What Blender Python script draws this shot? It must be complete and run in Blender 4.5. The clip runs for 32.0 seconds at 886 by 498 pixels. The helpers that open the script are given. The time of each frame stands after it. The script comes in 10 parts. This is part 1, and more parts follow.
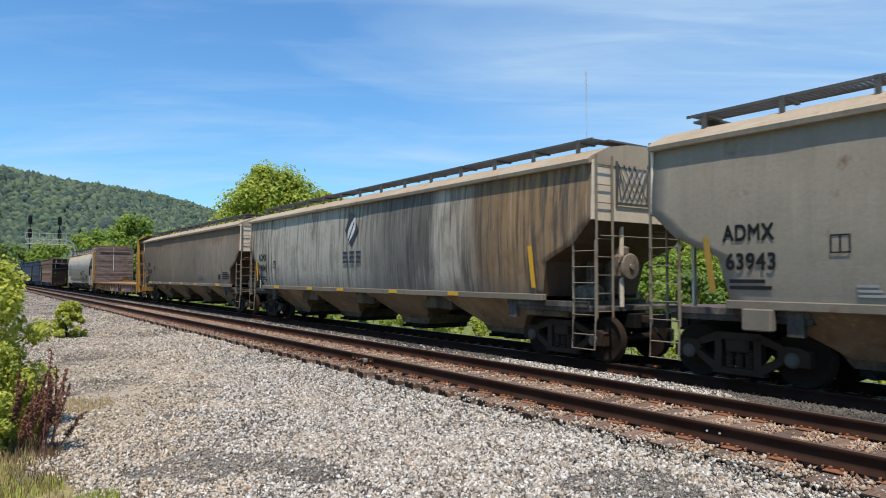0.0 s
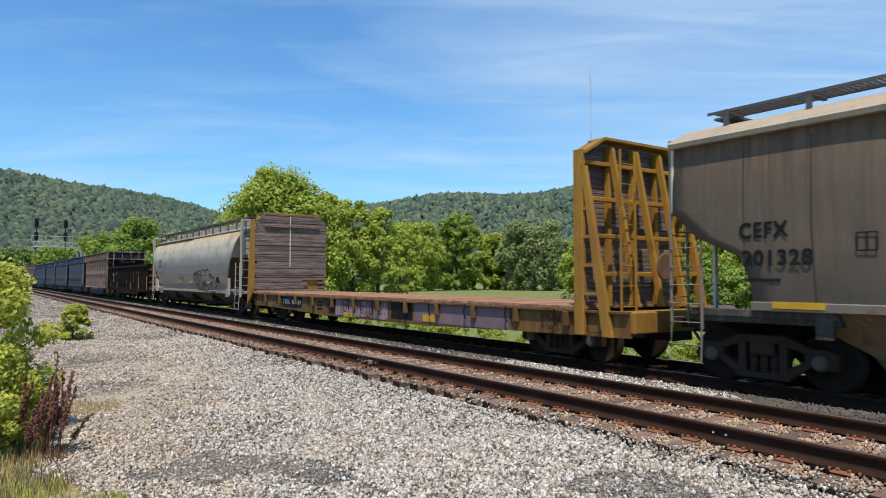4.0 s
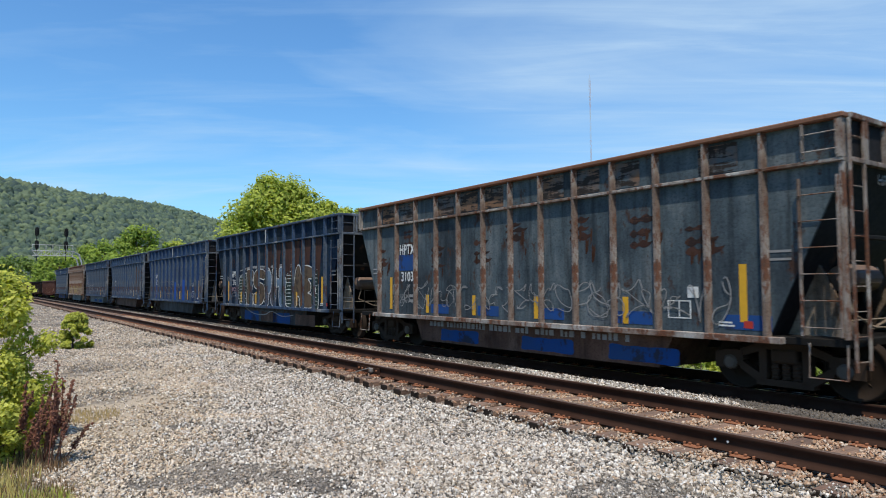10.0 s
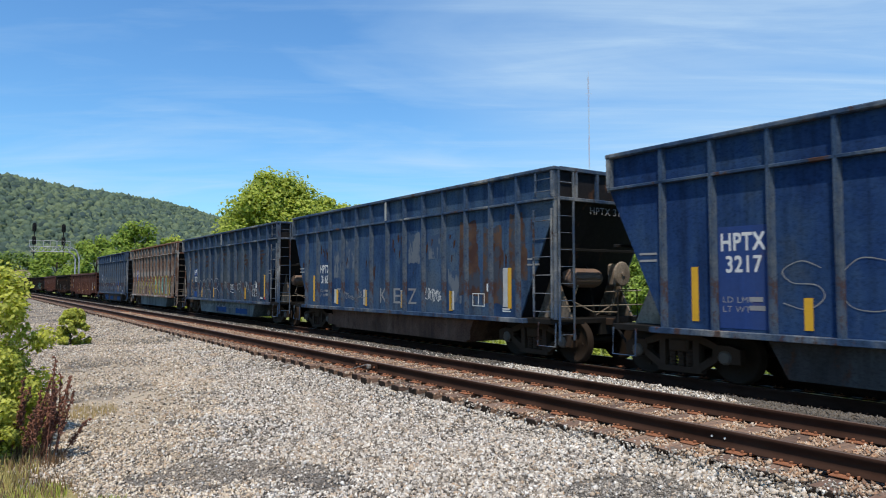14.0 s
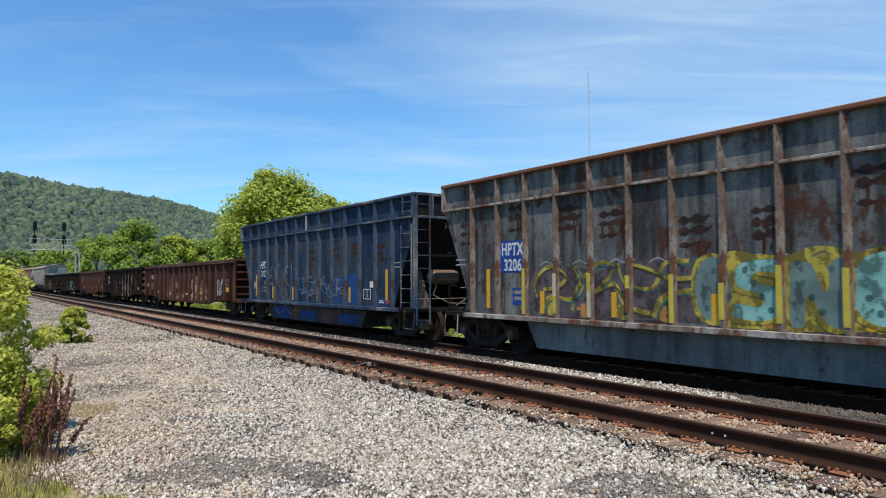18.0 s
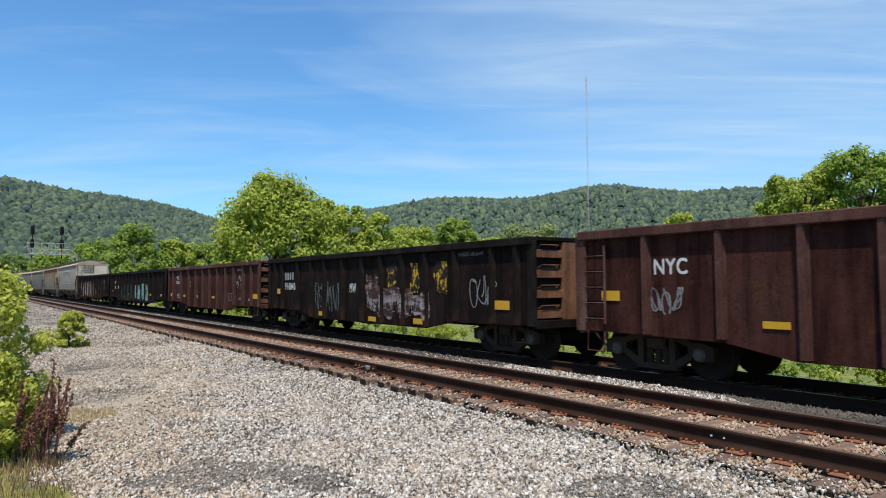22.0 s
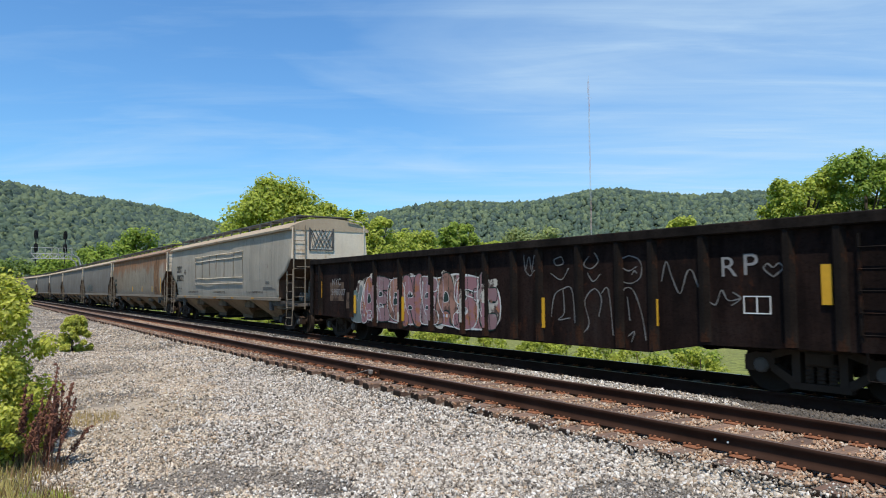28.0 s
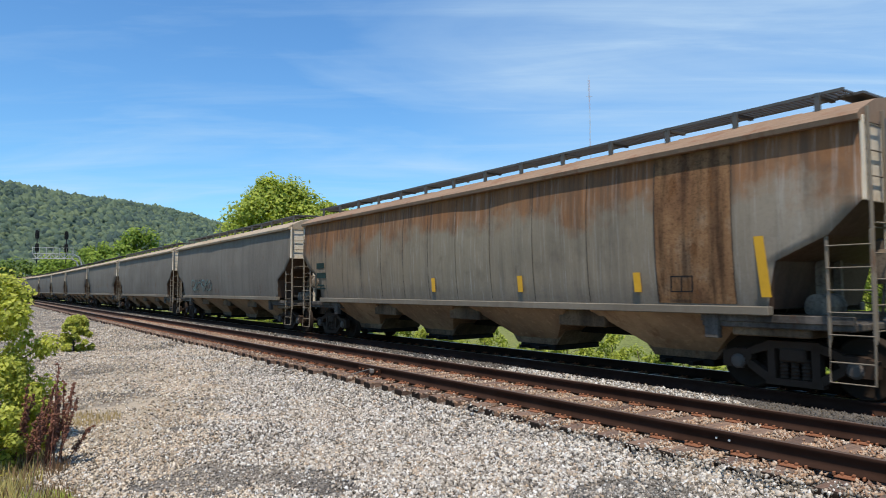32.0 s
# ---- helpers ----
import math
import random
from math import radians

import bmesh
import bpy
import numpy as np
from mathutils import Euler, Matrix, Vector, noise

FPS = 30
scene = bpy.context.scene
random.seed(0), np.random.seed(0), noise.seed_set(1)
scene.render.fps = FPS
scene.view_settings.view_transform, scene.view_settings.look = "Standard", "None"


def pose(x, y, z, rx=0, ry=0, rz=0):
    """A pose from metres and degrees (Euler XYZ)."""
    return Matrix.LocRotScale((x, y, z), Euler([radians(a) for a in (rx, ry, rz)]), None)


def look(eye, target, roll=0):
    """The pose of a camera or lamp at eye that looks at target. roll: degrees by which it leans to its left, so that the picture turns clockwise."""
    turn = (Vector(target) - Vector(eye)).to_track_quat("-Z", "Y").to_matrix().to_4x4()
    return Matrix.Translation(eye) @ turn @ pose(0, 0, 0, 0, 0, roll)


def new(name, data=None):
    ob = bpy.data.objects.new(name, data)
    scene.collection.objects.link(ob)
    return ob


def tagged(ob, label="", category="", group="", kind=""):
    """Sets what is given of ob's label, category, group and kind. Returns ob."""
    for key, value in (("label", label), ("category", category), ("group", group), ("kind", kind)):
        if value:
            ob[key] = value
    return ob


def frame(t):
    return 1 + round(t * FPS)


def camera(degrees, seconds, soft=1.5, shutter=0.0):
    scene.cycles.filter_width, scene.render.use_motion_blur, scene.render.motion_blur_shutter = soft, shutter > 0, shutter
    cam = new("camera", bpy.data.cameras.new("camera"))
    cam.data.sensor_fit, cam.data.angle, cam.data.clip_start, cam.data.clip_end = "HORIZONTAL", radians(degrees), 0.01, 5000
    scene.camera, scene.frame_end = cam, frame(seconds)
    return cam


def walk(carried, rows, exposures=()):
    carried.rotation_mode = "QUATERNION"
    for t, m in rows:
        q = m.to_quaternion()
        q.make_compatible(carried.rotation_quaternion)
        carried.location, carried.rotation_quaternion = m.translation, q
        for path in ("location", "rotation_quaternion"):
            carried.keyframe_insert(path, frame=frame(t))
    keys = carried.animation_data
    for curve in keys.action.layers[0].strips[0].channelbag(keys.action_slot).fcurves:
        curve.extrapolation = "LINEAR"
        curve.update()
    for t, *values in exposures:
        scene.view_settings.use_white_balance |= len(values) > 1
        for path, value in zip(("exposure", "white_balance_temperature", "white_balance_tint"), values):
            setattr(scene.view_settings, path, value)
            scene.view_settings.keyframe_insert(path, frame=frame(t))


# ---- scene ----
# camera: hand-held on one spot beside the line; rail head of the near track is z = 0
EYE = (0.0, 0.0, 1.561)
TURNS = [
    (0, 92.397, -0.180, -0.209), (0.5, 92.394, -0.185, -0.205), (1, 92.388, -0.191, -0.187), (1.5, 92.378, -0.190, -0.150),
    (2, 92.367, -0.181, -0.093), (2.5, 92.371, -0.159, -0.021), (3, 92.405, -0.120, 0.064), (3.5, 92.440, -0.091, 0.128),
    (5.5, 92.997, 0.123, 0.364), (6, 93.090, 0.121, 0.373), (6.5, 93.201, 0.130, 0.368), (7, 93.273, 0.142, 0.347),
    (7.5, 93.316, 0.154, 0.330), (8, 93.327, 0.178, 0.314), (8.5, 93.308, 0.196, 0.295), (9, 93.268, 0.189, 0.277),
    (9.5, 93.213, 0.176, 0.258), (10, 93.162, 0.169, 0.231), (10.5, 93.133, 0.160, 0.196), (11, 93.121, 0.142, 0.162),
    (11.5, 93.108, 0.101, 0.133), (12, 93.074, 0.059, 0.105), (12.5, 93.021, 0.046, 0.082), (13, 92.962, 0.048, 0.066),
    (13.5, 92.913, 0.052, 0.060), (14, 92.874, 0.061, 0.060), (14.5, 92.846, 0.061, 0.059), (16.5, 92.621, 0.095, 0.079),
    (17, 92.626, 0.096, 0.085), (17.5, 92.648, 0.109, 0.089), (18, 92.689, 0.143, 0.093), (18.5, 92.737, 0.188, 0.100),
    (19, 92.784, 0.231, 0.098), (19.5, 92.830, 0.265, 0.078), (20, 92.871, 0.280, 0.046), (20.5, 92.904, 0.275, 0.010),
    (21, 92.929, 0.279, -0.027), (21.5, 92.942, 0.303, -0.044), (22, 92.949, 0.317, -0.039), (22.5, 92.973, 0.317, -0.017),
    (23, 93.017, 0.327, 0.011), (23.5, 93.066, 0.334, 0.037), (24, 93.114, 0.326, 0.068), (24.5, 93.179, 0.306, 0.094),
    (25, 93.257, 0.281, 0.116), (25.5, 93.308, 0.269, 0.131), (27.5, 93.302, 0.362, 0.173), (28, 93.286, 0.382, 0.184),
    (28.5, 93.263, 0.408, 0.197), (29, 93.253, 0.421, 0.211), (29.5, 93.258, 0.445, 0.225), (30, 93.261, 0.487, 0.241),
    (30.5, 93.253, 0.520, 0.255), (31, 93.230, 0.533, 0.261), (31.5, 93.206, 0.531, 0.264), (32, 93.198, 0.526, 0.265),
]
cam = camera(66.74, 32.0, soft=1.0, shutter=0.1)
walk(cam, [(t, pose(*EYE, rx, ry, rz)) for t, rx, ry, rz in TURNS])

# ---- light ----
SUN_EL, SUN_AZ = 65.0, 186.0      # degrees; azimuth clockwise from +y
sun_dir = Vector((math.sin(radians(SUN_AZ)) * math.cos(radians(SUN_EL)), math.cos(radians(SUN_AZ)) * math.cos(radians(SUN_EL)), math.sin(radians(SUN_EL))))
sun = new("sun", bpy.data.lights.new("sun", "SUN"))
sun.data.energy, sun.data.angle, sun.data.color = 5.0, radians(0.53), (1.0, 0.915, 0.785)
sun.matrix_world = look(sun_dir * 100, (0, 0, 0))
scene.view_settings.exposure = 0.0

world = bpy.data.worlds.new("sky")
scene.world = world
world.use_nodes = True
wn, wl = world.node_tree.nodes, world.node_tree.links
wn.clear()
sky = wn.new("ShaderNodeTexSky")
sky.sky_type, sky.sun_disc = "NISHITA", False
sky.sun_elevation, sky.sun_rotation = radians(SUN_EL), radians(SUN_AZ)
sky.air_density, sky.dust_density, sky.ozone_density = 1.2, 0.3, 3.0
wcoord = wn.new("ShaderNodeTexCoord")
wsep = wn.new("ShaderNodeSeparateXYZ")
wl.new(wcoord.outputs["Generated"], wsep.inputs[0])
# thin high cloud: noise on a flat layer far overhead
lift = wn.new("ShaderNodeMath"); lift.operation = "ADD"; lift.inputs[1].default_value = 0.06
wl.new(wsep.outputs["Z"], lift.inputs[0])
flat = wn.new("ShaderNodeVectorMath"); flat.operation = "DIVIDE"
wl.new(wcoord.outputs["Generated"], flat.inputs[0])
comb = wn.new("ShaderNodeCombineXYZ")
for k in range(3):
    wl.new(lift.outputs[0], comb.inputs[k])
wl.new(comb.outputs[0], flat.inputs[1])
wmap = wn.new("ShaderNodeMapping")
wmap.inputs["Rotation"].default_value = (0, 0, radians(12))
wmap.inputs["Scale"].default_value = (0.40, 0.85, 0.0)
wl.new(flat.outputs[0], wmap.inputs[0])
cl = wn.new("ShaderNodeTexNoise")
cl.inputs["Scale"].default_value, cl.inputs["Detail"].default_value, cl.inputs["Roughness"].default_value, cl.inputs["Distortion"].default_value = 0.9, 7, 0.55, 0.7
wl.new(wmap.outputs[0], cl.inputs["Vector"])
crmp = wn.new("ShaderNodeValToRGB")
crmp.color_ramp.elements[0].position, crmp.color_ramp.elements[1].position = 0.49, 0.92
crmp.color_ramp.elements[1].color = (0.75, 0.75, 0.75, 1)
wl.new(cl.outputs[0], crmp.inputs[0])
# finer wisps, and a thicker veil of cirrus on one side
wmap2 = wn.new("ShaderNodeMapping")
wmap2.inputs["Rotation"].default_value = (0, 0, radians(24))
wmap2.inputs["Scale"].default_value = (0.55, 2.6, 0.0)
wl.new(flat.outputs[0], wmap2.inputs[0])
cl2 = wn.new("ShaderNodeTexNoise")
cl2.inputs["Scale"].default_value, cl2.inputs["Detail"].default_value, cl2.inputs["Roughness"].default_value, cl2.inputs["Distortion"].default_value = 1.3, 8, 0.6, 0.5
wl.new(wmap2.outputs[0], cl2.inputs["Vector"])
crmp2 = wn.new("ShaderNodeValToRGB")
crmp2.color_ramp.elements[0].position, crmp2.color_ramp.elements[1].position = 0.50, 0.78
crmp2.color_ramp.elements[1].color = (0.18, 0.18, 0.18, 1)
wl.new(cl2.outputs[0], crmp2.inputs[0])
unit = wn.new("ShaderNodeVectorMath"); unit.operation = "NORMALIZE"
wl.new(wcoord.outputs["Generated"], unit.inputs[0])
side = wn.new("ShaderNodeVectorMath"); side.operation = "DOT_PRODUCT"
side.inputs[1].default_value = (0.42, 0.84, 0.34)
wl.new(unit.outputs[0], side.inputs[0])
veil = wn.new("ShaderNodeValToRGB")
veil.color_ramp.interpolation = "EASE"
veil.color_ramp.elements[0].position, veil.color_ramp.elements[1].position = 0.86, 1.0
veil.color_ramp.elements[1].color = (0.75, 0.75, 0.75, 1)
wl.new(side.outputs["Value"], veil.inputs[0])
vmul = wn.new("ShaderNodeMath"); vmul.operation = "MULTIPLY"
wl.new(veil.outputs[0], vmul.inputs[0])
wl.new(cl2.outputs[0], vmul.inputs[1])
add1 = wn.new("ShaderNodeMath"); add1.operation = "ADD"
wl.new(crmp.outputs[0], add1.inputs[0])
wl.new(crmp2.outputs[0], add1.inputs[1])
add2 = wn.new("ShaderNodeMath"); add2.operation = "ADD"; add2.use_clamp = True
wl.new(add1.outputs[0], add2.inputs[0])
wl.new(vmul.outputs[0], add2.inputs[1])
wmix = wn.new("ShaderNodeMixRGB")
wmix.inputs[2].default_value = (4.9, 6.5, 8.0, 1)
wl.new(add2.outputs[0], wmix.inputs[0])
tint = wn.new("ShaderNodeMixRGB"); tint.blend_type = "MULTIPLY"; tint.inputs[0].default_value = 1.0
tint.inputs[2].default_value = (0.675, 1.08, 1.40, 1)
wl.new(sky.outputs[0], tint.inputs[1])
wl.new(tint.outputs[0], wmix.inputs[1])
bg = wn.new("ShaderNodeBackground")
bg.inputs["Strength"].default_value = 0.120
wl.new(wmix.outputs[0], bg.inputs[0])
wo = wn.new("ShaderNodeOutputWorld")
wl.new(bg.outputs[0], wo.inputs[0])

# ---- tools ----
class Build:
    """Collects vertices and faces of one mesh."""
    def __init__(self):
        self.v, self.f = [], []

    def add(self, vs, fs):
        n = len(self.v)
        self.v += [tuple(p) for p in vs]
        self.f += [tuple(i + n for i in q) for q in fs]
        return self

    def box(self, x0, x1, y0, y1, z0, z1, bevel=0.0):
        if bevel > 0:
            b = min(bevel, (x1 - x0) / 2.01, (y1 - y0) / 2.01, (z1 - z0) / 2.01)
            vs, idx = [], {}
            for i, (xa, xb) in enumerate(((x0, x0 + b), (x1, x1 - b))):
                for j, (ya, yb) in enumerate(((y0, y0 + b), (y1, y1 - b))):
                    for k, (za, zb) in enumerate(((z0, z0 + b), (z1, z1 - b))):
                        for a, p in enumerate(((xa, yb, zb), (xb, ya, zb), (xb, yb, za))):
                            idx[i, j, k, a] = len(vs)
                            vs.append(p)
            fs = []
            for a in range(3):
                for e in (0, 1):
                    o = [(0, 0), (1, 0), (1, 1), (0, 1)]
                    ring = []
                    for p, q in o:
                        c = [0, 0, 0]
                        c[a], c[(a + 1) % 3], c[(a + 2) % 3] = e, p, q
                        ring.append(idx[(*c, a)])
                    fs.append(ring if e else ring[::-1])
            for a in range(3):
                b1, b2 = (a + 1) % 3, (a + 2) % 3
                for p in (0, 1):
                    for q in (0, 1):
                        lo, hi = [0, 0, 0], [0, 0, 0]
                        lo[a], hi[a] = 0, 1
                        lo[b1] = hi[b1] = p
                        lo[b2] = hi[b2] = q
                        quad = [idx[(*lo, b1)], idx[(*hi, b1)], idx[(*hi, b2)], idx[(*lo, b2)]]
                        fs.append(quad if (p ^ q) else quad[::-1])
            for i in (0, 1):
                for j in (0, 1):
                    for k in (0, 1):
                        tri = [idx[i, j, k, 0], idx[i, j, k, 1], idx[i, j, k, 2]]
                        fs.append(tri if (i + j + k) % 2 else tri[::-1])
            return self.add(vs, fs)
        vs = [(x, y, z) for x in (x0, x1) for y in (y0, y1) for z in (z0, z1)]
        return self.add(vs, [(0, 1, 3, 2), (4, 6, 7, 5), (0, 4, 5, 1), (2, 3, 7, 6), (0, 2, 6, 4), (1, 5, 7, 3)])

    def prism(self, pts, axis, lo, hi):
        """A polygon (two coordinates a point, in the order of the remaining axes) drawn out along an axis."""
        n = len(pts)
        def at(p, h):
            c = list(p)
            c.insert(axis, h)
            return tuple(c)
        vs = [at(p, lo) for p in pts] + [at(p, hi) for p in pts]
        fs = [tuple(range(n))[::-1], tuple(range(n, 2 * n))]
        fs += [(i, (i + 1) % n, n + (i + 1) % n, n + i) for i in range(n)]
        return self.add(vs, fs)

    def tube(self, pts, r, n=6):
        pts = [Vector(p) for p in pts]
        vs, fs = [], []
        for i, p in enumerate(pts):
            d = (pts[min(i + 1, len(pts) - 1)] - pts[max(i - 1, 0)]).normalized()
            u = d.cross(Vector((0, 0, 1)) if abs(d.z) < 0.9 else Vector((1, 0, 0))).normalized()
            w = d.cross(u)
            for k in range(n):
                a = 2 * math.pi * k / n
                vs.append(p + u * (math.cos(a) * r) + w * (math.sin(a) * r))
        for i in range(len(pts) - 1):
            for k in range(n):
                fs.append((i * n + k, i * n + (k + 1) % n, (i + 1) * n + (k + 1) % n, (i + 1) * n + k))
        fs += [tuple(range(n))[::-1], tuple(range((len(pts) - 1) * n, len(pts) * n))]
        return self.add(vs, fs)

    def lathe(self, prof, axis, n=24, at=(0, 0, 0)):
        """A profile of (radius, height) turned round an axis."""
        vs, fs = [], []
        for r, h in prof:
            for k in range(n):
                a = 2 * math.pi * k / n
                c = [math.cos(a) * r, math.sin(a) * r]
                c.insert(axis, h)
                vs.append([c[i] + at[i] for i in range(3)])
        for i in range(len(prof) - 1):
            for k in range(n):
                fs.append((i * n + k, i * n + (k + 1) % n, (i + 1) * n + (k + 1) % n, (i + 1) * n + k))
        fs += [tuple(range(n)), tuple(range((len(prof) - 1) * n, len(prof) * n))]
        return self.add(vs, fs)

    def mesh(self, name, smooth=False):
        me = bpy.data.meshes.new(name)
        me.from_pydata(self.v, [], self.f)
        b = bmesh.new()
        b.from_mesh(me)
        bmesh.ops.recalc_face_normals(b, faces=b.faces)
        b.to_mesh(me)
        b.free()
        if smooth:
            me.shade_smooth()
        return me


def fast_mesh(name, verts, faces):
    """A mesh from arrays: vertices (n, 3) and faces (m, k)."""
    me = bpy.data.meshes.new(name)
    faces = np.asarray(faces, np.int32)
    m, k = faces.shape
    me.vertices.add(len(verts))
    me.vertices.foreach_set("co", np.asarray(verts, np.float32).ravel())
    me.loops.add(m * k)
    me.loops.foreach_set("vertex_index", faces.ravel())
    me.polygons.add(m)
    me.polygons.foreach_set("loop_start", np.arange(0, m * k, k, dtype=np.int32))
    me.update(calc_edges=True)
    return me


def part(name, made, material, parent=None, label="", m=None, smooth=False):
    """Links a Build or a mesh as one object, under a thing or a part."""
    me = made.mesh(name, smooth) if isinstance(made, Build) else made
    if material and not me.materials:
        me.materials.append(material)
    ob = new(name, me)
    if parent:
        ob.parent = parent
    if m is not None:
        ob.matrix_basis = m
    if label:
        ob["label"] = label
    return ob


def empty(name, label, category, group="", m=None):
    ob = tagged(new(name), label, category, group)
    ob.empty_display_size = 0.2
    if m is not None:
        ob.matrix_basis = m
    return ob


# ---- the line: two parallel tracks, straight, then bending left far away ----
TRACK_D, TRACK_A, SPACING, Z2 = 12.776, radians(54.752), 4.019, -0.146
BEND = 6e-5


def heading(s):
    w, r = min(max(s - 95.0, 0.0), 70.0), max(s - 165.0, 0.0)
    return TRACK_A - BEND * w * w / 2 - BEND * 70.0 * r


def along(s, off=0.0):
    """The place s metres along the near track's centre line, off metres to its far side."""
    n = 1 if s < 95 else 24
    x, y, u = 0.0, TRACK_D, 0.0
    if s > 95:
        x, y, u = -95 * math.cos(TRACK_A), TRACK_D + 95 * math.sin(TRACK_A), 95.0
    ds = (s - u) / n
    for i in range(n):
        h = heading(u + (i + 0.5) * ds)
        x, y = x - math.cos(h) * ds, y + math.sin(h) * ds
    h = heading(s)
    return x + off * math.sin(h), y + off * math.cos(h), h


def on_track(s, off, z):
    """A pose on the line: x to the rear along it, y towards the camera's side, z up."""
    x, y, h = along(s, off)
    return Matrix.Translation((x, y, z)) @ Matrix.Rotation(math.pi - h, 4, "Z")

# ---- materials ----
def material(name):
    m = bpy.data.materials.new(name)
    m.use_nodes = True
    nt = m.node_tree
    return m, nt, nt.nodes["Principled BSDF"]


def nd(nt, kind, **sock):
    n = nt.nodes.new("ShaderNode" + kind)
    for k, v in sock.items():
        n.inputs[k].default_value = v
    return n


def noise_at(nt, vec, scale, detail=4.0, rough=0.55, stretch=None, offset=(0, 0, 0)):
    mp = nd(nt, "Mapping")
    mp.inputs["Scale"].default_value = stretch or (1, 1, 1)
    mp.inputs["Location"].default_value = offset
    nt.links.new(vec, mp.inputs[0])
    n = nd(nt, "TexNoise", Scale=scale, Detail=detail, Roughness=rough)
    nt.links.new(mp.outputs[0], n.inputs["Vector"])
    return n.outputs[0]


def ramp(nt, fac, stops):
    r = nd(nt, "ValToRGB")
    els = r.color_ramp.elements
    while len(els) < len(stops):
        els.new(0.5)
    for e, (p, c) in zip(els, stops):
        e.position = p
        e.color = (c, c, c, 1) if isinstance(c, (int, float)) else (*c, 1)
    nt.links.new(fac, r.inputs[0])
    return r.outputs[0]


def mix(nt, fac, a, b, mode="MIX"):
    n = nd(nt, "MixRGB")
    n.blend_type = mode
    for i, v in ((0, fac), (1, a), (2, b)):
        if isinstance(v, (int, float)):
            n.inputs[i].default_value = v if i == 0 else (v, v, v, 1)
        elif isinstance(v, tuple):
            n.inputs[i].default_value = (*v, 1)
        else:
            nt.links.new(v, n.inputs[i])
    return n.outputs[0]


def calc(nt, op, a, b=0.0):
    n = nd(nt, "Math")
    n.operation = op
    for i, v in ((0, a), (1, b)):
        if isinstance(v, (int, float)):
            n.inputs[i].default_value = v
        else:
            nt.links.new(v, n.inputs[i])
    return n.outputs[0]


def bump(nt, bsdf, height, strength=0.3, dist=0.01):
    b = nd(nt, "Bump", Strength=strength, Distance=dist)
    nt.links.new(height, b.inputs["Height"])
    nt.links.new(b.outputs[0], bsdf.inputs["Normal"])


def coords(nt):
    return nd(nt, "TexCoord").outputs["Object"]


def paint(name, base, second, rust=(0.13, 0.06, 0.03), streak=0.4, rusty=0.2, patch=0.3, dirt=0.35, seed=0, rough=0.55, metal=0.0, band=0.0, band_from=0.86):
    """Old freight-car paint: two tones in patches, streaks that run down, rust in spots, dust."""
    m, nt, b = material(name)
    co = coords(nt)
    off = (seed * 7.3, seed * 3.1, seed * 1.7)
    big = noise_at(nt, co, 0.45, 4, 0.6, (1, 1, 0.7 if patch < 0.7 else 0.25), off)
    fine = noise_at(nt, co, 14, 5, 0.65, None, off)
    run = noise_at(nt, co, 3.2, 4, 0.6, (1, 1, 0.05), off)
    run2 = noise_at(nt, co, 9.0, 3, 0.6, (1, 1, 0.09), off)
    spots = noise_at(nt, co, 1.6, 6, 0.7, (1, 1, 0.6), (off[0] + 5, off[1], off[2]))
    col = mix(nt, ramp(nt, big, [(0.5 - 0.25 * patch - 0.05, 0.0), (0.62, min(1.0, patch * 2))]), base, second)
    dark = tuple(c * 0.45 for c in base)
    col = mix(nt, ramp(nt, run, [(0.46, 0.0), (0.7, streak)]), col, dark)
    light = tuple(min(0.8, c * 1.5 + 0.006) for c in base)
    col = mix(nt, ramp(nt, run2, [(0.56, 0.0), (0.75, streak * 0.7)]), col, light)
    rs = calc(nt, "MULTIPLY", ramp(nt, spots, [(0.62 - 0.3 * rusty, 0.0), (0.72 - 0.25 * rusty, 1.0)]), ramp(nt, run, [(0.3, 0.3), (0.6, 1.0)]))
    col = mix(nt, rs, col, rust)
    if band > 0:
        sep = nd(nt, "SeparateXYZ")
        nt.links.new(co, sep.inputs[0])
        wob = calc(nt, "ADD", sep.outputs["Z"], calc(nt, "MULTIPLY", run, 1.6))
        col = mix(nt, ramp(nt, calc(nt, "MULTIPLY", wob, 0.2), [(band_from, 0.0), (band_from + 0.14, band)]), col, rust)
    col = mix(nt, ramp(nt, fine, [(0.35, dirt * 0.5), (0.7, 0.0)]), col, tuple(0.35 * c + d * min(1.0, max(base) * 6) for c, d in zip(base, (0.020, 0.016, 0.012))))
    nt.links.new(col, b.inputs["Base Color"])
    nt.links.new(ramp(nt, fine, [(0.3, rough + 0.3), (0.7, rough + 0.1)]), b.inputs["Roughness"])
    b.inputs["Specular IOR Level"].default_value = 0.06 if max(base) < 0.04 else 0.2
    b.inputs["Metallic"].default_value = metal
    dents = noise_at(nt, co, 1.1, 2, 0.5, None, off)
    bump(nt, b, mix(nt, 0.25, dents, fine), 0.25, 0.06)
    return m


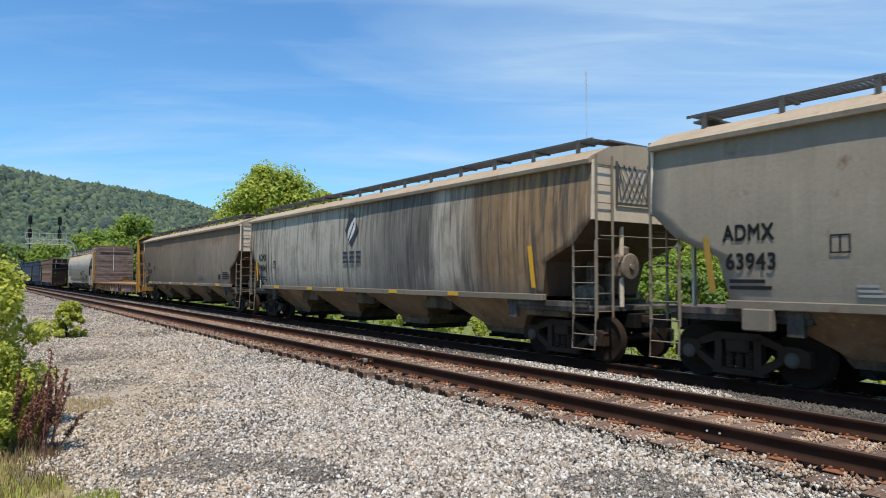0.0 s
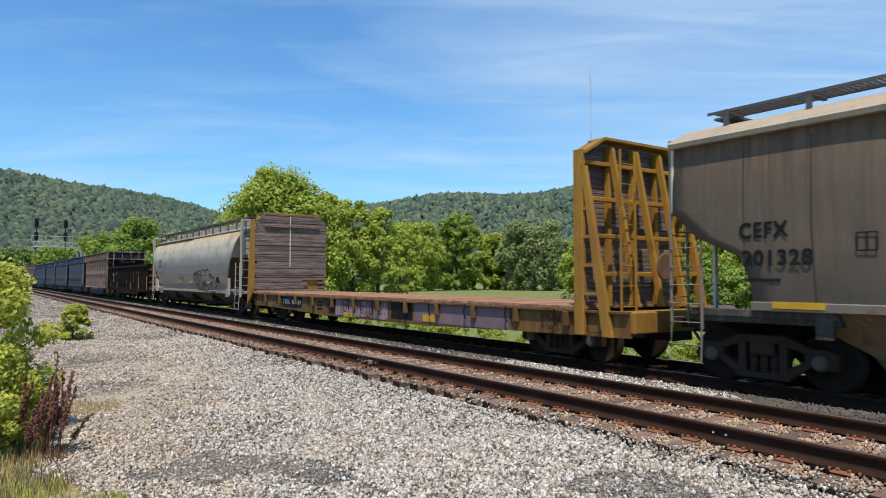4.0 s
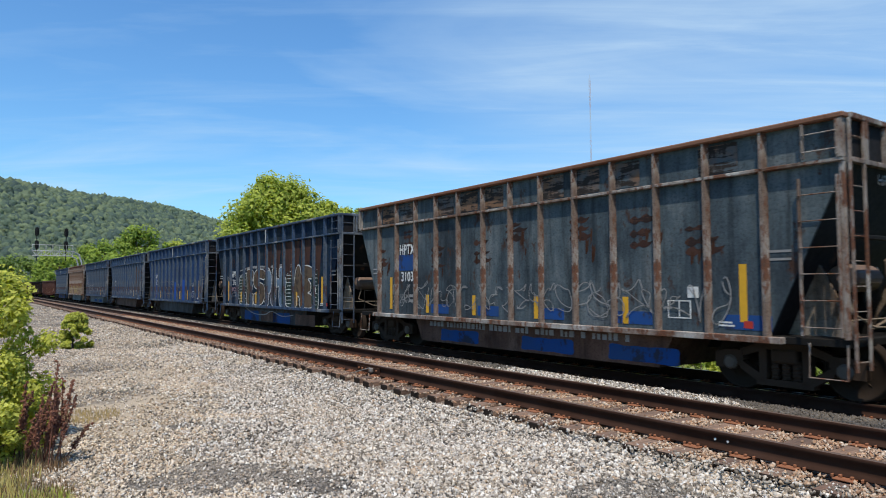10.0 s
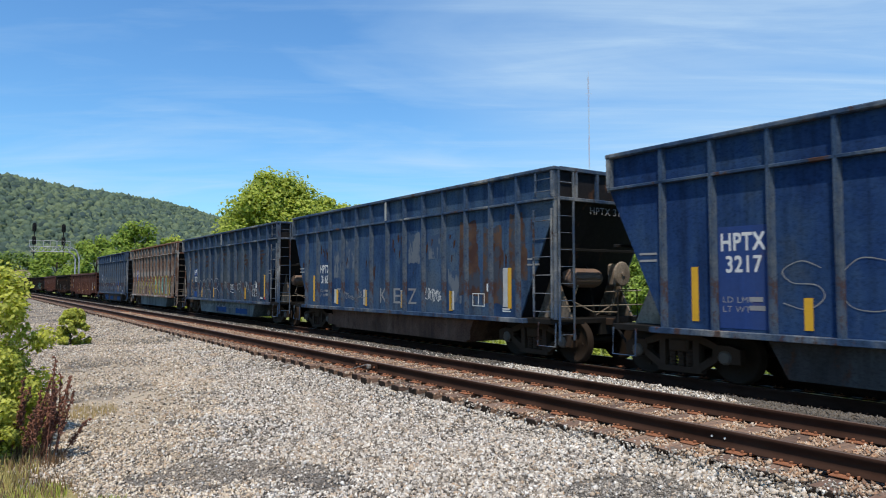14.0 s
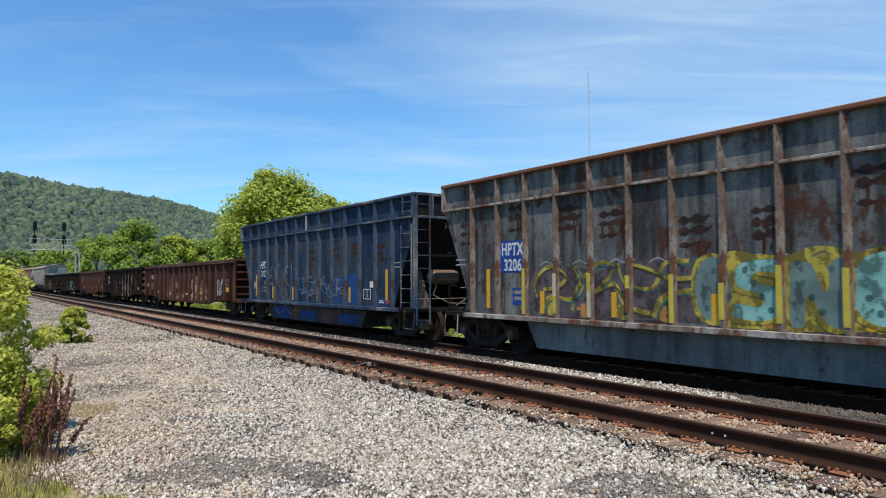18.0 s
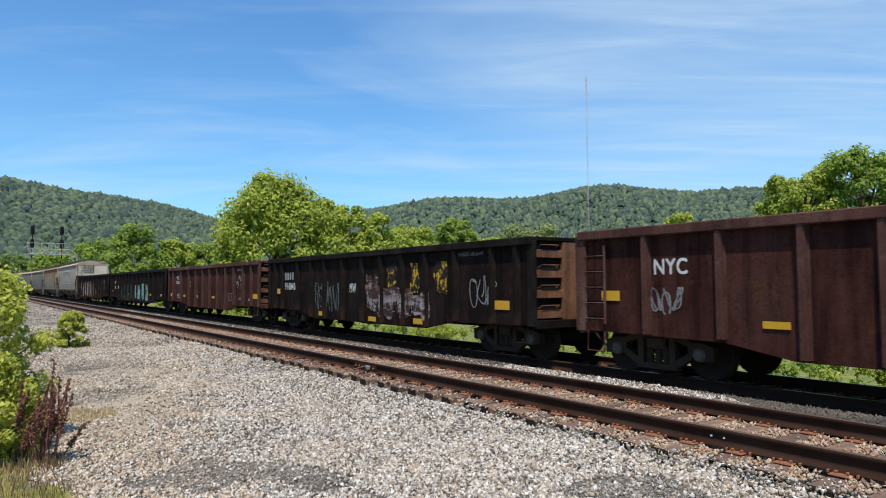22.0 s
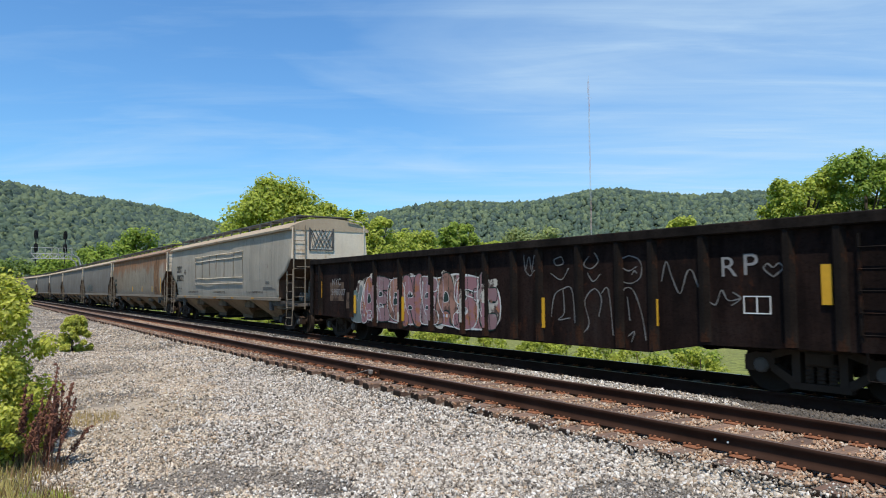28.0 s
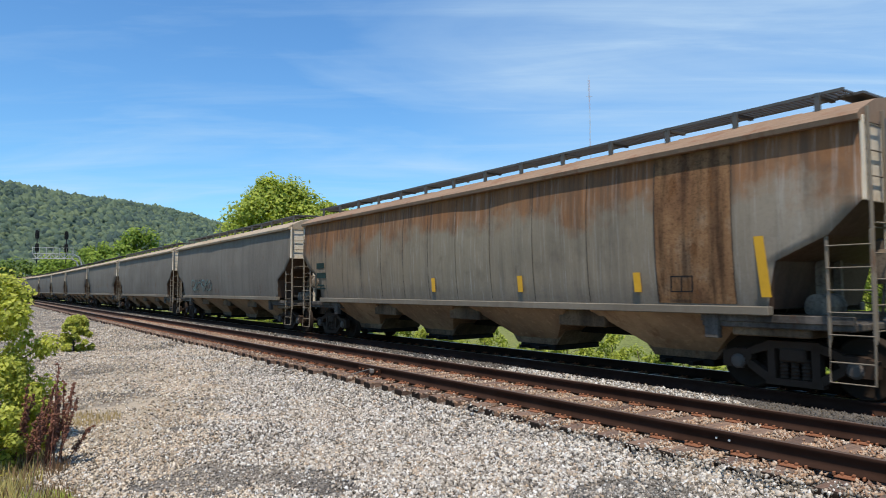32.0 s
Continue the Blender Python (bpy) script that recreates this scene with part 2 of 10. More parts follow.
def plain(name, base, rough=0.6, metal=0.0, vary=0.25, scale=8.0, bumpy=0.1):
    m, nt, b = material(name)
    co = coords(nt)
    n1, n2 = noise_at(nt, co, scale, 5, 0.6), noise_at(nt, co, scale * 0.15, 3, 0.5)
    col = mix(nt, ramp(nt, n1, [(0.3, vary), (0.7, 0.0)]), base, tuple(c * 0.5 for c in base))
    col = mix(nt, ramp(nt, n2, [(0.4, 0.0), (0.75, vary)]), col, tuple(min(1, c * 1.4 + 0.01) for c in base))
    nt.links.new(col, b.inputs["Base Color"])
    b.inputs["Roughness"].default_value, b.inputs["Metallic"].default_value = rough, metal
    b.inputs["Specular IOR Level"].default_value = 0.06 if max(base) < 0.07 else 0.25
    if bumpy:
        bump(nt, b, n1, bumpy, 0.02)
    return m


def leafy(name, dark, light, trans=0.35):
    m, nt, b = material(name)
    rnd = nd(nt, "NewGeometry").outputs["Random Per Island"]
    co = coords(nt)
    big = noise_at(nt, co, 0.35, 2)
    f = calc(nt, "ADD", calc(nt, "MULTIPLY", rnd, 0.6), calc(nt, "MULTIPLY", big, 0.4))
    col = ramp(nt, f, [(0.15, dark), (0.8, light)])
    nt.links.new(col, b.inputs["Base Color"])
    b.inputs["Roughness"].default_value = 0.6
    b.inputs["Specular IOR Level"].default_value = 0.25
    tr = nd(nt, "BsdfTranslucent")
    nt.links.new(mix(nt, 1.0, col, (1.1, 1.15, 0.5), "MULTIPLY"), tr.inputs[0])
    ms = nd(nt, "MixShader", Fac=trans)
    nt.links.new(b.outputs[0], ms.inputs[1])
    nt.links.new(tr.outputs[0], ms.inputs[2])
    nt.links.new(ms.outputs[0], nt.nodes["Material Output"].inputs[0])
    return m


def stone_mat(name, tones, rough=0.9):
    m, nt, b = material(name)
    rnd = nd(nt, "NewGeometry").outputs["Random Per Island"]
    co = coords(nt)
    n = noise_at(nt, co, 30, 4, 0.6)
    zone = noise_at(nt, co, 0.5, 3, 0.55)
    col = ramp(nt, rnd, [(i / (len(tones) - 1), t) for i, t in enumerate(tones)])
    col = mix(nt, ramp(nt, n, [(0.35, 0.5), (0.6, 0.0)]), col, (0.08, 0.07, 0.06))
    col = mix(nt, ramp(nt, zone, [(0.42, 0.0), (0.68, 0.20)]), col, (0.36, 0.275, 0.18))
    nt.links.new(col, b.inputs["Base Color"])
    b.inputs["Roughness"].default_value = rough
    bump(nt, b, n, 0.4, 0.01)
    return m


M_STEEL = plain("dark_steel", (0.013, 0.012, 0.011), 0.7, 0.0, 0.4, 10)
M_TRUCK = plain("truck_steel", (0.040, 0.026, 0.018), 0.8, 0.0, 0.5, 7, 0.2)
M_CAP = plain("dusty_bearing_cap", (0.085, 0.070, 0.058), 0.7, 0.0, 0.5, 9)
M_WHEEL = plain("wheel_steel", (0.026, 0.018, 0.013), 0.7, 0.0, 0.4, 6)
M_TREAD = plain("polished_tread", (0.38, 0.355, 0.33), 0.4, 0.2, 0.2, 20)
M_RAIL = plain("rusty_rail", (0.040, 0.0195, 0.0125), 0.75, 0.1, 0.5, 9, 0.2)
M_RAILTOP = plain("worn_rail_head", (0.24, 0.17, 0.13), 0.45, 0.6, 0.3, 12)
M_BRIGHT = plain("bright_rail_head", (0.45, 0.43, 0.41), 0.3, 0.95, 0.2, 12)
M_PLATE = plain("rusty_plate", (0.23, 0.092, 0.044), 0.85, 0.0, 0.5, 15, 0.3)
M_GALV = plain("grey_walkway", (0.10, 0.098, 0.093), 0.6, 0.3, 0.35, 9)
M_WHITE = plain("white_paint", (0.72, 0.70, 0.66), 0.6, 0.0, 0.3, 5)
M_YELLOW = plain("yellow_reflector", (0.55, 0.30, 0.02), 0.5, 0.0, 0.25, 12)
M_BLACK = plain("black_paint", (0.016, 0.016, 0.017), 0.55, 0.0, 0.3, 12)
M_MARK = plain("white_stencil", (0.58, 0.58, 0.56), 0.6, 0.0, 0.45, 14)
M_PINK = plain("reservoir_paint", (0.155, 0.105, 0.080), 0.6, 0.0, 0.4, 6)


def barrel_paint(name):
    """Pale tank-car paint: tan road dust low, sooty grey belt, cream above, the rounded side's shading partly painted
    in; rust runs from the eave.
    """
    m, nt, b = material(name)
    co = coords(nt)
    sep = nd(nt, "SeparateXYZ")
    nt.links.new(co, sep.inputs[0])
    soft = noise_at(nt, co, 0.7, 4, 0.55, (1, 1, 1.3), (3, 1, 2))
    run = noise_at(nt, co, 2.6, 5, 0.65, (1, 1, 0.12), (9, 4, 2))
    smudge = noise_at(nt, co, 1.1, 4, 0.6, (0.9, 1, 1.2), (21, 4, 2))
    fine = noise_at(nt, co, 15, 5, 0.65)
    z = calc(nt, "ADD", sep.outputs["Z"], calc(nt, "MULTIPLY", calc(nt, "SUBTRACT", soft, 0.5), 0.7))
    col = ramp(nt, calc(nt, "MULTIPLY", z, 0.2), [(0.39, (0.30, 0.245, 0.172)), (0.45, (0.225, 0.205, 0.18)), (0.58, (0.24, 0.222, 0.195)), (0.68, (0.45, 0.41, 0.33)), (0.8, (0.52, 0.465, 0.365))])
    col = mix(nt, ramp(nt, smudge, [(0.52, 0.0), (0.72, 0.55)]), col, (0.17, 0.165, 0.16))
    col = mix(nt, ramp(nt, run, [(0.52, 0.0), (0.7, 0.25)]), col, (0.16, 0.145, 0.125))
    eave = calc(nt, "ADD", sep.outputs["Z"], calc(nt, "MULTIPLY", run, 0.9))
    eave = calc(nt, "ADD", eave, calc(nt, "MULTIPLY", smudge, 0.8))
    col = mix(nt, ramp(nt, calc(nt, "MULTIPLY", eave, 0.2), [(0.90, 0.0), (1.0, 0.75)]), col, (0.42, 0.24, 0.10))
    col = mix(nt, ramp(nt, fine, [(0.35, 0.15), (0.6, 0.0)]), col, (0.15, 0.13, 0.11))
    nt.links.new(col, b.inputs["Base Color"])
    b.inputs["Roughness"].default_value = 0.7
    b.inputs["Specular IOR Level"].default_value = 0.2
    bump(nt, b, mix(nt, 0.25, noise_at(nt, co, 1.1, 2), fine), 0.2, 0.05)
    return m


def smear(name, ground_col, paint_col, stretch=(0.35, 1, 2.2), scale=2.2, cover=0.5, second=None):
    """Sprayed paint half worn away: ragged islands of one colour on another."""
    m, nt, b = material(name)
    co = coords(nt)
    n = noise_at(nt, co, scale, 7, 0.72, stretch)
    n2 = noise_at(nt, co, scale * 3, 5, 0.7, (1, 1, 0.25))
    f = calc(nt, "ADD", calc(nt, "MULTIPLY", n, 0.7), calc(nt, "MULTIPLY", n2, 0.3))
    top = mix(nt, ramp(nt, noise_at(nt, co, 1.4, 4, 0.6), [(0.42, 0.0), (0.6, 1.0)]), paint_col, second or paint_col)
    e = 0.62 - 0.24 * cover
    nt.links.new(mix(nt, ramp(nt, f, [(e - 0.02, 0.0), (e + 0.02, 1.0)]), ground_col, top), b.inputs["Base Color"])
    b.inputs["Roughness"].default_value = 0.85
    b.inputs["Specular IOR Level"].default_value = 0.2
    return m


def streaky(name, stops, half, seed=0, soot=0.6, chalk=0.5, top=None, top_from=0.62, rough=0.8):
    """Hopper paint whose tone changes along the car, with soot and chalky runs; optional rust spreading down from the eave."""
    m, nt, b = material(name)
    co = coords(nt)
    off = (seed * 4.3, seed * 1.9, seed * 0.9)
    sep = nd(nt, "SeparateXYZ")
    nt.links.new(co, sep.inputs[0])
    wob = noise_at(nt, co, 1.1, 5, 0.65, (1, 0.2, 0.22), off)
    u = calc(nt, "ADD", calc(nt, "MULTIPLY", sep.outputs["X"], 0.5 / half), calc(nt, "ADD", calc(nt, "MULTIPLY", wob, 0.10), 0.45))
    col = ramp(nt, u, stops)
    zone = noise_at(nt, co, 0.55, 4, 0.6, (1, 0.2, 0.3), (off[0] + 3, off[1], off[2]))
    fine = noise_at(nt, co, 7.0, 6, 0.7, (1, 0.2, 0.05), off)
    thin = noise_at(nt, co, 17.0, 5, 0.7, (1, 0.2, 0.035), (off[0] + 8, off[1], off[2]))
    grain = noise_at(nt, co, 18, 5, 0.65, None, off)
    z = sep.outputs["Z"]
    if top:
        edge = calc(nt, "ADD", calc(nt, "MULTIPLY", z, 0.2), calc(nt, "MULTIPLY", calc(nt, "SUBTRACT", noise_at(nt, co, 0.8, 6, 0.68, (1, 0.2, 0.8), (off[0] + 1, off[1], off[2])), 0.5), 0.55))
        rusty = mix(nt, ramp(nt, fine, [(0.35, 0.0), (0.65, 1.0)]), top, tuple(c * 0.55 for c in top))
        col = mix(nt, ramp(nt, edge, [(top_from, 0.0), (top_from + 0.10, 0.75), (top_from + 0.22, 0.92)]), col, rusty)
    dark = calc(nt, "MULTIPLY", ramp(nt, fine, [(0.47, 0.0), (0.60, soot)]), ramp(nt, zone, [(0.36, 0.25), (0.58, 1.0)]))
    col = mix(nt, dark, col, (0.045, 0.043, 0.042))
    pale = calc(nt, "MULTIPLY", ramp(nt, thin, [(0.54, 0.0), (0.66, chalk)]), ramp(nt, zone, [(0.38, 1.0), (0.62, 0.3)]))
    col = mix(nt, pale, col, (0.50, 0.49, 0.46))
    # darker grey-brown towards the bottom, with a grainy edge
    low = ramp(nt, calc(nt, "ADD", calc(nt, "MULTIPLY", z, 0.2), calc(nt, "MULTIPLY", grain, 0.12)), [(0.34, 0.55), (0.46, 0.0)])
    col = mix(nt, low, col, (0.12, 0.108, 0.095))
    blot = noise_at(nt, co, 1.7, 6, 0.7, (1, 0.3, 0.7), (off[0] + 5, off[1], off[2]))
    col = mix(nt, ramp(nt, blot, [(0.52, 0.0), (0.72, 0.45)]), col, (0.075, 0.058, 0.044))
    col = mix(nt, ramp(nt, grain, [(0.32, 0.14), (0.5, 0.0)]), col, (0.08, 0.07, 0.06))
    nt.links.new(col, b.inputs["Base Color"])
    b.inputs["Roughness"].default_value = rough
    b.inputs["Specular IOR Level"].default_value = 0.2
    bump(nt, b, mix(nt, 0.05, noise_at(nt, co, 0.9, 2, 0.5, (1, 1, 0.5), off), grain), 0.5, 0.09)
    return m


def mottled(name, tones, rust, seed=0, scabs=0.2, runs=0.5, rough=0.75):
    """Old gondola paint: cloudy tones, dark runs, scabs of rust, chipped light specks."""
    m, nt, b = material(name)
    co = coords(nt)
    off = (seed * 6.1, seed * 2.9, seed * 1.3)
    cloud = noise_at(nt, co, 0.9, 7, 0.66, (1, 1, 0.55), off)
    run = noise_at(nt, co, 4.0, 5, 0.65, (1, 1, 0.07), off)
    scab = noise_at(nt, co, 2.6, 7, 0.72, (1, 1, 0.45), (off[0] + 4, off[1], off[2]))
    fine = noise_at(nt, co, 22, 4, 0.65, None, off)
    k = len(tones) - 1
    col = ramp(nt, cloud, [(0.34 + 0.32 * i / k, t) for i, t in enumerate(tones)])
    col = mix(nt, ramp(nt, run, [(0.48, 0.0), (0.66, runs)]), col, tuple(c * 0.35 for c in tones[0]))
    col = mix(nt, ramp(nt, run, [(0.30, 0.35 * runs), (0.42, 0.0)]), col, tuple(c * 1.6 + 0.01 for c in tones[-1]))
    e = 0.70 - 0.22 * scabs
    col = mix(nt, ramp(nt, scab, [(e - 0.03, 0.0), (e + 0.03, 0.9)]), col, mix(nt, ramp(nt, fine, [(0.4, 0.0), (0.6, 1.0)]), rust, tuple(c * 0.4 for c in rust)))
    col = mix(nt, ramp(nt, fine, [(0.34, 0.45), (0.5, 0.0)]), col, tuple(c * 0.45 for c in tones[0]))
    nt.links.new(col, b.inputs["Base Color"])
    nt.links.new(ramp(nt, fine, [(0.3, rough + 0.15), (0.7, rough - 0.1)]), b.inputs["Roughness"])
    b.inputs["Specular IOR Level"].default_value = 0.04 if max(tones[0]) < 0.03 else 0.15
    bump(nt, b, mix(nt, 0.3, noise_at(nt, co, 1.1, 2, 0.5, None, off), fine), 0.3, 0.06)
    return m


def spray(name, col, worn=0.8):
    return smear(name, tuple(c * 0.3 + 0.006 for c in col), col, (1, 1, 0.8), 2.6, worn, tuple(c * 0.68 for c in col))

# ---- ground ----
SA, CA = math.sin(TRACK_A), math.cos(TRACK_A)


def to_line(x, y):
    """s and w of a place: metres along the near track and across it, away from the camera."""
    dx, dy = x, y - TRACK_D
    return -dx * CA + dy * SA, dx * SA + dy * CA


def from_line(s, w):
    return -s * CA + w * SA, TRACK_D + s * SA + w * CA


PROFILE = [(-60, -0.75), (-25, -0.55), (-9, -0.44), (-3.4, -0.43), (-2.2, -0.415), (-1.5, -0.345), (-1.32, -0.315), (-1.15, -0.285), (-0.90, -0.25), (-0.60, -0.22), (0.95, -0.215), (1.25, -0.20), (1.55, -0.165), (2.2, -0.19), (2.6, -0.30), (2.8, -0.37), (5.3, -0.37), (6.0, -0.48), (7.4, -0.95), (9.0, -1.05), (40, -1.1), (200, -1.0)]


def ground_z(s, w):
    z = PROFILE[-1][1] if w > 0 else PROFILE[0][1]
    for (a, za), (b, zb) in zip(PROFILE, PROFILE[1:]):
        if a <= w <= b:
            z = za + (zb - za) * (w - a) / (b - a)
            break
    if -3.0 < w < -0.95:
        z += 0.035 * min(1.0, max(0.0, (-1.5 - s) / 4.0)) * (1 - abs(w + 1.45) / 1.6)
    n = noise.noise(Vector((s * 0.35, w * 0.35, 0))) * 0.05 + noise.noise(Vector((s * 1.1, w * 1.1, 3))) * 0.02
    return z + n * (0.25 if -1.5 < w < 6 else 1.0)


def ticks(a, b, fine, far):
    out, v, step = [], a, fine
    while v < b:
        out.append(v)
        v += step
    out.append(b)
    while v < far:
        step *= 1.45
        v += step
        out.append(v)
    return out


s_line = sorted({-t for t in ticks(14, 15, 1.0, 4500)} | set(ticks(-14, 45, 0.5, 4500)))
w_line = sorted({-t for t in ticks(3, 14, 0.5, 4500)} | {-2.6, -2.2, -1.8, -1.5, -1.32, -1.15, -0.90, -0.60, 0, 0.95, 1.25, 1.55, 1.9, 2.2, 2.6, 2.8, 4, 5.3, 5.6, 6.0, 6.4, 6.9, 7.4, 8.0} | set(ticks(9, 14, 1.0, 4500)))
gv = [(*from_line(s, w), ground_z(s, w)) for s in s_line for w in w_line]
nw = len(w_line)
gf = [(i * nw + j, (i + 1) * nw + j, (i + 1) * nw + j + 1, i * nw + j + 1) for i in range(len(s_line) - 1) for j in range(nw - 1)]

m_ground, nt, b = material("ground_gravel_and_grass")
co = coords(nt)
across = nd(nt, "VectorMath"); across.operation = "DOT_PRODUCT"
across.inputs[1].default_value = (SA, CA, 0)
nt.links.new(co, across.inputs[0])
w_at = calc(nt, "SUBTRACT", across.outputs["Value"], TRACK_D * CA)
rough_edge = calc(nt, "MULTIPLY", calc(nt, "SUBTRACT", noise_at(nt, co, 0.9, 5, 0.6), 0.5), 2.4)
w_n = calc(nt, "ADD", w_at, rough_edge)
vor = nd(nt, "TexVoronoi", Scale=32.0, Randomness=1.0)
nt.links.new(co, vor.inputs["Vector"])
cell = nd(nt, "SeparateColor")
nt.links.new(vor.outputs["Color"], cell.inputs[0])
stones = ramp(nt, cell.outputs[0], [(0.0, (0.14, 0.125, 0.11)), (0.3, (0.27, 0.245, 0.22)), (0.65, (0.40, 0.375, 0.34)), (0.9, (0.56, 0.54, 0.50)), (1.0, (0.42, 0.29, 0.18))])
# shadow in the gaps between stones is painted into the ground colour
stones = mix(nt, ramp(nt, vor.outputs["Distance"], [(0.2, 0.0), (0.6, 0.85)]), stones, (0.06, 0.052, 0.044))
stones = mix(nt, 0.45, stones, (0.07, 0.058, 0.045))
fines = mix(nt, noise_at(nt, co, 60, 3), (0.25, 0.205, 0.15), (0.50, 0.425, 0.33))
tan = ramp(nt, noise_at(nt, co, 0.45, 4, 0.6), [(0.45, 0.0), (0.62, 0.75)])
grav = mix(nt, tan, stones, fines)
soil = mix(nt, noise_at(nt, co, 25, 5), (0.055, 0.045, 0.035), (0.16, 0.12, 0.09))
grassc = mix(nt, ramp(nt, noise_at(nt, co, 5, 6, 0.75), [(0.35, 0.0), (0.62, 1.0)]), (0.06, 0.10, 0.02), (0.29, 0.33, 0.075))
grassc = mix(nt, ramp(nt, noise_at(nt, co, 0.08, 3), [(0.4, 0.0), (0.7, 0.5)]), grassc, (0.24, 0.24, 0.08))
# rust-stained stones under the near track; train's shade painted dark under the far track
near_bed = calc(nt, "MULTIPLY", ramp(nt, calc(nt, "ADD", calc(nt, "MULTIPLY", w_n, 0.1), 0.5), [(0.36, 0.0), (0.40, 1.0)]), ramp(nt, calc(nt, "ADD", calc(nt, "MULTIPLY", w_n, 0.1), 0.5), [(0.62, 1.0), (0.66, 0.0)]))
grav = mix(nt, calc(nt, "MULTIPLY", near_bed, 0.42), grav, (0.25, 0.155, 0.10))
far_bed = calc(nt, "MULTIPLY", ramp(nt, calc(nt, "ADD", calc(nt, "MULTIPLY", w_n, 0.1), 0.5), [(0.765, 0.0), (0.80, 1.0)]), ramp(nt, calc(nt, "ADD", calc(nt, "MULTIPLY", w_n, 0.1), 0.5), [(0.98, 1.0), (1.0, 0.0)]))
grav = mix(nt, calc(nt, "MULTIPLY", far_bed, 0.85), grav, (0.022, 0.019, 0.017))
lengthwise = nd(nt, "VectorMath"); lengthwise.operation = "DOT_PRODUCT"
lengthwise.inputs[1].default_value = (-CA, SA, 0)
nt.links.new(co, lengthwise.inputs[0])
s_at = calc(nt, "ADD", calc(nt, "MULTIPLY", calc(nt, "SUBTRACT", lengthwise.outputs["Value"], TRACK_D * SA), 0.05), 0.5)
# bed between the tracks is darker past both ends of the pale strip
dark_rear_bed = calc(nt, "MULTIPLY", ramp(nt, s_at, [(0.52, 0.0), (0.60, 1.0)]), ramp(nt, calc(nt, "ADD", calc(nt, "MULTIPLY", w_n, 0.1), 0.5), [(0.635, 0.0), (0.67, 1.0)]))
grav = mix(nt, calc(nt, "MULTIPLY", dark_rear_bed, 0.8), grav, (0.032, 0.027, 0.023))
dark_front_bed = calc(nt, "MULTIPLY", ramp(nt, s_at, [(0.18, 1.0), (0.30, 0.0)]), ramp(nt, calc(nt, "ADD", calc(nt, "MULTIPLY", w_at, 0.1), 0.5), [(0.655, 0.0), (0.70, 1.0)]))
grav = mix(nt, calc(nt, "MULTIPLY", dark_front_bed, 0.85), grav, (0.026, 0.022, 0.019))
far_grass = ramp(nt, calc(nt, "MULTIPLY", w_n, 0.1), [(0.66, 0.0), (0.72, 1.0)])
near_grass = ramp(nt, calc(nt, "ADD", calc(nt, "MULTIPLY", w_n, 0.1), 2.0), [(0.70, 1.0), (0.78, 0.0)])


def spot(cx, cy, rx, ry, hard=0.35, turn=0.0):
    """A soft-edged patch on the ground."""
    d = nd(nt, "Mapping")
    d.inputs["Location"].default_value = (-cx, -cy, 0)
    nt.links.new(co, d.inputs[0])
    e = nd(nt, "Mapping")
    e.inputs["Rotation"].default_value = (0, 0, radians(turn))
    nt.links.new(d.outputs[0], e.inputs[0])
    g = nd(nt, "VectorMath"); g.operation = "MULTIPLY"
    g.inputs[1].default_value = (1 / rx, 1 / ry, 0)
    nt.links.new(e.outputs[0], g.inputs[0])
    ln = nd(nt, "VectorMath"); ln.operation = "LENGTH"
    nt.links.new(g.outputs[0], ln.inputs[0])
    r = calc(nt, "ADD", ln.outputs["Value"], calc(nt, "MULTIPLY", calc(nt, "SUBTRACT", noise_at(nt, co, 1.6, 6, 0.62), 0.5), 2.0))
    return ramp(nt, r, [(0.5 + hard * 0.6, 1.0), (0.95, 0.0)])


PATCHES = [(-2.26, 7.05, 1.10, 0.62), (1.75, 6.32, 1.05, 0.46)]
tar = mix(nt, noise_at(nt, co, 90, 4, 0.7), (0.10, 0.090, 0.080), (0.26, 0.235, 0.205))
tar = mix(nt, ramp(nt, noise_at(nt, co, 3, 4, 0.6), [(0.45, 0.0), (0.7, 0.5)]), tar, (0.22, 0.19, 0.15))
black_tar = mix(nt, noise_at(nt, co, 70, 4, 0.7), (0.085, 0.078, 0.070), (0.29, 0.268, 0.235))
for px, py, rx, ry in PATCHES:
    grav = mix(nt, spot(px, py, rx, ry, 0.5), grav, tar if px < 0 else black_tar)
grav = mix(nt, spot(-0.6, 6.2, 0.95, 0.4), grav, (0.22, 0.15, 0.095))
grav = mix(nt, spot(-7.2, 14.5, 1.5, 6.0, 0.3, 24), grav, fines)
grav = mix(nt, spot(-5.0, 10.6, 1.7, 2.6, 0.3, 20), grav, fines)
for px, py, rx, ry in ((-3.1, 5.85, 1.5, 0.38), (-0.9, 5.85, 1.2, 0.30)):
    grav = mix(nt, spot(px, py, rx, ry, 0.4), grav, mix(nt, noise_at(nt, co, 30, 4, 0.7), (0.17, 0.105, 0.060), (0.42, 0.31, 0.18)))
weedy = mix(nt, spot(-5.2, 6.0, 2.2, 1.3), 0.0, 1.0)
grass_mask = calc(nt, "MAXIMUM", calc(nt, "MAXIMUM", far_grass, weedy), near_grass)
col = mix(nt, grass_mask, grav, mix(nt, 0.25, grassc, soil))
col = mix(nt, calc(nt, "MULTIPLY", weedy, 0.75), col, mix(nt, noise_at(nt, co, 18, 5, 0.7), (0.23, 0.195, 0.085), (0.45, 0.37, 0.19)))
nt.links.new(col, b.inputs["Base Color"])
b.inputs["Roughness"].default_value = 0.95
b.inputs["Specular IOR Level"].default_value = 0.2
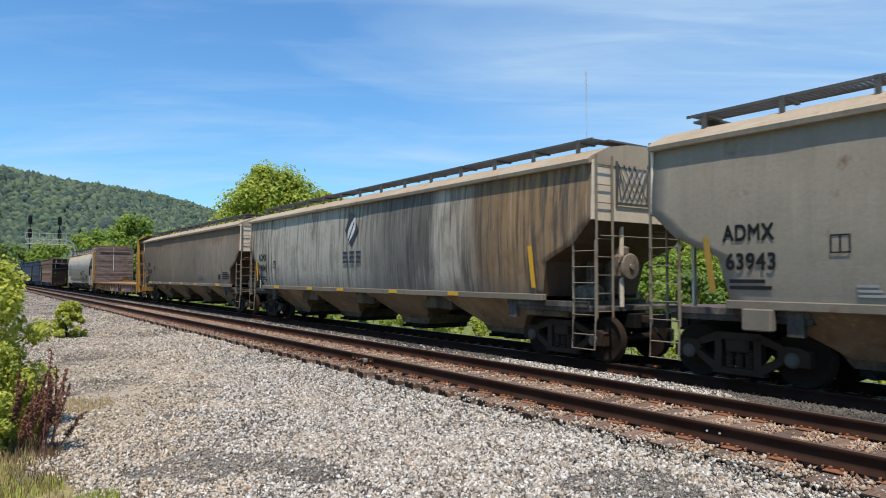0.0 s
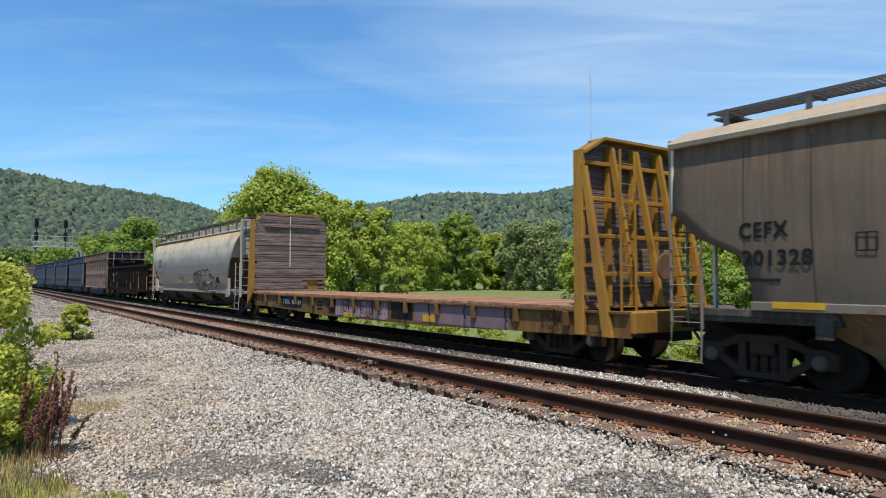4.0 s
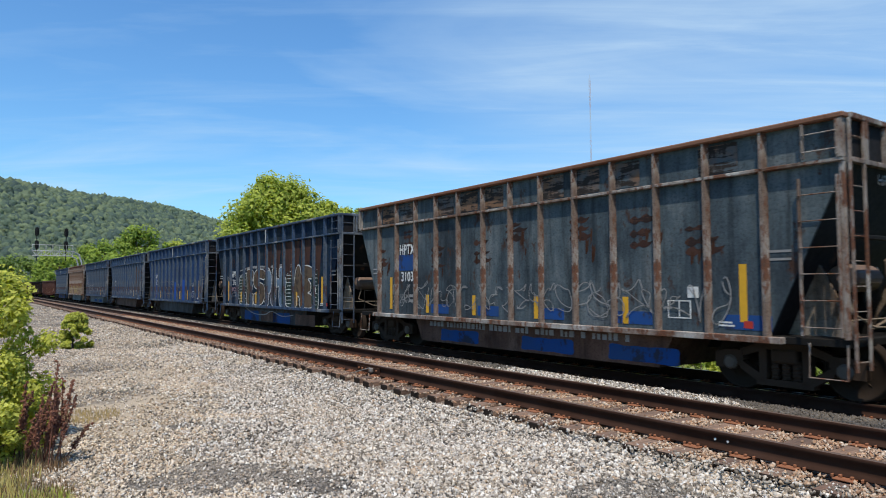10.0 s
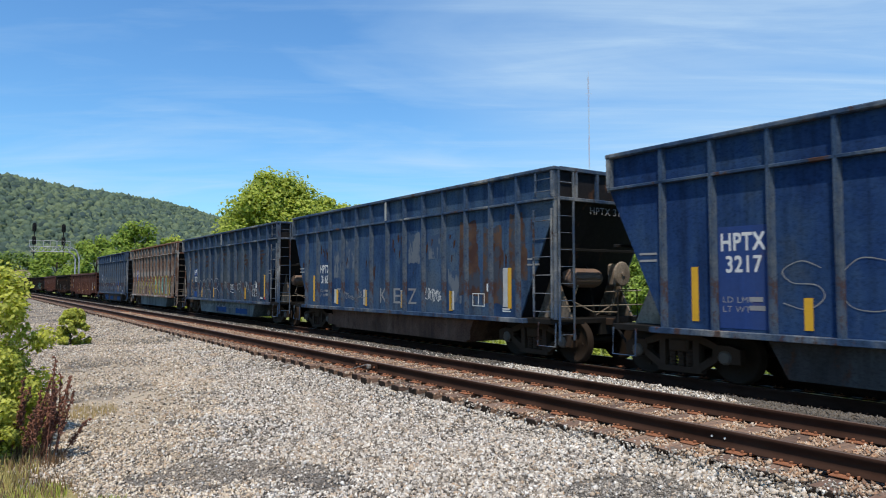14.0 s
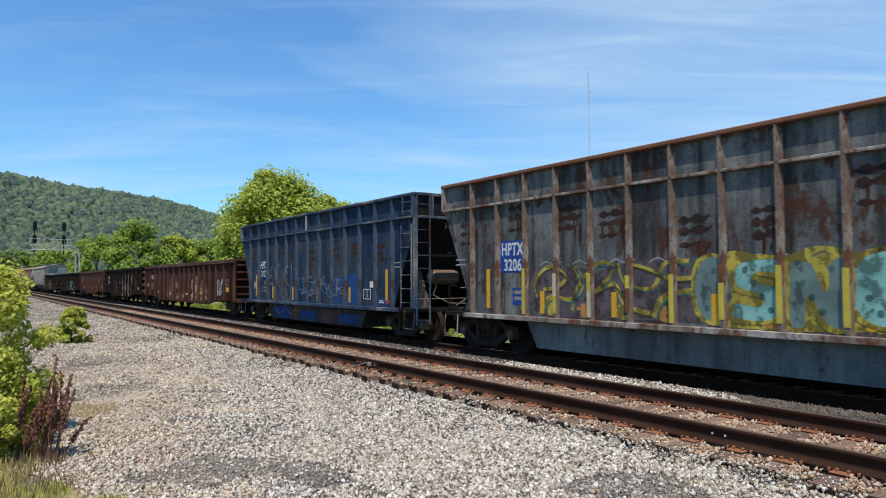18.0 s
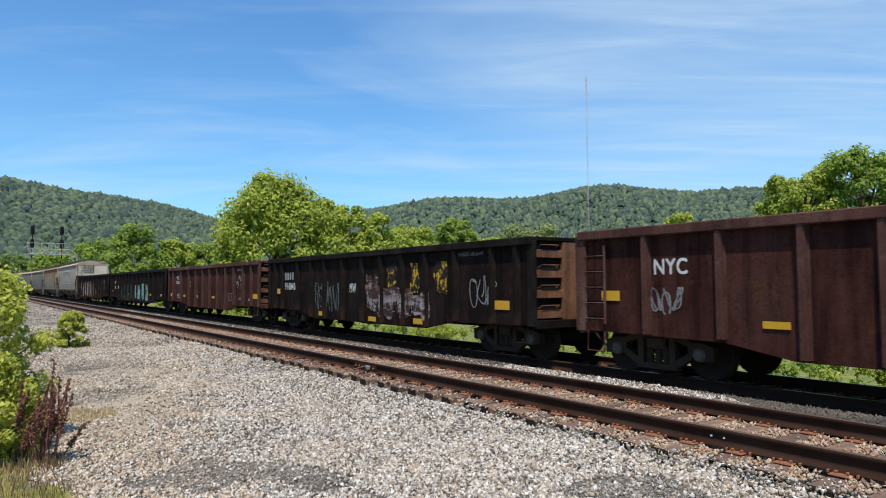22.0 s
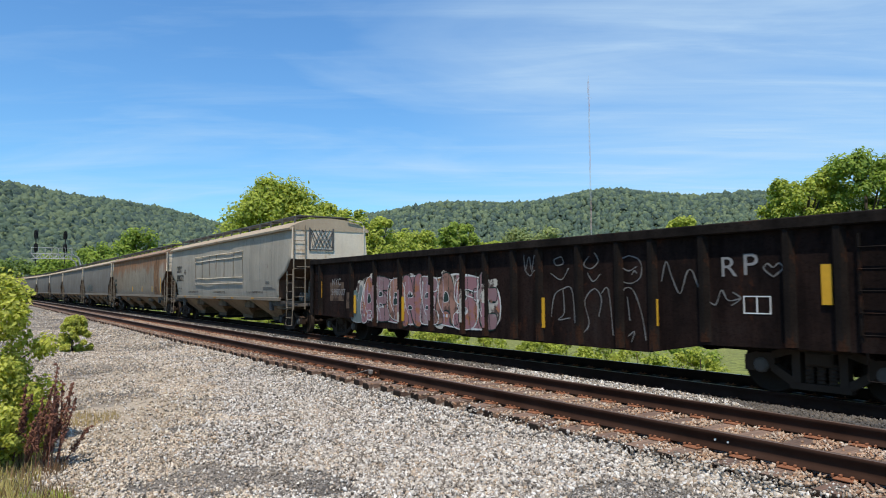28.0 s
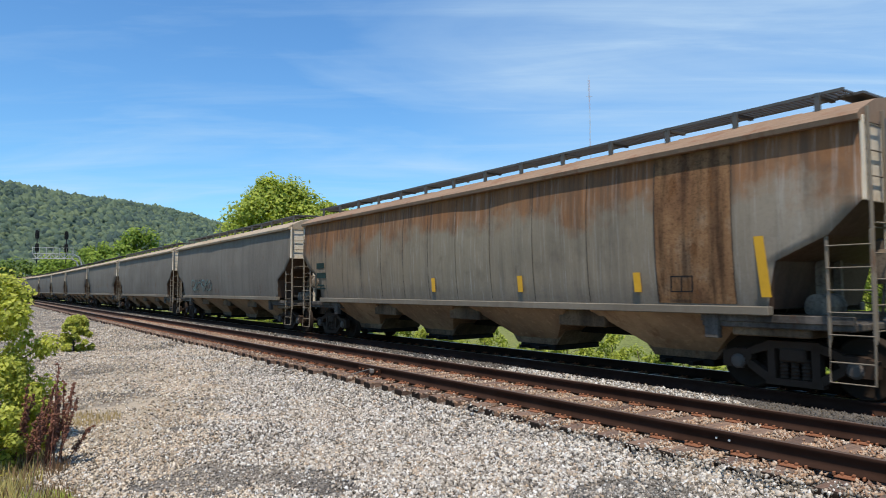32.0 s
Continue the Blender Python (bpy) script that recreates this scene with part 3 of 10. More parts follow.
bump(nt, b, mix(nt, 0.3, vor.outputs["Distance"], noise_at(nt, co, 12, 4)), 0.9, 0.03)
ground = new("ground", fast_mesh("ground", gv, gf))
ground.data.materials.append(m_ground)
tagged(ground, "grey crushed-stone yard with tan fines, green grass beyond the line", "ground", kind="structure")

# ---- rails, ties, plates ----
m_tie, nt, b = material("weathered_tie")
co = coords(nt)
rnd = nd(nt, "ObjectInfo").outputs["Random"]
grain = noise_at(nt, co, 30, 5, 0.7, (1.0, 0.08, 1.0))
blot = noise_at(nt, co, 3, 4, 0.6)
col = mix(nt, rnd, (0.115, 0.070, 0.050), (0.26, 0.165, 0.112))
col = mix(nt, ramp(nt, grain, [(0.4, 0.0), (0.65, 0.6)]), col, (0.035, 0.026, 0.020))
col = mix(nt, ramp(nt, blot, [(0.5, 0.0), (0.75, 0.6)]), col, (0.17, 0.075, 0.04))
nt.links.new(col, b.inputs["Base Color"])
b.inputs["Roughness"].default_value = 0.92
bump(nt, b, grain, 0.6, 0.015)

RAIL = [(-0.076, -0.185), (0.076, -0.185), (0.076, -0.172), (0.016, -0.155), (0.010, -0.12), (0.010, -0.06), (0.034, -0.042), (0.036, -0.008), (0.030, 0.0), (-0.030, 0.0), (-0.036, -0.008), (-0.034, -0.042), (-0.010, -0.06), (-0.010, -0.12), (-0.016, -0.155), (-0.076, -0.172)]


def rail(off, z, top_mat, parent):
    ss = list(np.arange(-26.0, 95.0, 12.1)) + list(np.arange(95.0, 240.0, 4.0))
    vs, fs, n = [], [], len(RAIL)
    for s in ss:
        x, y, h = along(s, off)
        for a, c in RAIL:
            vs.append((x + a * math.sin(h), y + a * math.cos(h), z + c))
    for i in range(len(ss) - 1):
        for k in range(n):
            fs.append((i * n + k, i * n + (k + 1) % n, (i + 1) * n + (k + 1) % n, (i + 1) * n + k))
    me = fast_mesh("rail", vs, fs)
    me.materials.append(M_RAIL)
    me.materials.append(top_mat)
    me.materials.append(M_PLATE if z > -0.1 else M_RAIL)
    for i, p in enumerate(me.polygons):
        if i % n == 8:
            p.material_index = 1
        elif p.normal.z > 0.3 and p.center.z - z < -0.13:
            p.material_index = 2
    return part("rail", me, None, parent)


# tie ends are darker than the tops
m_tie_end = plain("dark_tie_end", (0.026, 0.019, 0.015), 0.9, 0, 0.5, 12, 0.3)
# far-track ties: near-black colour paints in the shade under the train
m_tie2 = plain("shade_dark_tie", (0.022, 0.018, 0.015), 0.9, 0, 0.4, 6, 0.3)


def track(off, z, top_mat, n_single, label):
    t = tagged(new("railway_track"), label, "railway track", kind="structure")
    for side in (-0.7535, 0.7535):
        rail(off + side, z, top_mat, t)
    tie_mesh = [Build().box(-0.115, 0.115, -1.3, 1.3, -0.38, -0.195, 0.012 + 0.004 * k).mesh("tie") for k in range(2)]
    for me in tie_mesh:
        me.materials.append(m_tie if off < 1 else m_tie2)
        me.materials.append(m_tie_end)
        for p in me.polygons:
            p.material_index = 1 if abs(p.normal.y) > 0.7 else 0
    plate = Build().box(-0.09, 0.09, -0.18, 0.18, -0.195, -0.182, 0.004)
    for y in (-0.10, 0.10):
        for x in (-0.05, 0.05):
            plate.box(x - 0.014, x + 0.014, y - 0.016, y + 0.016, -0.182, -0.157, 0.005)
    plate_me = plate.mesh("tie_plate")
    anchor_me = Build().box(-0.14, -0.118, -0.10, 0.10, -0.20, -0.168, 0.005).box(0.118, 0.14, -0.10, 0.10, -0.20, -0.168, 0.005).mesh("rail_anchor")
    rest = Build()
    rng = random.Random(5 + int(off))
    for i in range(300 if off < 1 else 330):
        s = -11.0 + 0.508 * i + rng.uniform(-0.03, 0.03)
        m = on_track(s, off + rng.uniform(-0.06, 0.06), z - rng.uniform(0.0, 0.015)) @ pose(0, 0, 0, 0, 0, rng.uniform(-1.6, 1.6))
        if i < n_single:
            part("tie", tie_mesh[i % 2], None, t, m=m)
        else:
            bx = Build().box(-0.115, 0.115, -1.3, 1.3, -0.38, -0.195)
            rest.add([m @ Vector(p) for p in bx.v], bx.f)
        if i < (95 if off < 1 else 60):
            for side in (-0.7535, 0.7535):
                mm = on_track(s, off + side, z)
                part("tie_plate", plate_me, M_PLATE, t, m=mm)
                if off < 1 and i < 80:
                    part("rail_anchor", anchor_me, M_PLATE, t, m=mm)
    if rest.v:
        tagged(part("tie_row", rest, m_tie if off < 1 else m_tie2, t), kind="stuff")
    return t


near_track = track(0.0, 0.0, M_RAILTOP, 300, "rusty steel rails spiked to weathered wooden ties in stone ballast")
track(SPACING, Z2, M_BRIGHT, 80, "polished rails on shade-darkened ties under the train")
JOINT_S = 1.6
# insulated joint with its bond wires on the near rail
jx = on_track(JOINT_S, -0.7535, 0.0)
part("joint_bar", Build().box(-0.45, 0.45, 0.012, 0.040, -0.155, -0.045, 0.006).box(-0.45, 0.45, -0.040, -0.012, -0.155, -0.045, 0.006), M_RAIL, near_track, "bolted joint bar", m=jx)
bolts = Build()
for k in range(6):
    bolts.lathe([(0.018, 0.040), (0.018, 0.062), (0.010, 0.066)], 1, 8, (-0.36 + 0.144 * k, 0, -0.10))
part("joint_bolt_row", bolts, M_PLATE, near_track, m=jx)
bond = Build().box(-0.27, -0.18, 0.05, 0.13, -0.14, -0.05, 0.02).tube([(-0.2, 0.1, -0.05), (0.1, 0.16, -0.13), (0.3, 0.3, -0.2)], 0.012)
part("bond_box", bond, plain("pale_plastic", (0.17, 0.155, 0.14), 0.6), near_track, "pale grey bond wire box", m=jx)
dots = Build()
for s in (-6.1, -6.25):
    q = on_track(s, -0.7535, 0.0)
    d = Build().lathe([(0.013, 0.011), (0.013, 0.020)], 1, 8, (0, 0, -0.09))
    dots.add([q @ Vector(p) for p in d.v], d.f)
part("rail_hole_plug", dots, M_WHITE, near_track, "two pale bolt heads on the rail web")

# ---- loose stones ----
rs = np.random.RandomState(3)


def stone_field(name, pts, sizes, mat, label):
    n = len(pts)
    octa = np.array([(1, 0, 0), (-1, 0, 0), (0, 1, 0), (0, -1, 0), (0, 0, 1), (0, 0, -1)], float) * 0.8
    tri = np.array([(0, 2, 4), (2, 1, 4), (1, 3, 4), (3, 0, 4), (2, 0, 5), (1, 2, 5), (3, 1, 5), (0, 3, 5)])
    v = octa[None] + rs.uniform(-0.42, 0.42, (n, 6, 3))
    v *= rs.uniform(0.65, 1.3, (n, 1, 3))
    q = rs.normal(size=(n, 4))
    q /= np.linalg.norm(q, axis=1)[:, None]
    a, b_, c, d = q.T
    R = np.stack([1 - 2 * (c * c + d * d), 2 * (b_ * c - a * d), 2 * (b_ * d + a * c), 2 * (b_ * c + a * d), 1 - 2 * (b_ * b_ + d * d), 2 * (c * d - a * b_), 2 * (b_ * d - a * c), 2 * (c * d + a * b_), 1 - 2 * (b_ * b_ + c * c)], 1).reshape(n, 3, 3)
    v = np.einsum("nij,nkj->nki", R, v) * sizes[:, None, None] + pts[:, None, :]
    f = (tri[None] + 6 * np.arange(n)[:, None, None]).reshape(-1, 3)
    ob = part(name, fast_mesh(name, v.reshape(-1, 3), f), mat)
    return tagged(ob, label, "stones", kind="stuff")


def scatter(n, s0, s1, w0, w1, bias=1.0):
    s = s0 + (s1 - s0) * rs.uniform(0, 1, n) ** bias
    w = rs.uniform(w0, w1, n)
    return s, w


def stones_at(s, w, lift=0.0):
    x, y = -s * CA + w * SA, TRACK_D + s * SA + w * CA
    z = np.array([ground_z(a, c) for a, c in zip(s, w)]) + lift
    return np.stack([x, y, z], 1)


TONES = [(0.04, 0.034, 0.029), (0.16, 0.138, 0.115), (0.40, 0.352, 0.295), (0.56, 0.505, 0.43), (0.84, 0.78, 0.69), (0.42, 0.30, 0.195), (0.92, 0.885, 0.82), (0.19, 0.16, 0.132)]
TONES = [(r * 0.87, g * 0.875, c * 0.88) for r, g, c in TONES]
m_ballast = stone_mat("crushed_stone", TONES)
xs, ys = [], []
for y0, y1, per in ((5.4, 8.5, 2100), (8.5, 11, 1400), (11, 15, 850), (15, 22, 430), (22, 34, 150), (34, 64, 18)):
    area = (y1 * y1 - y0 * y0) * 0.71
    n = int(area * per)
    yy = np.sqrt(rs.uniform(y0 * y0, y1 * y1, n))
    xs.append(rs.uniform(-0.71, 0.71, n) * yy)
    ys.append(yy)
xs, ys = np.concatenate(xs), np.concatenate(ys)
s_, w_ = -xs * CA + (ys - TRACK_D) * SA, xs * SA + (ys - TRACK_D) * CA
keep = (w_ < -1.28) & (w_ > -26)
tan_n = np.array([noise.noise(Vector((a * 0.30, c * 0.30, 7.0))) for a, c in zip(xs, ys)])
keep &= ~((tan_n > 0.12) & (w_ < -3.4) & (rs.uniform(0, 1, len(xs)) < 0.3))
pat_n = np.array([noise.noise(Vector((a * 1.3, c * 1.3, 17.0))) for a, c in zip(xs, ys)])
for px, py, rx, ry in PATCHES:
    keep &= ~((((xs - px) / rx) ** 2 + ((ys - py) / ry) ** 2 + 1.8 * pat_n < 0.75) & (rs.uniform(0, 1, len(xs)) < 0.86))
keep &= ~((((xs + 7.2 + 0.44 * (ys - 14.5)) / 1.1) ** 2 + ((ys - 14.5) / 5.0) ** 2 + 1.0 * pat_n < 1) & (rs.uniform(0, 1, len(xs)) < 0.62))
keep &= ~((((xs + 5.0) / 1.5) ** 2 + ((ys - 10.6) / 2.3) ** 2 + 1.2 * pat_n < 0.8) & (rs.uniform(0, 1, len(xs)) < 0.62))
keep &= ~((((xs + 5.2) / 1.9) ** 2 + ((ys - 6.0) / 1.1) ** 2 < 1))
warm_ = (xs / ys < -0.34 + 0.16 * pat_n) & (rs.uniform(0, 1, len(xs)) < 0.55) | (rs.uniform(0, 1, len(xs)) < 0.04)
radius_ = (0.009 + 0.0185 * rs.uniform(0, 1, len(xs)) ** 1.5) * (1.12 + 0.33 * np.clip((w_ + 5.5) / 2, 0, 1)) * (1 + 0.012 * np.maximum(0, ys - 9))
m_warm = stone_mat("tan_crushed_stone", [(0.13, 0.095, 0.065), (0.40, 0.315, 0.22), (0.60, 0.49, 0.36), (0.74, 0.64, 0.50), (0.40, 0.27, 0.165), (0.84, 0.76, 0.64)])
for pick_, mat_, label_ in ((keep & ~warm_, m_ballast, "loose grey and white crushed stones covering the yard"), (keep & warm_, m_warm, "loose tan crushed stones strewn over the yard")):
    stone_field("ballast_stones", stones_at(s_[pick_], w_[pick_], 0.013), radius_[pick_], mat_, label_)
m_rusty = stone_mat("rust_stained_stone", [(0.165, 0.076, 0.042), (0.365, 0.20, 0.108), (0.50, 0.33, 0.21), (0.40, 0.30, 0.22), (0.64, 0.53, 0.415)])
s1, w1 = scatter(56000, -9.5, 34, -1.28, 1.28, 1.6)
on_rail = (np.abs(np.abs(w1) - 0.7535) < 0.11)
tie_gap = np.abs(((s1 + 11.0) / 0.508 + 0.5) % 1.0 - 0.5) * 0.508
k1 = ~on_rail & ((tie_gap > 0.11) | (rs.uniform(0, 1, len(s1)) < 0.04)) & ~((w1 < -0.85) & (s1 > -3) & (rs.uniform(0, 1, len(s1)) < 0.6))
bed_ = stones_at(s1[k1], w1[k1], 0.012)
bed_[:, 2] = np.maximum(bed_[:, 2], -0.222 + 0.03 * rs.uniform(0, 1, len(bed_)))
stone_field("track_stones", bed_, rs.uniform(0.015, 0.034, k1.sum()), m_rusty, "rust-stained stones between the ties")
s2, w2 = scatter(36000, -9.5, 46, 1.22, 3.15, 1.7)
dark_n = np.array([noise.noise(Vector((a * 0.2, 1.0, 2.0))) for a in s2]) * 0.5
k2 = (w2 < 2.62 + dark_n) & ((s2 > -4.1) | (w2 < 2.3 + 0.66 * (s2 + 4.1) + 0.6 * dark_n)) & ~((s2 < -0.5) & (w2 > 2.6 - 0.12 * (-0.5 - s2))) & ~((s2 > 0.6 + 1.5 * dark_n) & (w2 > 1.45 + 0.5 * rs.uniform(0, 1, len(s2)) ** 2) & (rs.uniform(0, 1, len(s2)) < 0.93))
stone_field("ballast_stones", stones_at(s2[k2], w2[k2], 0.008), rs.uniform(0.014, 0.038, k2.sum()), m_ballast, "pale crushed stones lying between the two tracks")
m_crumb = stone_mat("asphalt_crumb", [(0.07, 0.063, 0.056), (0.17, 0.150, 0.130), (0.30, 0.265, 0.225), (0.48, 0.43, 0.37)])
m_tarry = stone_mat("tarry_crumb", [(0.045, 0.042, 0.038), (0.13, 0.12, 0.107), (0.27, 0.245, 0.215), (0.52, 0.475, 0.42)])
for px, py, rx, ry in PATCHES:
    a_, r_ = rs.uniform(0, 2 * np.pi, 5200), np.sqrt(rs.uniform(0, 1, 5200)) * rs.uniform(0.7, 1.35, 5200)
    wob = 1 + 0.30 * np.sin(2 * a_ + px) + 0.25 * np.sin(5 * a_ + py) + 0.15 * np.sin(9 * a_)
    cx, cy = px + rx * r_ * wob * np.cos(a_), py + ry * r_ * wob * np.sin(a_) + 0.16 * r_ * np.cos(a_)
    stone_field("asphalt_crumbs", stones_at(-cx * CA + (cy - TRACK_D) * SA, cx * SA + (cy - TRACK_D) * CA, 0.004), rs.uniform(0.006, 0.020, 5200), m_crumb if px < 0 else m_tarry, "crumbled dark asphalt lying in the gravel")
# stones by the far track, colour darkened to carry the train's shade
m_dark = stone_mat("shade_dark_stone", [(0.02, 0.018, 0.016), (0.035, 0.032, 0.029), (0.06, 0.055, 0.05), (0.10, 0.095, 0.09)])
stone_field("ballast_stones", stones_at(s2[~k2], w2[~k2], 0.006), rs.uniform(0.020, 0.040, (~k2).sum()), m_dark, "dark stones beside the far track")
# stones strewn over the tie ends where the bed is full
s3, w3 = scatter(4200, -9.5, -2.2, -1.46, -1.02)
heap = stones_at(s3, w3)
heap[:, 2] = -0.228 + 0.03 * rs.uniform(0, 1, len(s3)) + 0.05 * np.minimum(0, w3 + 1.3)
full_ = rs.uniform(0, 1, len(s3)) < np.clip(0.06 + 0.06 * (-2.2 - s3), 0, 0.42)
stone_field("track_stones", heap[full_], rs.uniform(0.012, 0.030, full_.sum()), m_ballast, "pale stones strewn over the tie ends")

# ---- hills and woods ----
HILLS = [(-480, 516, 230, 180, 62), (-330, 768, 170, 180, 63), (-700, 624, 300, 312, 77), (-150, 1080, 260, 204, 100), (70, 1056, 150, 180, 74), (160, 1040, 70, 160, 14), (250, 960, 105, 192, 102), (395, 948, 100, 192, 64), (560, 912, 180, 240, 110)]


def hill_z(x, y):
    z = -1.5
    for cx, cy, rx, ry, h in HILLS:
        z += h * math.exp(-((x - cx) / rx) ** 2 - ((y - cy) / ry) ** 2)
    return z + 4 * noise.noise(Vector((x * 0.012, y * 0.012, 1)))


hv, hf = [], []
NX, NY = 90, 46
for i in range(NX):
    for j in range(NY):
        y = 260 + 1350 * (j / (NY - 1)) ** 1.15
        x = -1.0 * y + 2.0 * y * i / (NX - 1)
        edge = min(1.0, j / 3.0)
        hv.append((x, y, -1.6 + (hill_z(x, y) + 1.6) * edge))
for i in range(NX - 1):
    for j in range(NY - 1):
        hf.append((i * NY + j, (i + 1) * NY + j, (i + 1) * NY + j + 1, i * NY + j + 1))
m_floor = plain("forest_floor", (0.035, 0.060, 0.030), 0.95, 0, 0.4, 0.2)
hills = part("hill_terrain", fast_mesh("hill_terrain", hv, hf), m_floor)
tagged(hills, "long wooded hills behind the valley under summer forest", "hill", kind="structure")

m_far, nt, b = material("far_forest_hazed")
rnd = nd(nt, "NewGeometry").outputs["Random Per Island"]
co = coords(nt)
n1, n2 = noise_at(nt, co, 0.9, 4, 0.7), noise_at(nt, co, 0.012, 3)
f_ = calc(nt, "ADD", calc(nt, "MULTIPLY", rnd, 0.62), calc(nt, "MULTIPLY", noise_at(nt, co, 0.10, 4, 0.65), 0.45))
col = ramp(nt, f_, [(0.2, (0.022, 0.042, 0.016)), (0.5, (0.075, 0.112, 0.034)), (0.85, (0.185, 0.225, 0.068))])
col = mix(nt, ramp(nt, n1, [(0.35, 0.3), (0.6, 0.0)]), col, (0.03, 0.055, 0.02))
# summer haze is painted in: leaf colour mixed towards pale blue
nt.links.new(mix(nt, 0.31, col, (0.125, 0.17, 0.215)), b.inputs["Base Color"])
b.inputs["Roughness"].default_value = 0.95
b.inputs["Specular IOR Level"].default_value = 0.1
bump(nt, b, noise_at(nt, co, 0.9, 4, 0.75), 1.0, 1.2)

rc = np.random.RandomState(11)
cv, cn = [], 0
pts = []
while len(pts) < 120000:
    y = 270 + 1000 * rc.uniform() ** 0.8
    x = rc.uniform(-0.74, 0.74) * y
    z = hill_z(x, y)
    if z > 3 and rc.uniform() < min(1, 480 / y + 0.25):
        pts.append((x, y, z))
# a crown well below the skyline of nearer slopes is hidden from the line: leave it out
pts = np.array(sorted(pts, key=lambda q: q[1]))
crest, seen = {}, []
for x, y, z in pts:
    key, up = int(round(x / y * 400)), (z - 1.0) / y
    seen.append(up + 6.5 / y > crest.get(key, -1.0))
    crest[key] = max(crest.get(key, -1.0), up)
pts = pts[np.array(seen)]
n = len(pts)
rad = (0.8 + 2.3 * rc.uniform(0, 1, n) ** 1.7) * (0.8 + 0.0007 * pts[:, 1])
# each crown is one uneven, lumpy dome of foliage
ico = bmesh.new()
bmesh.ops.create_icosphere(ico, subdivisions=1, radius=1.0)
dome = [f_ for f_ in ico.faces if f_.calc_center_median().z > -0.6 and f_.calc_center_median().y < 0.7]
used = sorted({q.index for f_ in dome for q in f_.verts})
back = {q: k for k, q in enumerate(used)}
ico.verts.ensure_lookup_table()
unit_v = np.array([tuple(ico.verts[q].co) for q in used])
unit_f = np.array([[back[q.index] for q in f_.verts] for f_ in dome])
ico.free()
k_ = len(unit_v)
v = unit_v[None] * rc.uniform(0.55, 1.45, (n, k_, 1)) * np.stack([rc.uniform(0.8, 1.2, n), rc.uniform(0.8, 1.2, n), rc.uniform(0.8, 1.35, n)], 1)[:, None, :] * rad[:, None, None]
v = v + pts[:, None, :] + np.array([0, 0, 1.0]) * (rad * 0.8)[:, None, None]
f = (unit_f[None] + k_ * np.arange(n)[:, None, None]).reshape(-1, 3)
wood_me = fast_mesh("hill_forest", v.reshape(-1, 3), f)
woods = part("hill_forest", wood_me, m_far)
tagged(woods, "dense dark green summer forest covering the hills", "forest", kind="stuff")

# ---- trees and bushes ----
M_LEAF = {
    "lime": leafy("lime_leaves", (0.15, 0.20, 0.024), (0.46, 0.51, 0.090), 0.40),
    "hedge": leafy("yellow_green_hedge_leaves", (0.20, 0.225, 0.040), (0.68, 0.68, 0.15), 0.55),
    "green": leafy("green_leaves", (0.095, 0.155, 0.022), (0.30, 0.39, 0.06), 0.35),
    "deep": leafy("deep_green_leaves", (0.060, 0.11, 0.022), (0.20, 0.275, 0.055), 0.3),
    "pale": leafy("pale_leaves", (0.10, 0.14, 0.045), (0.30, 0.35, 0.14), 0.35),
}
M_BARK = plain("bark", (0.09, 0.07, 0.055), 0.95, 0, 0.5, 6, 0.4)


def leaves(centres, radii, per, size, seed, up=0.55, flat=1.0):
    """Small bent leaves scattered in balls round the centres."""
    r = np.random.RandomState(seed)
    c = np.repeat(np.asarray(centres, float), per, 0)
    rr = np.repeat(np.asarray(radii, float), per)
    n = len(c)
    d = r.normal(size=(n, 3))
    d /= np.linalg.norm(d, axis=1)[:, None]
    p = c + d * (rr * r.uniform(0.25, 1.0, n) ** 0.6)[:, None] * np.array([1, 1, flat])
    nrm = d * 0.7 + r.normal(size=(n, 3)) * 0.40 + np.array([0, -0.35, up])
    nrm /= np.linalg.norm(nrm, axis=1)[:, None]
    t = np.cross(nrm, r.normal(size=(n, 3)))
    t /= np.linalg.norm(t, axis=1)[:, None]
    q = np.cross(nrm, t)
    s = (size * r.uniform(0.6, 1.3, n))[:, None]
    v = np.stack([p - t * s, p - q * s * 0.55 + nrm * s * 0.18, p + t * s, p + q * s * 0.55 + nrm * s * 0.18], 1).reshape(-1, 3)
    i = 4 * np.arange(n)[:, None]
    f = np.concatenate([i + np.array([[0, 1, 2]]), i + np.array([[0, 2, 3]])], 0)
    return fast_mesh("crown", v, f)


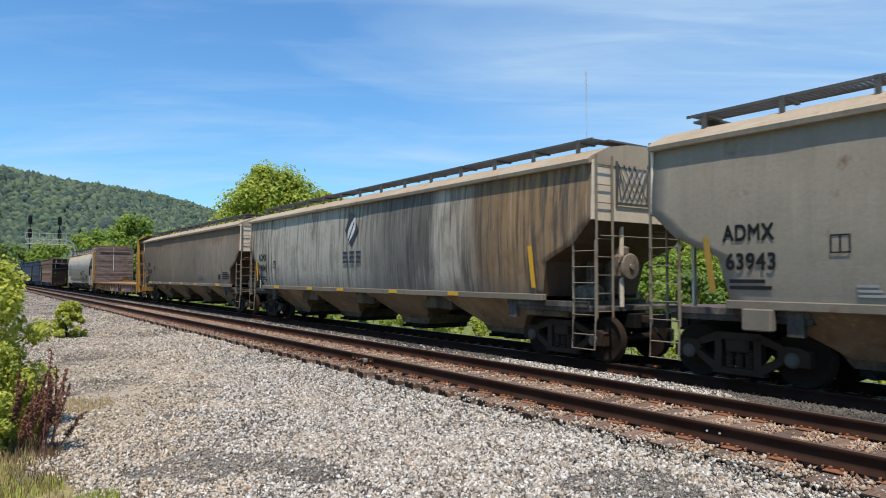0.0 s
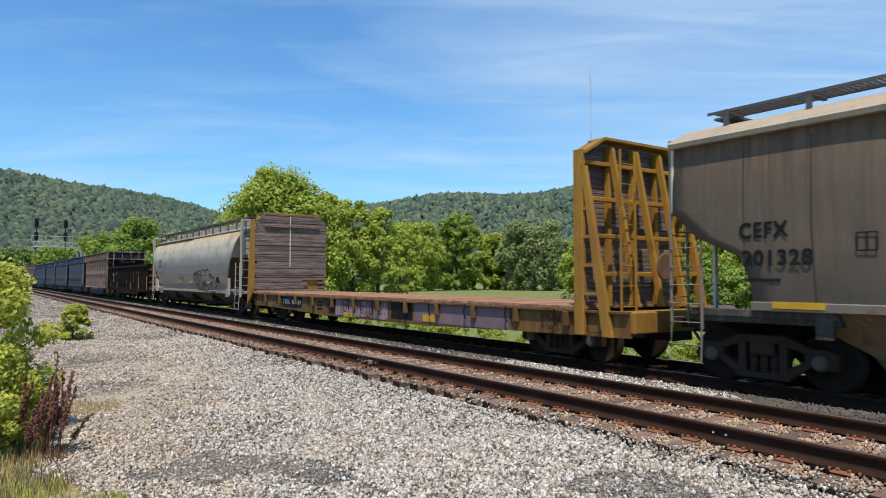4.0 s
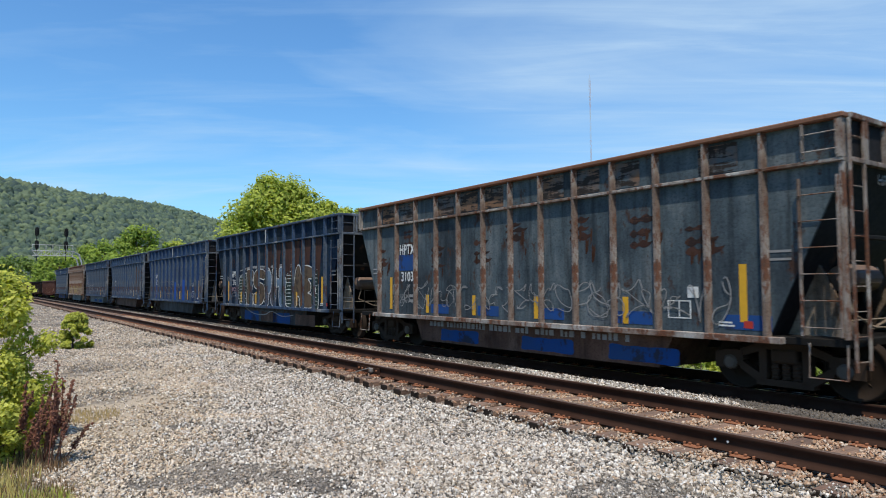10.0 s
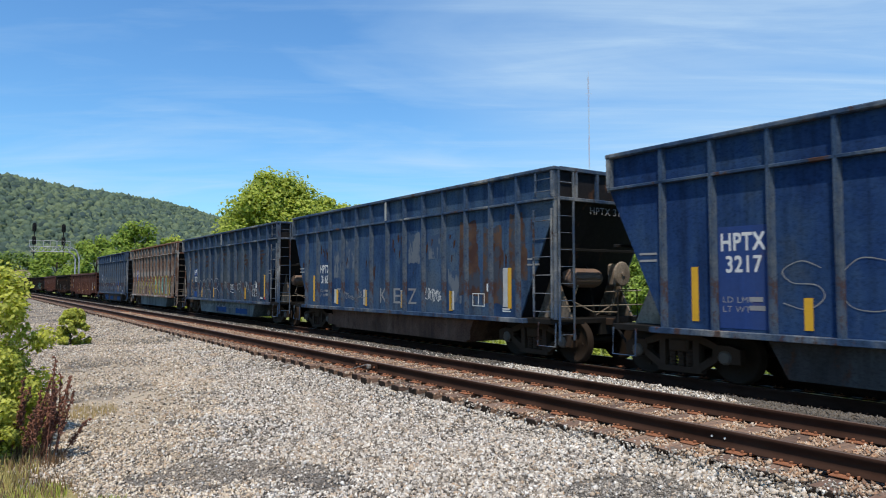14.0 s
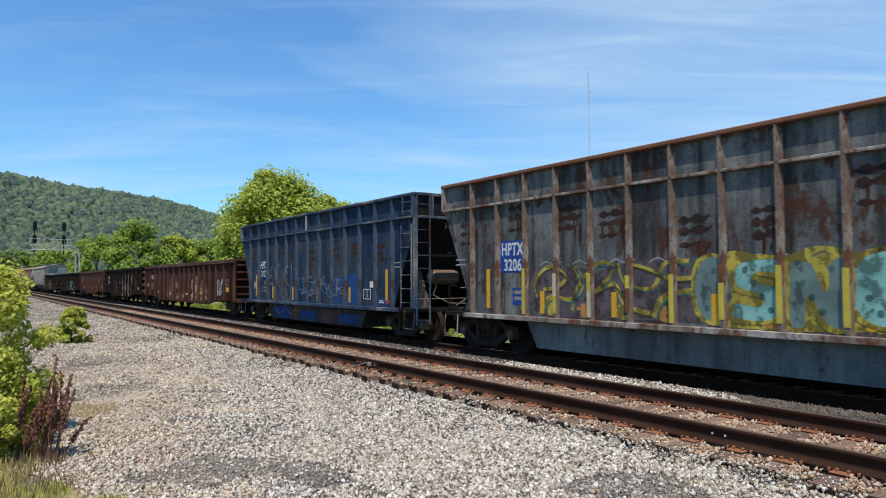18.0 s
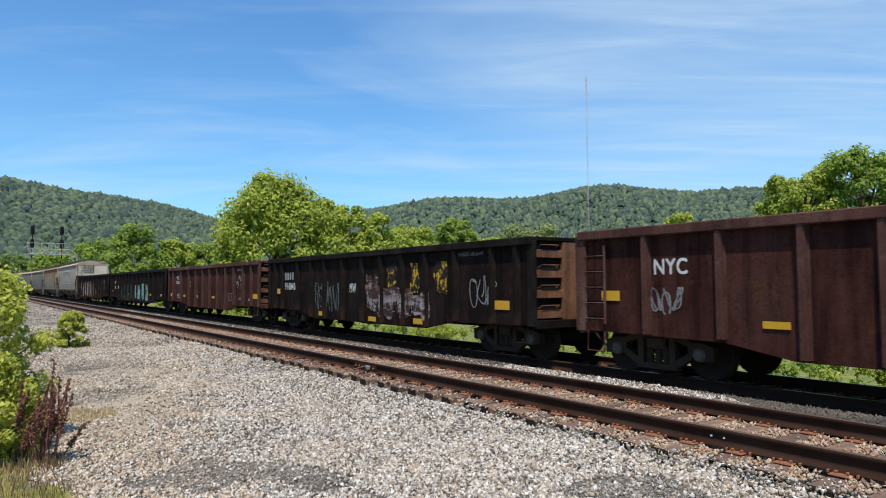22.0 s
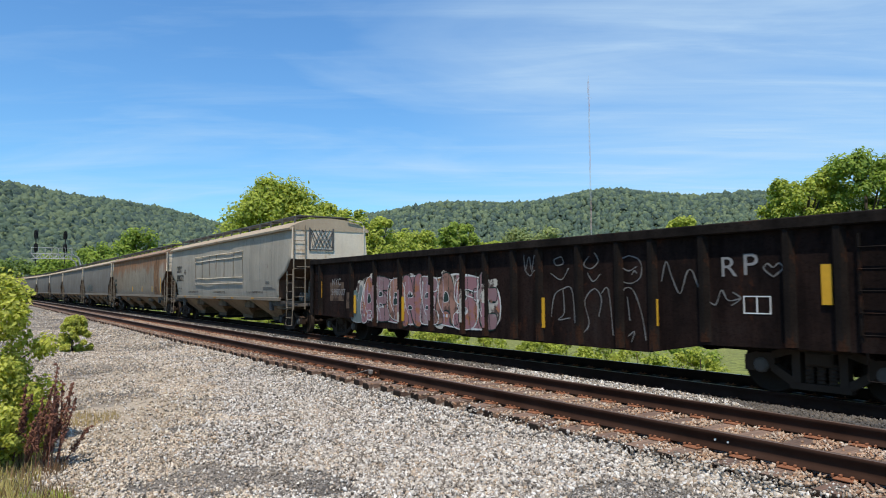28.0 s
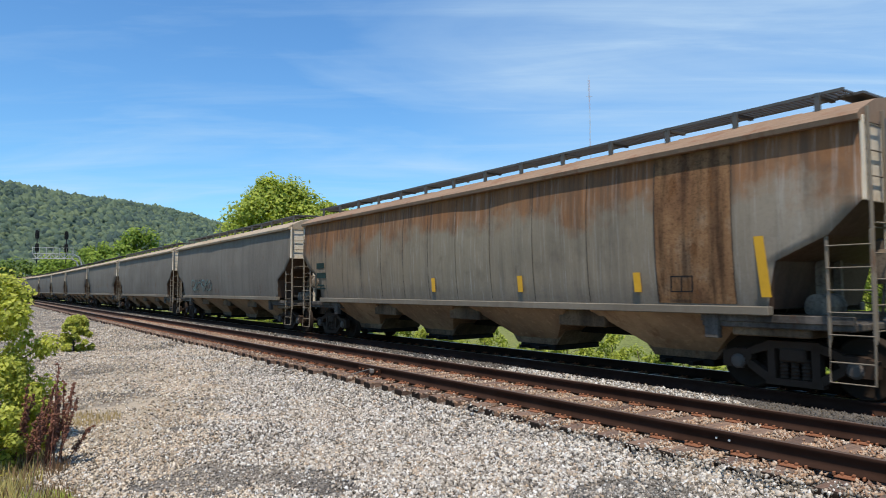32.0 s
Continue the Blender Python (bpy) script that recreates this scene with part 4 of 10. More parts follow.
def tree(x, y, z0, height, width, leaf, label, seed, clumps=60, per=90, size=0.20, low=0.25, category="tree", group="", name="tree", trunk_r=None, taper=0.74):
    """A tapered trunk with limbs, and a crown of clumps of small leaves."""
    r = random.Random(seed)
    t = empty(name, label, category, group, pose(x, y, z0))
    cs, rs_ = [], []
    for i in range(clumps):
        a, h = r.uniform(0, 2 * math.pi), r.uniform(0, 1) ** 0.85
        env = math.sin(math.pi * min(1, 0.22 + taper * h)) ** 0.7 * (1 + 0.22 * math.sin(3 * a + seed) + 0.15 * math.sin(5 * a + 2.1 * seed))
        rad = width / 2 * env * r.uniform(0.35, 1.0) ** 0.5
        cz = height * (low + (0.97 - low) * h) - width * 0.05
        cs.append((math.cos(a) * rad, math.sin(a) * rad, cz))
        rs_.append(width * r.uniform(0.07, 0.135))
    part("crown", leaves(cs, rs_, per, size, seed), M_LEAF[leaf], t)
    tr = trunk_r or height * 0.018
    wood = Build()
    wood.tube([(0, 0, -0.3), (r.uniform(-.1, .1), r.uniform(-.1, .1), height * 0.25), (r.uniform(-.2, .2), r.uniform(-.2, .2), height * 0.5), (0, 0, height * 0.75)], tr, 8)
    n = len(wood.v)
    wood.v = [(p[0] * max(0.25, 1.15 - p[2] / height), p[1] * max(0.25, 1.15 - p[2] / height), p[2]) for p in wood.v]
    part("trunk", wood, M_BARK, t)
    for k in range(min(9, clumps // 6)):
        c = cs[k * 5 % len(cs)]
        h0 = max(height * 0.12, c[2] * 0.55)
        lb = Build().tube([(0, 0, h0), (c[0] * 0.5, c[1] * 0.5, h0 + (c[2] - h0) * 0.6), c], tr * 0.30, 5)
        part("limb", lb, M_BARK, t)
    return t


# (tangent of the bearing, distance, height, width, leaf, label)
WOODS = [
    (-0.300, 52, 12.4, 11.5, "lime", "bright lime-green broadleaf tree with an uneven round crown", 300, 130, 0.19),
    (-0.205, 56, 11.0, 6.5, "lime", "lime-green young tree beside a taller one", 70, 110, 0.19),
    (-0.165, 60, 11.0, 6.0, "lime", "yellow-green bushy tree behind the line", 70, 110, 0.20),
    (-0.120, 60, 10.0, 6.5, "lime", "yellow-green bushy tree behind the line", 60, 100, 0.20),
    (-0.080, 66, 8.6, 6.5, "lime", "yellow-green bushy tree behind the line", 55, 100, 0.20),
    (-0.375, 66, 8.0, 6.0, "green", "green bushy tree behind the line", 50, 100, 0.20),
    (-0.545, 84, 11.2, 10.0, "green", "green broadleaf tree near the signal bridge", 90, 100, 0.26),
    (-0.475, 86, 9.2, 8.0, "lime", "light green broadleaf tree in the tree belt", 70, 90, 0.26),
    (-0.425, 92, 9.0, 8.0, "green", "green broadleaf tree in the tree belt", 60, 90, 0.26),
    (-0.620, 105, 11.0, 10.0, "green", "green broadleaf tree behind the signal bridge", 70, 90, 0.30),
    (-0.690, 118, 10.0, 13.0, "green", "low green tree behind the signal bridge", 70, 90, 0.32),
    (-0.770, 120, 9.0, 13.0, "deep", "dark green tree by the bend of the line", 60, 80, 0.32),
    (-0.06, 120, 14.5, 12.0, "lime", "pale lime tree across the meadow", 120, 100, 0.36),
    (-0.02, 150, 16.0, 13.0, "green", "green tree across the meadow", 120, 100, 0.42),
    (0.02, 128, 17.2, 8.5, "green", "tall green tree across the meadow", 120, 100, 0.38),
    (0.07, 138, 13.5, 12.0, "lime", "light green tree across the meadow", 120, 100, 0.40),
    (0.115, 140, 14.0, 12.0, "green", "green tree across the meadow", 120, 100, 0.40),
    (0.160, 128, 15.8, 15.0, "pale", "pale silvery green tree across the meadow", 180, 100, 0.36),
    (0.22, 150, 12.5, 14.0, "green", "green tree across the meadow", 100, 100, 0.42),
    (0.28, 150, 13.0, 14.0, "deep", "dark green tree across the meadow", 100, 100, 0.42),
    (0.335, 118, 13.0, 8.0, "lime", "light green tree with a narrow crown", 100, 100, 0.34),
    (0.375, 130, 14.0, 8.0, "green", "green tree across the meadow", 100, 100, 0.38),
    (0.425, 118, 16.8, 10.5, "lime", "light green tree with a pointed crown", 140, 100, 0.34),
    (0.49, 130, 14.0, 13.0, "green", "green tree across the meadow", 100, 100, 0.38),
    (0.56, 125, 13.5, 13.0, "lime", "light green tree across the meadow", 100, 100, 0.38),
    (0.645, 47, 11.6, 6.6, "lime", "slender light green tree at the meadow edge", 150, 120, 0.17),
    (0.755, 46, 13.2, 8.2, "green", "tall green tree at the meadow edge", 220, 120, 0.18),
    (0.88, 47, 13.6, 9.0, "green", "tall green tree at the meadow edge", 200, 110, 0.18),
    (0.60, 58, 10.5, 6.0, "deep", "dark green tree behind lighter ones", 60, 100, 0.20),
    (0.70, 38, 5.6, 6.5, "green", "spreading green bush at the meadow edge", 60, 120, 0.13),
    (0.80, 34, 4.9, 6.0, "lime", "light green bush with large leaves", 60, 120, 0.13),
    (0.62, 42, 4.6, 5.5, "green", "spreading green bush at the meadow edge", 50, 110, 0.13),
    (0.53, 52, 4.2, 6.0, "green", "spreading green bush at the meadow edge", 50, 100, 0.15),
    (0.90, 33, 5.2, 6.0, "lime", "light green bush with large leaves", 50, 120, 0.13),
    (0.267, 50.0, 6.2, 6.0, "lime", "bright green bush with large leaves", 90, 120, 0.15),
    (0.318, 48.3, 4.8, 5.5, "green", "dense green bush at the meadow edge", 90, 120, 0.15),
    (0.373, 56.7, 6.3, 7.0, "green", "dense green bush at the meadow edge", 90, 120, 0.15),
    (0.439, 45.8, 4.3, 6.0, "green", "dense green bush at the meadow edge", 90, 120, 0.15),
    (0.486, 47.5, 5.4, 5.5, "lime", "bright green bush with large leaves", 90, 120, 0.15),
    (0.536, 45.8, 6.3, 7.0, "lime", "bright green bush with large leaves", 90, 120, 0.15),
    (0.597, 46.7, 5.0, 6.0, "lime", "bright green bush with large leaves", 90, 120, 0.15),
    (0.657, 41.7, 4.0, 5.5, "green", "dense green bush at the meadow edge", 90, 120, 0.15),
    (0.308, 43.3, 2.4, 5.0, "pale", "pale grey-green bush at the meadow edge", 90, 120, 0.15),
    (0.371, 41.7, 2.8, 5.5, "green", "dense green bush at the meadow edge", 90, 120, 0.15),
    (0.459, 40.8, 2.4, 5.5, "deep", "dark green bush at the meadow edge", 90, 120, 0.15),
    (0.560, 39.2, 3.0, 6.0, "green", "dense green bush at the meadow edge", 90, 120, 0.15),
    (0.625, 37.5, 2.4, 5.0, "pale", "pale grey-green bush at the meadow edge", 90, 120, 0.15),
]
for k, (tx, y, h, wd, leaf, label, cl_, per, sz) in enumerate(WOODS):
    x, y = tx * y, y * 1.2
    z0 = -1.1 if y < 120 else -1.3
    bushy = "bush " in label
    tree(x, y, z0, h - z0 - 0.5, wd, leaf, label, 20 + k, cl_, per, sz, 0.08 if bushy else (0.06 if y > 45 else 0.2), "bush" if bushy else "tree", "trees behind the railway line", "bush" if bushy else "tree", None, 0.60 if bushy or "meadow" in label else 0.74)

# low weeds along the far side of the line
rw = random.Random(4)
for k in range(34):
    s = -6 + k * 1.35 + rw.uniform(-0.6, 0.6) + (max(0, k - 20) * 1.6)
    w = rw.uniform(7.2, 9.4)
    x, y = from_line(s, w)
    tree(x, y, ground_z(s, w), rw.uniform(0.8, 1.35), rw.uniform(1.5, 2.4), rw.choice(["lime", "green", "lime"]), "low green weeds growing beside the ballast", 300 + k, 16, 90, 0.055, 0.1, "weed", "weeds along the ballast", "weed", 0.02)


def tuft(name, x, y, n, h, spread, mat, label, seed, lean=0.35, width=0.006, category="grass"):
    r = np.random.RandomState(seed)
    a, d = r.uniform(0, 2 * np.pi, n), spread * np.sqrt(r.uniform(0, 1, n))
    bx, by = np.cos(a) * d, np.sin(a) * d
    hh = h * r.uniform(0.4, 1.0, n)
    la, ll = r.uniform(0, 2 * np.pi, n), lean * hh * r.uniform(0.2, 1, n)
    wa = r.uniform(0, np.pi, n)
    wx, wy = np.cos(wa) * width, np.sin(wa) * width
    mid = 0.5
    v = np.stack([np.stack([bx - wx, by - wy, 0 * hh], 1), np.stack([bx + wx, by + wy, 0 * hh], 1),
                  np.stack([bx + np.cos(la) * ll * 0.3 + wx * 0.8, by + np.sin(la) * ll * 0.3 + wy * 0.8, hh * mid], 1), np.stack([bx + np.cos(la) * ll * 0.3 - wx * 0.8, by + np.sin(la) * ll * 0.3 - wy * 0.8, hh * mid], 1),
                  np.stack([bx + np.cos(la) * ll, by + np.sin(la) * ll, hh], 1)], 1).reshape(-1, 3)
    i = 5 * np.arange(n)[:, None]
    f = np.concatenate([i + np.array([[0, 1, 2]]), i + np.array([[0, 2, 3]]), i + np.array([[3, 2, 4]])], 0)
    s, w = to_line(x, y)
    ob = part(name, fast_mesh(name, v, f), mat, m=pose(x, y, ground_z(s, w) - 0.02))
    return tagged(ob, label, category, kind="stuff")


# the near hedge, the small bush on the stones, dry weeds
def near_bush(x, y, h, w, leaf, label, seed, clumps, per, size, low=0.02):
    s, q = to_line(x, y)
    return tree(x, y, ground_z(s, q) - 0.03, h, w, leaf, label, seed, clumps, per, size, low, "bush", "", "bush", 0.025, 0.68)


near_bush(-6.05, 8.66, 2.30, 1.72, "hedge", "leafy yellow-green bush at the yard's edge", 71, 110, 170, 0.036)
near_bush(-7.65, 9.80, 2.59, 2.18, "hedge", "leafy yellow-green bush at the yard's edge", 72, 75, 160, 0.038)
near_bush(-5.30, 7.63, 1.30, 1.40, "hedge", "leafy yellow-green bush at the yard's edge", 73, 75, 170, 0.032)
near_bush(-9.5, 12.76, 2.21, 2.0, "hedge", "leafy yellow-green bush at the yard's edge", 74, 60, 150, 0.040)
near_bush(-4.98, 6.95, 0.72, 1.05, "hedge", "low leafy weeds under the bushes", 76, 36, 150, 0.028)
near_bush(-12.02, 21.87, 1.22, 0.92, "hedge", "small round green bush growing out of the stones", 75, 80, 130, 0.042)
M_DRY = plain("dry_grass", (0.40, 0.31, 0.15), 0.9, 0, 0.4, 3, 0)
M_GRASS = plain("grass_blade", (0.43, 0.36, 0.13), 0.8, 0, 0.4, 3, 0)
M_DEAD = plain("dead_grass", (0.20, 0.125, 0.065), 0.9, 0, 0.5, 3, 0)
M_LUSH = plain("fresh_grass_blade", (0.36, 0.40, 0.07), 0.8, 0, 0.4, 3, 0)
M_DOCK = plain("dead_dock_seed", (0.19, 0.080, 0.052), 0.9, 0, 0.5, 12, 0.2)
for k, (x, y, n, h, sp, dry) in enumerate([(-4.37, 6.15, 700, 0.32, 0.7, 0), (-3.80, 6.04, 500, 0.22, 0.6, 1), (-4.75, 6.83, 700, 0.42, 0.6, 0), (-5.12, 7.52, 600, 0.5, 0.6, 0), (-4.65, 5.70, 600, 0.35, 0.6, 1), (-3.23, 5.75, 260, 0.18, 0.4, 0), (-3.13, 6.04, 160, 0.2, 0.25, 0), (-2.75, 8.54, 110, 0.12, 0.35, 1), (-0.66, 5.92, 300, 0.07, 0.6, 1), (-5.60, 8.43, 500, 0.45, 0.6, 0), (1.80, 5.58, 120, 0.1, 0.5, 1), (-5.69, 10.48, 400, 0.35, 0.6, 1), (-3.0, 5.95, 260, 0.16, 0.45, 2), (-2.3, 5.85, 240, 0.12, 0.45, 2), (-4.1, 6.5, 300, 0.35, 0.5, 2), (-3.9, 6.4, 220, 0.3, 0.35, 3), (-3.05, 6.1, 200, 0.28, 0.2, 3), (-0.5, 5.9, 320, 0.08, 0.5, 2), (-4.6, 7.3, 300, 0.5, 0.5, 2), (-5.2, 7.9, 260, 0.5, 0.5, 3), (1.9, 5.75, 120, 0.12, 0.35, 3)]):
    tuft("grass", x, y, int(n * 1.4), h * 0.46, sp, (M_GRASS, M_DRY, M_DEAD, M_LUSH)[dry], ("ragged green grass at the yard's edge", "dry straw-coloured grass at the yard's edge", "dead brown grass at the yard's edge", "fresh yellow-green grass tuft at the yard's edge")[dry], 500 + k)

s, w = to_line(-4.5, 7.55)
dock = empty("dead_dock_plant", "dead red-brown dock plant with upright seed heads", "weed", "", pose(-4.5, 7.55, ground_z(s, w)))
rd = random.Random(8)
for k in range(26):
    a, ln = rd.uniform(-1, 1), rd.uniform(0.40, 0.95) if k else 1.16
    bx, by = rd.uniform(-0.36, 0.20), rd.uniform(-0.2, 0.2)
    top = (bx + a * 0.16 + 0.14, by + rd.uniform(-0.1, 0.1), ln)
    stem = Build().tube([(bx, by, 0), ((bx + top[0]) / 2, (by + top[1]) / 2, ln * 0.5), top], 0.006, 5)
    st = part("stem", stem, M_DOCK, dock)
    cs = [tuple(Vector((bx, by, 0)).lerp(Vector(top), u) + Vector((rd.uniform(-.02, .02), rd.uniform(-.02, .02), 0))) for u in np.linspace(0.4, 1.0, 16)]
    tagged(part("seed_head", leaves(cs, [0.027 * (1.25 - i / 20) for i in range(16)], 22, 0.013, 900 + k), M_DOCK, st), kind="stuff")

LONG, TALL = 1.035, 0.927      # true length and height of the car bodies as drawn below


# ---- freight cars: local x to the rear, y to the camera's side, z up from the rail head ----
def side_frame_mesh():
    b = Build()
    for sg in (-1, 1):
        b.prism([(sg * 1.16, 0.36), (sg * 1.16, 0.60), (sg * 0.98, 0.66), (sg * 0.70, 0.66), (sg * 0.66, 0.52), (sg * 0.80, 0.36)], 1, 0.96, 1.12)
        b.prism([(sg * 0.74, 0.38), (sg * 0.74, 0.52), (sg * 0.34, 0.28), (sg * 0.40, 0.16)], 1, 0.97, 1.11)
        b.prism([(sg * 0.28, 0.20), (sg * 0.40, 0.20), (sg * 0.40, 0.76), (sg * 0.28, 0.76)], 1, 0.95, 1.12)
        b.prism([(sg * 0.72, 0.56), (sg * 0.72, 0.68), (sg * 0.36, 0.82), (sg * 0.30, 0.70)], 1, 0.97, 1.11)
    b.prism([(-0.44, 0.70), (0.44, 0.70), (0.40, 0.82), (-0.40, 0.82)], 1, 0.96, 1.12)
    b.prism([(-0.44, 0.14), (0.44, 0.14), (0.44, 0.24), (-0.44, 0.24)], 1, 0.96, 1.12)
    return b.mesh("side_frame")


def wheelset_mesh():
    me = Build()
    me.lathe([(0.08, -0.99), (0.08, 0.99)], 1, 12)
    for sg in (-1, 1):
        prof = [(0.10, 0.64), (0.14, 0.66), (0.40, 0.685), (0.485, 0.675), (0.485, 0.70), (0.457, 0.715), (0.452, 0.80), (0.436, 0.805), (0.415, 0.803), (0.385, 0.775), (0.15, 0.765), (0.13, 0.81), (0.09, 0.81)]
        me.lathe([(r, sg * h) for r, h in prof], 1, 26)
        for k in range(5):
            a = k * 2 * math.pi / 5
            me.box(math.cos(a) * 0.26 - 0.03, math.cos(a) * 0.26 + 0.03, min(sg * 0.765, sg * 0.775), max(sg * 0.765, sg * 0.775), math.sin(a) * 0.26 - 0.012, math.sin(a) * 0.26 + 0.012)
    m = me.mesh("wheelset", True)
    m.materials.append(M_WHEEL)
    m.materials.append(M_TREAD)
    for p in m.polygons:
        c = p.center
        r = math.hypot(c.x, c.z)
        if 0.441 < r < 0.46 and abs(c.y) > 0.79:
            p.material_index = 1
    return m


def spring_mesh():
    b = Build()
    for x in (-0.17, 0.0, 0.17):
        prof = []
        for k in range(6):
            z = 0.24 + k * 0.055
            prof += [(0.062, z), (0.078, z + 0.018), (0.062, z + 0.036)]
        b.lathe(prof, 2, 7, (x, 1.04, 0))
    return b.mesh("coil_spring")


ME_FRAME, ME_WHEEL, ME_SPRING = side_frame_mesh(), wheelset_mesh(), spring_mesh()
ME_BOLSTER = Build().box(-0.20, 0.20, -1.15, 1.15, 0.50, 0.72, 0.03).box(-0.25, 0.25, -0.35, 0.35, 0.68, 0.80, 0.02).box(-0.66, -0.60, -0.8, 0.8, 0.32, 0.44, 0.01).box(0.60, 0.66, -0.8, 0.8, 0.32, 0.44, 0.01).mesh("truck")
ME_CAP = Build().lathe([(0.10, 0.99), (0.12, 1.02), (0.12, 1.13), (0.085, 1.16), (0.02, 1.165)], 1, 14).mesh("bearing_cap")
ME_COUPLER = Build().box(0.0, 0.42, -0.07, 0.07, -0.08, 0.08, 0.02).prism([(0.36, -0.15), (0.50, -0.17), (0.66, -0.10), (0.64, 0.05), (0.55, 0.16), (0.36, 0.12)], 2, -0.14, 0.14).mesh("coupler")
ME_HOSE = Build().tube([(0.0, 0.32, 0.75), (0.15, 0.33, 0.55), (0.35, 0.30, 0.36), (0.58, 0.20, 0.34)], 0.028, 7).mesh("air_hose")
WHEELSETS = []


def add_truck(car, x, half=1.0):
    t = part("truck", ME_BOLSTER, M_TRUCK, car, "dark cast-steel two-axle truck", m=pose(x * LONG, 0, 0))
    for turn in (0, 180):
        part("side_frame", ME_FRAME, M_TRUCK, t, m=pose(0, 0, 0, 0, 0, turn))
        part("coil_spring", ME_SPRING, M_TRUCK, t, m=pose(0, 0, 0, 0, 0, turn))
        for ax in (-0.889, 0.889):
            part("bearing_cap", ME_CAP, M_CAP, t, m=pose(ax, 0, 0.457, 0, 0, turn) if turn == 0 else pose(ax, 0, 0.457) @ pose(0, 0, 0, 0, 0, 180))
    for ax in (-0.889, 0.889):
        WHEELSETS.append(part("wheelset", ME_WHEEL, None, t, m=pose(ax, 0, 0.457)))


def add_couplers(car, x_end, mat):
    for sg in (-1, 1):
        turn = 0 if sg > 0 else 180
        part("coupler", ME_COUPLER, M_TRUCK, car, "rusty knuckle coupler", m=pose(sg * (x_end - 0.02), 0, 0.86, 0, 0, turn))
        part("air_hose", ME_HOSE, M_BLACK, car, m=pose(sg * (x_end - 0.05), 0, 0, 0, 0, turn))


def ladder(car, x, y, z0, z1, w, mat, axis="x", rungs=8, name="ladder"):
    """Two stiles and round rungs; its width runs along the car (axis x) or across it (axis y)."""
    b = Build()
    def p(u, d, z):
        return (x + u, y + d, z) if axis == "x" else (x + d, y + u, z)
    for u in (-w / 2, w / 2):
        c = p(u, 0, 0)
        b.box(c[0] - 0.02, c[0] + 0.02, c[1] - 0.02, c[1] + 0.02, z0, z1, 0.006)
    for k in range(rungs):
        z = z0 + (z1 - z0) * (k + 0.35) / rungs
        b.tube([p(-w / 2, 0.03, z), p(w / 2, 0.03, z)], 0.011, 6)
    return part(name, b, mat, car)


TEXTS = {}


def snug(car, y, z0, z1):
    """Where paint sits on the side between two heights: flush with a hopper's curved sheet."""
    if not car.name.startswith("covered_hopper"):
        return y
    prof = PROF_BARREL if car["barrel"] else PROF_STD
    lo = prof[0][1]
    return y if z0 < lo else max(prof_y(prof, z0), prof_y(prof, (z0 + z1) / 2), prof_y(prof, z1)) + 0.007


def lettering(car, words, x, z, h, mat, y, ends=False, label="", bold=0.0, wide=0.0):
    """Words on the near side, read towards the front; x is where they begin."""
    y = y if ends else snug(car, y, z, z + h)
    key = (words, h, bold)
    if key not in TEXTS:
        cu = bpy.data.curves.new("lettering", "FONT")
        cu.body, cu.size, cu.extrude, cu.offset = words, h / 0.69, 0.0, 0.0
        cu.space_character = 1.08
        ob = bpy.data.objects.new("lettering", cu)
        flat_me = bpy.data.meshes.new_from_object(ob)
        bpy.data.objects.remove(ob)
        # a heavier brush: the letters painted again beside themselves
        shifts = [(0, 0)] if bold < 0.003 else [(a * bold * 0.8, c * bold * 0.8) for a in (-1, 1) for c in (-1, 1)]
        co_ = [v.co.copy() for v in flat_me.vertices]
        polys = [tuple(p.vertices) for p in flat_me.polygons]
        n_ = len(co_)
        TEXTS[key] = bpy.data.meshes.new("lettering")
        TEXTS[key].from_pydata([(v.x + a, v.y + c, 0.0006 * k) for k, (a, c) in enumerate(shifts) for v in co_], [], [tuple(i + k * n_ for i in p) for k in range(len(shifts)) for p in polys])
    me = TEXTS[key].copy()
    me.materials.clear()
    if wide:
        run = max(v.co.x for v in me.vertices)
        for v in me.vertices:
            v.co.x *= wide / run
    m = Matrix(((-1, 0, 0, x), (0, 0, 1, y), (0, 1, 0, z), (0, 0, 0, 1)))
    if ends:
        m = Matrix(((0, 0, -1, x), (-1, 0, 0, y), (0, 1, 0, z), (0, 0, 0, 1)))
    return part("lettering", me, mat, car, label, m=m)


def plate_on(car, name, x0, x1, z0, z1, y, mat, label=""):
    y = snug(car, y, z0, z1)
    return part(name, Build().box(min(x0, x1), max(x0, x1), y - 0.003, y + 0.003, z0, z1), mat, car, label)


def bars(car, x, z, w, h, rows, y, mat):
    """Small writing that nobody can read: rows of plain bars, one part a row."""
    for k in range(rows):
        y = snug(car, y, z - k * h * 1.8 - h, z - k * h * 1.8)
        b = Build().box(x - w * (0.75 + 0.25 * ((k * 37) % 5) / 4), x, y - 0.002, y + 0.002, z - k * h * 1.8 - h, z - k * h * 1.8)
        part("stencil_line", b, mat, car)


def frame_mark(car, x, z, w, h, y, mat):
    t = 0.02
    y = snug(car, y, z, z + h)
    b = Build().box(x - w, x, y - 0.002, y + 0.002, z, z + t).box(x - w, x, y - 0.002, y + 0.002, z + h - t, z + h).box(x - t, x, y - 0.002, y + 0.002, z + t, z + h - t).box(x - w, x - w + t, y - 0.002, y + 0.002, z + t, z + h - t)
    b.box(x - w * 0.5 - t / 2, x - w * 0.5 + t / 2, y - 0.002, y + 0.002, z + t, z + h - t)
    return part("stencil_box", b, mat, car)


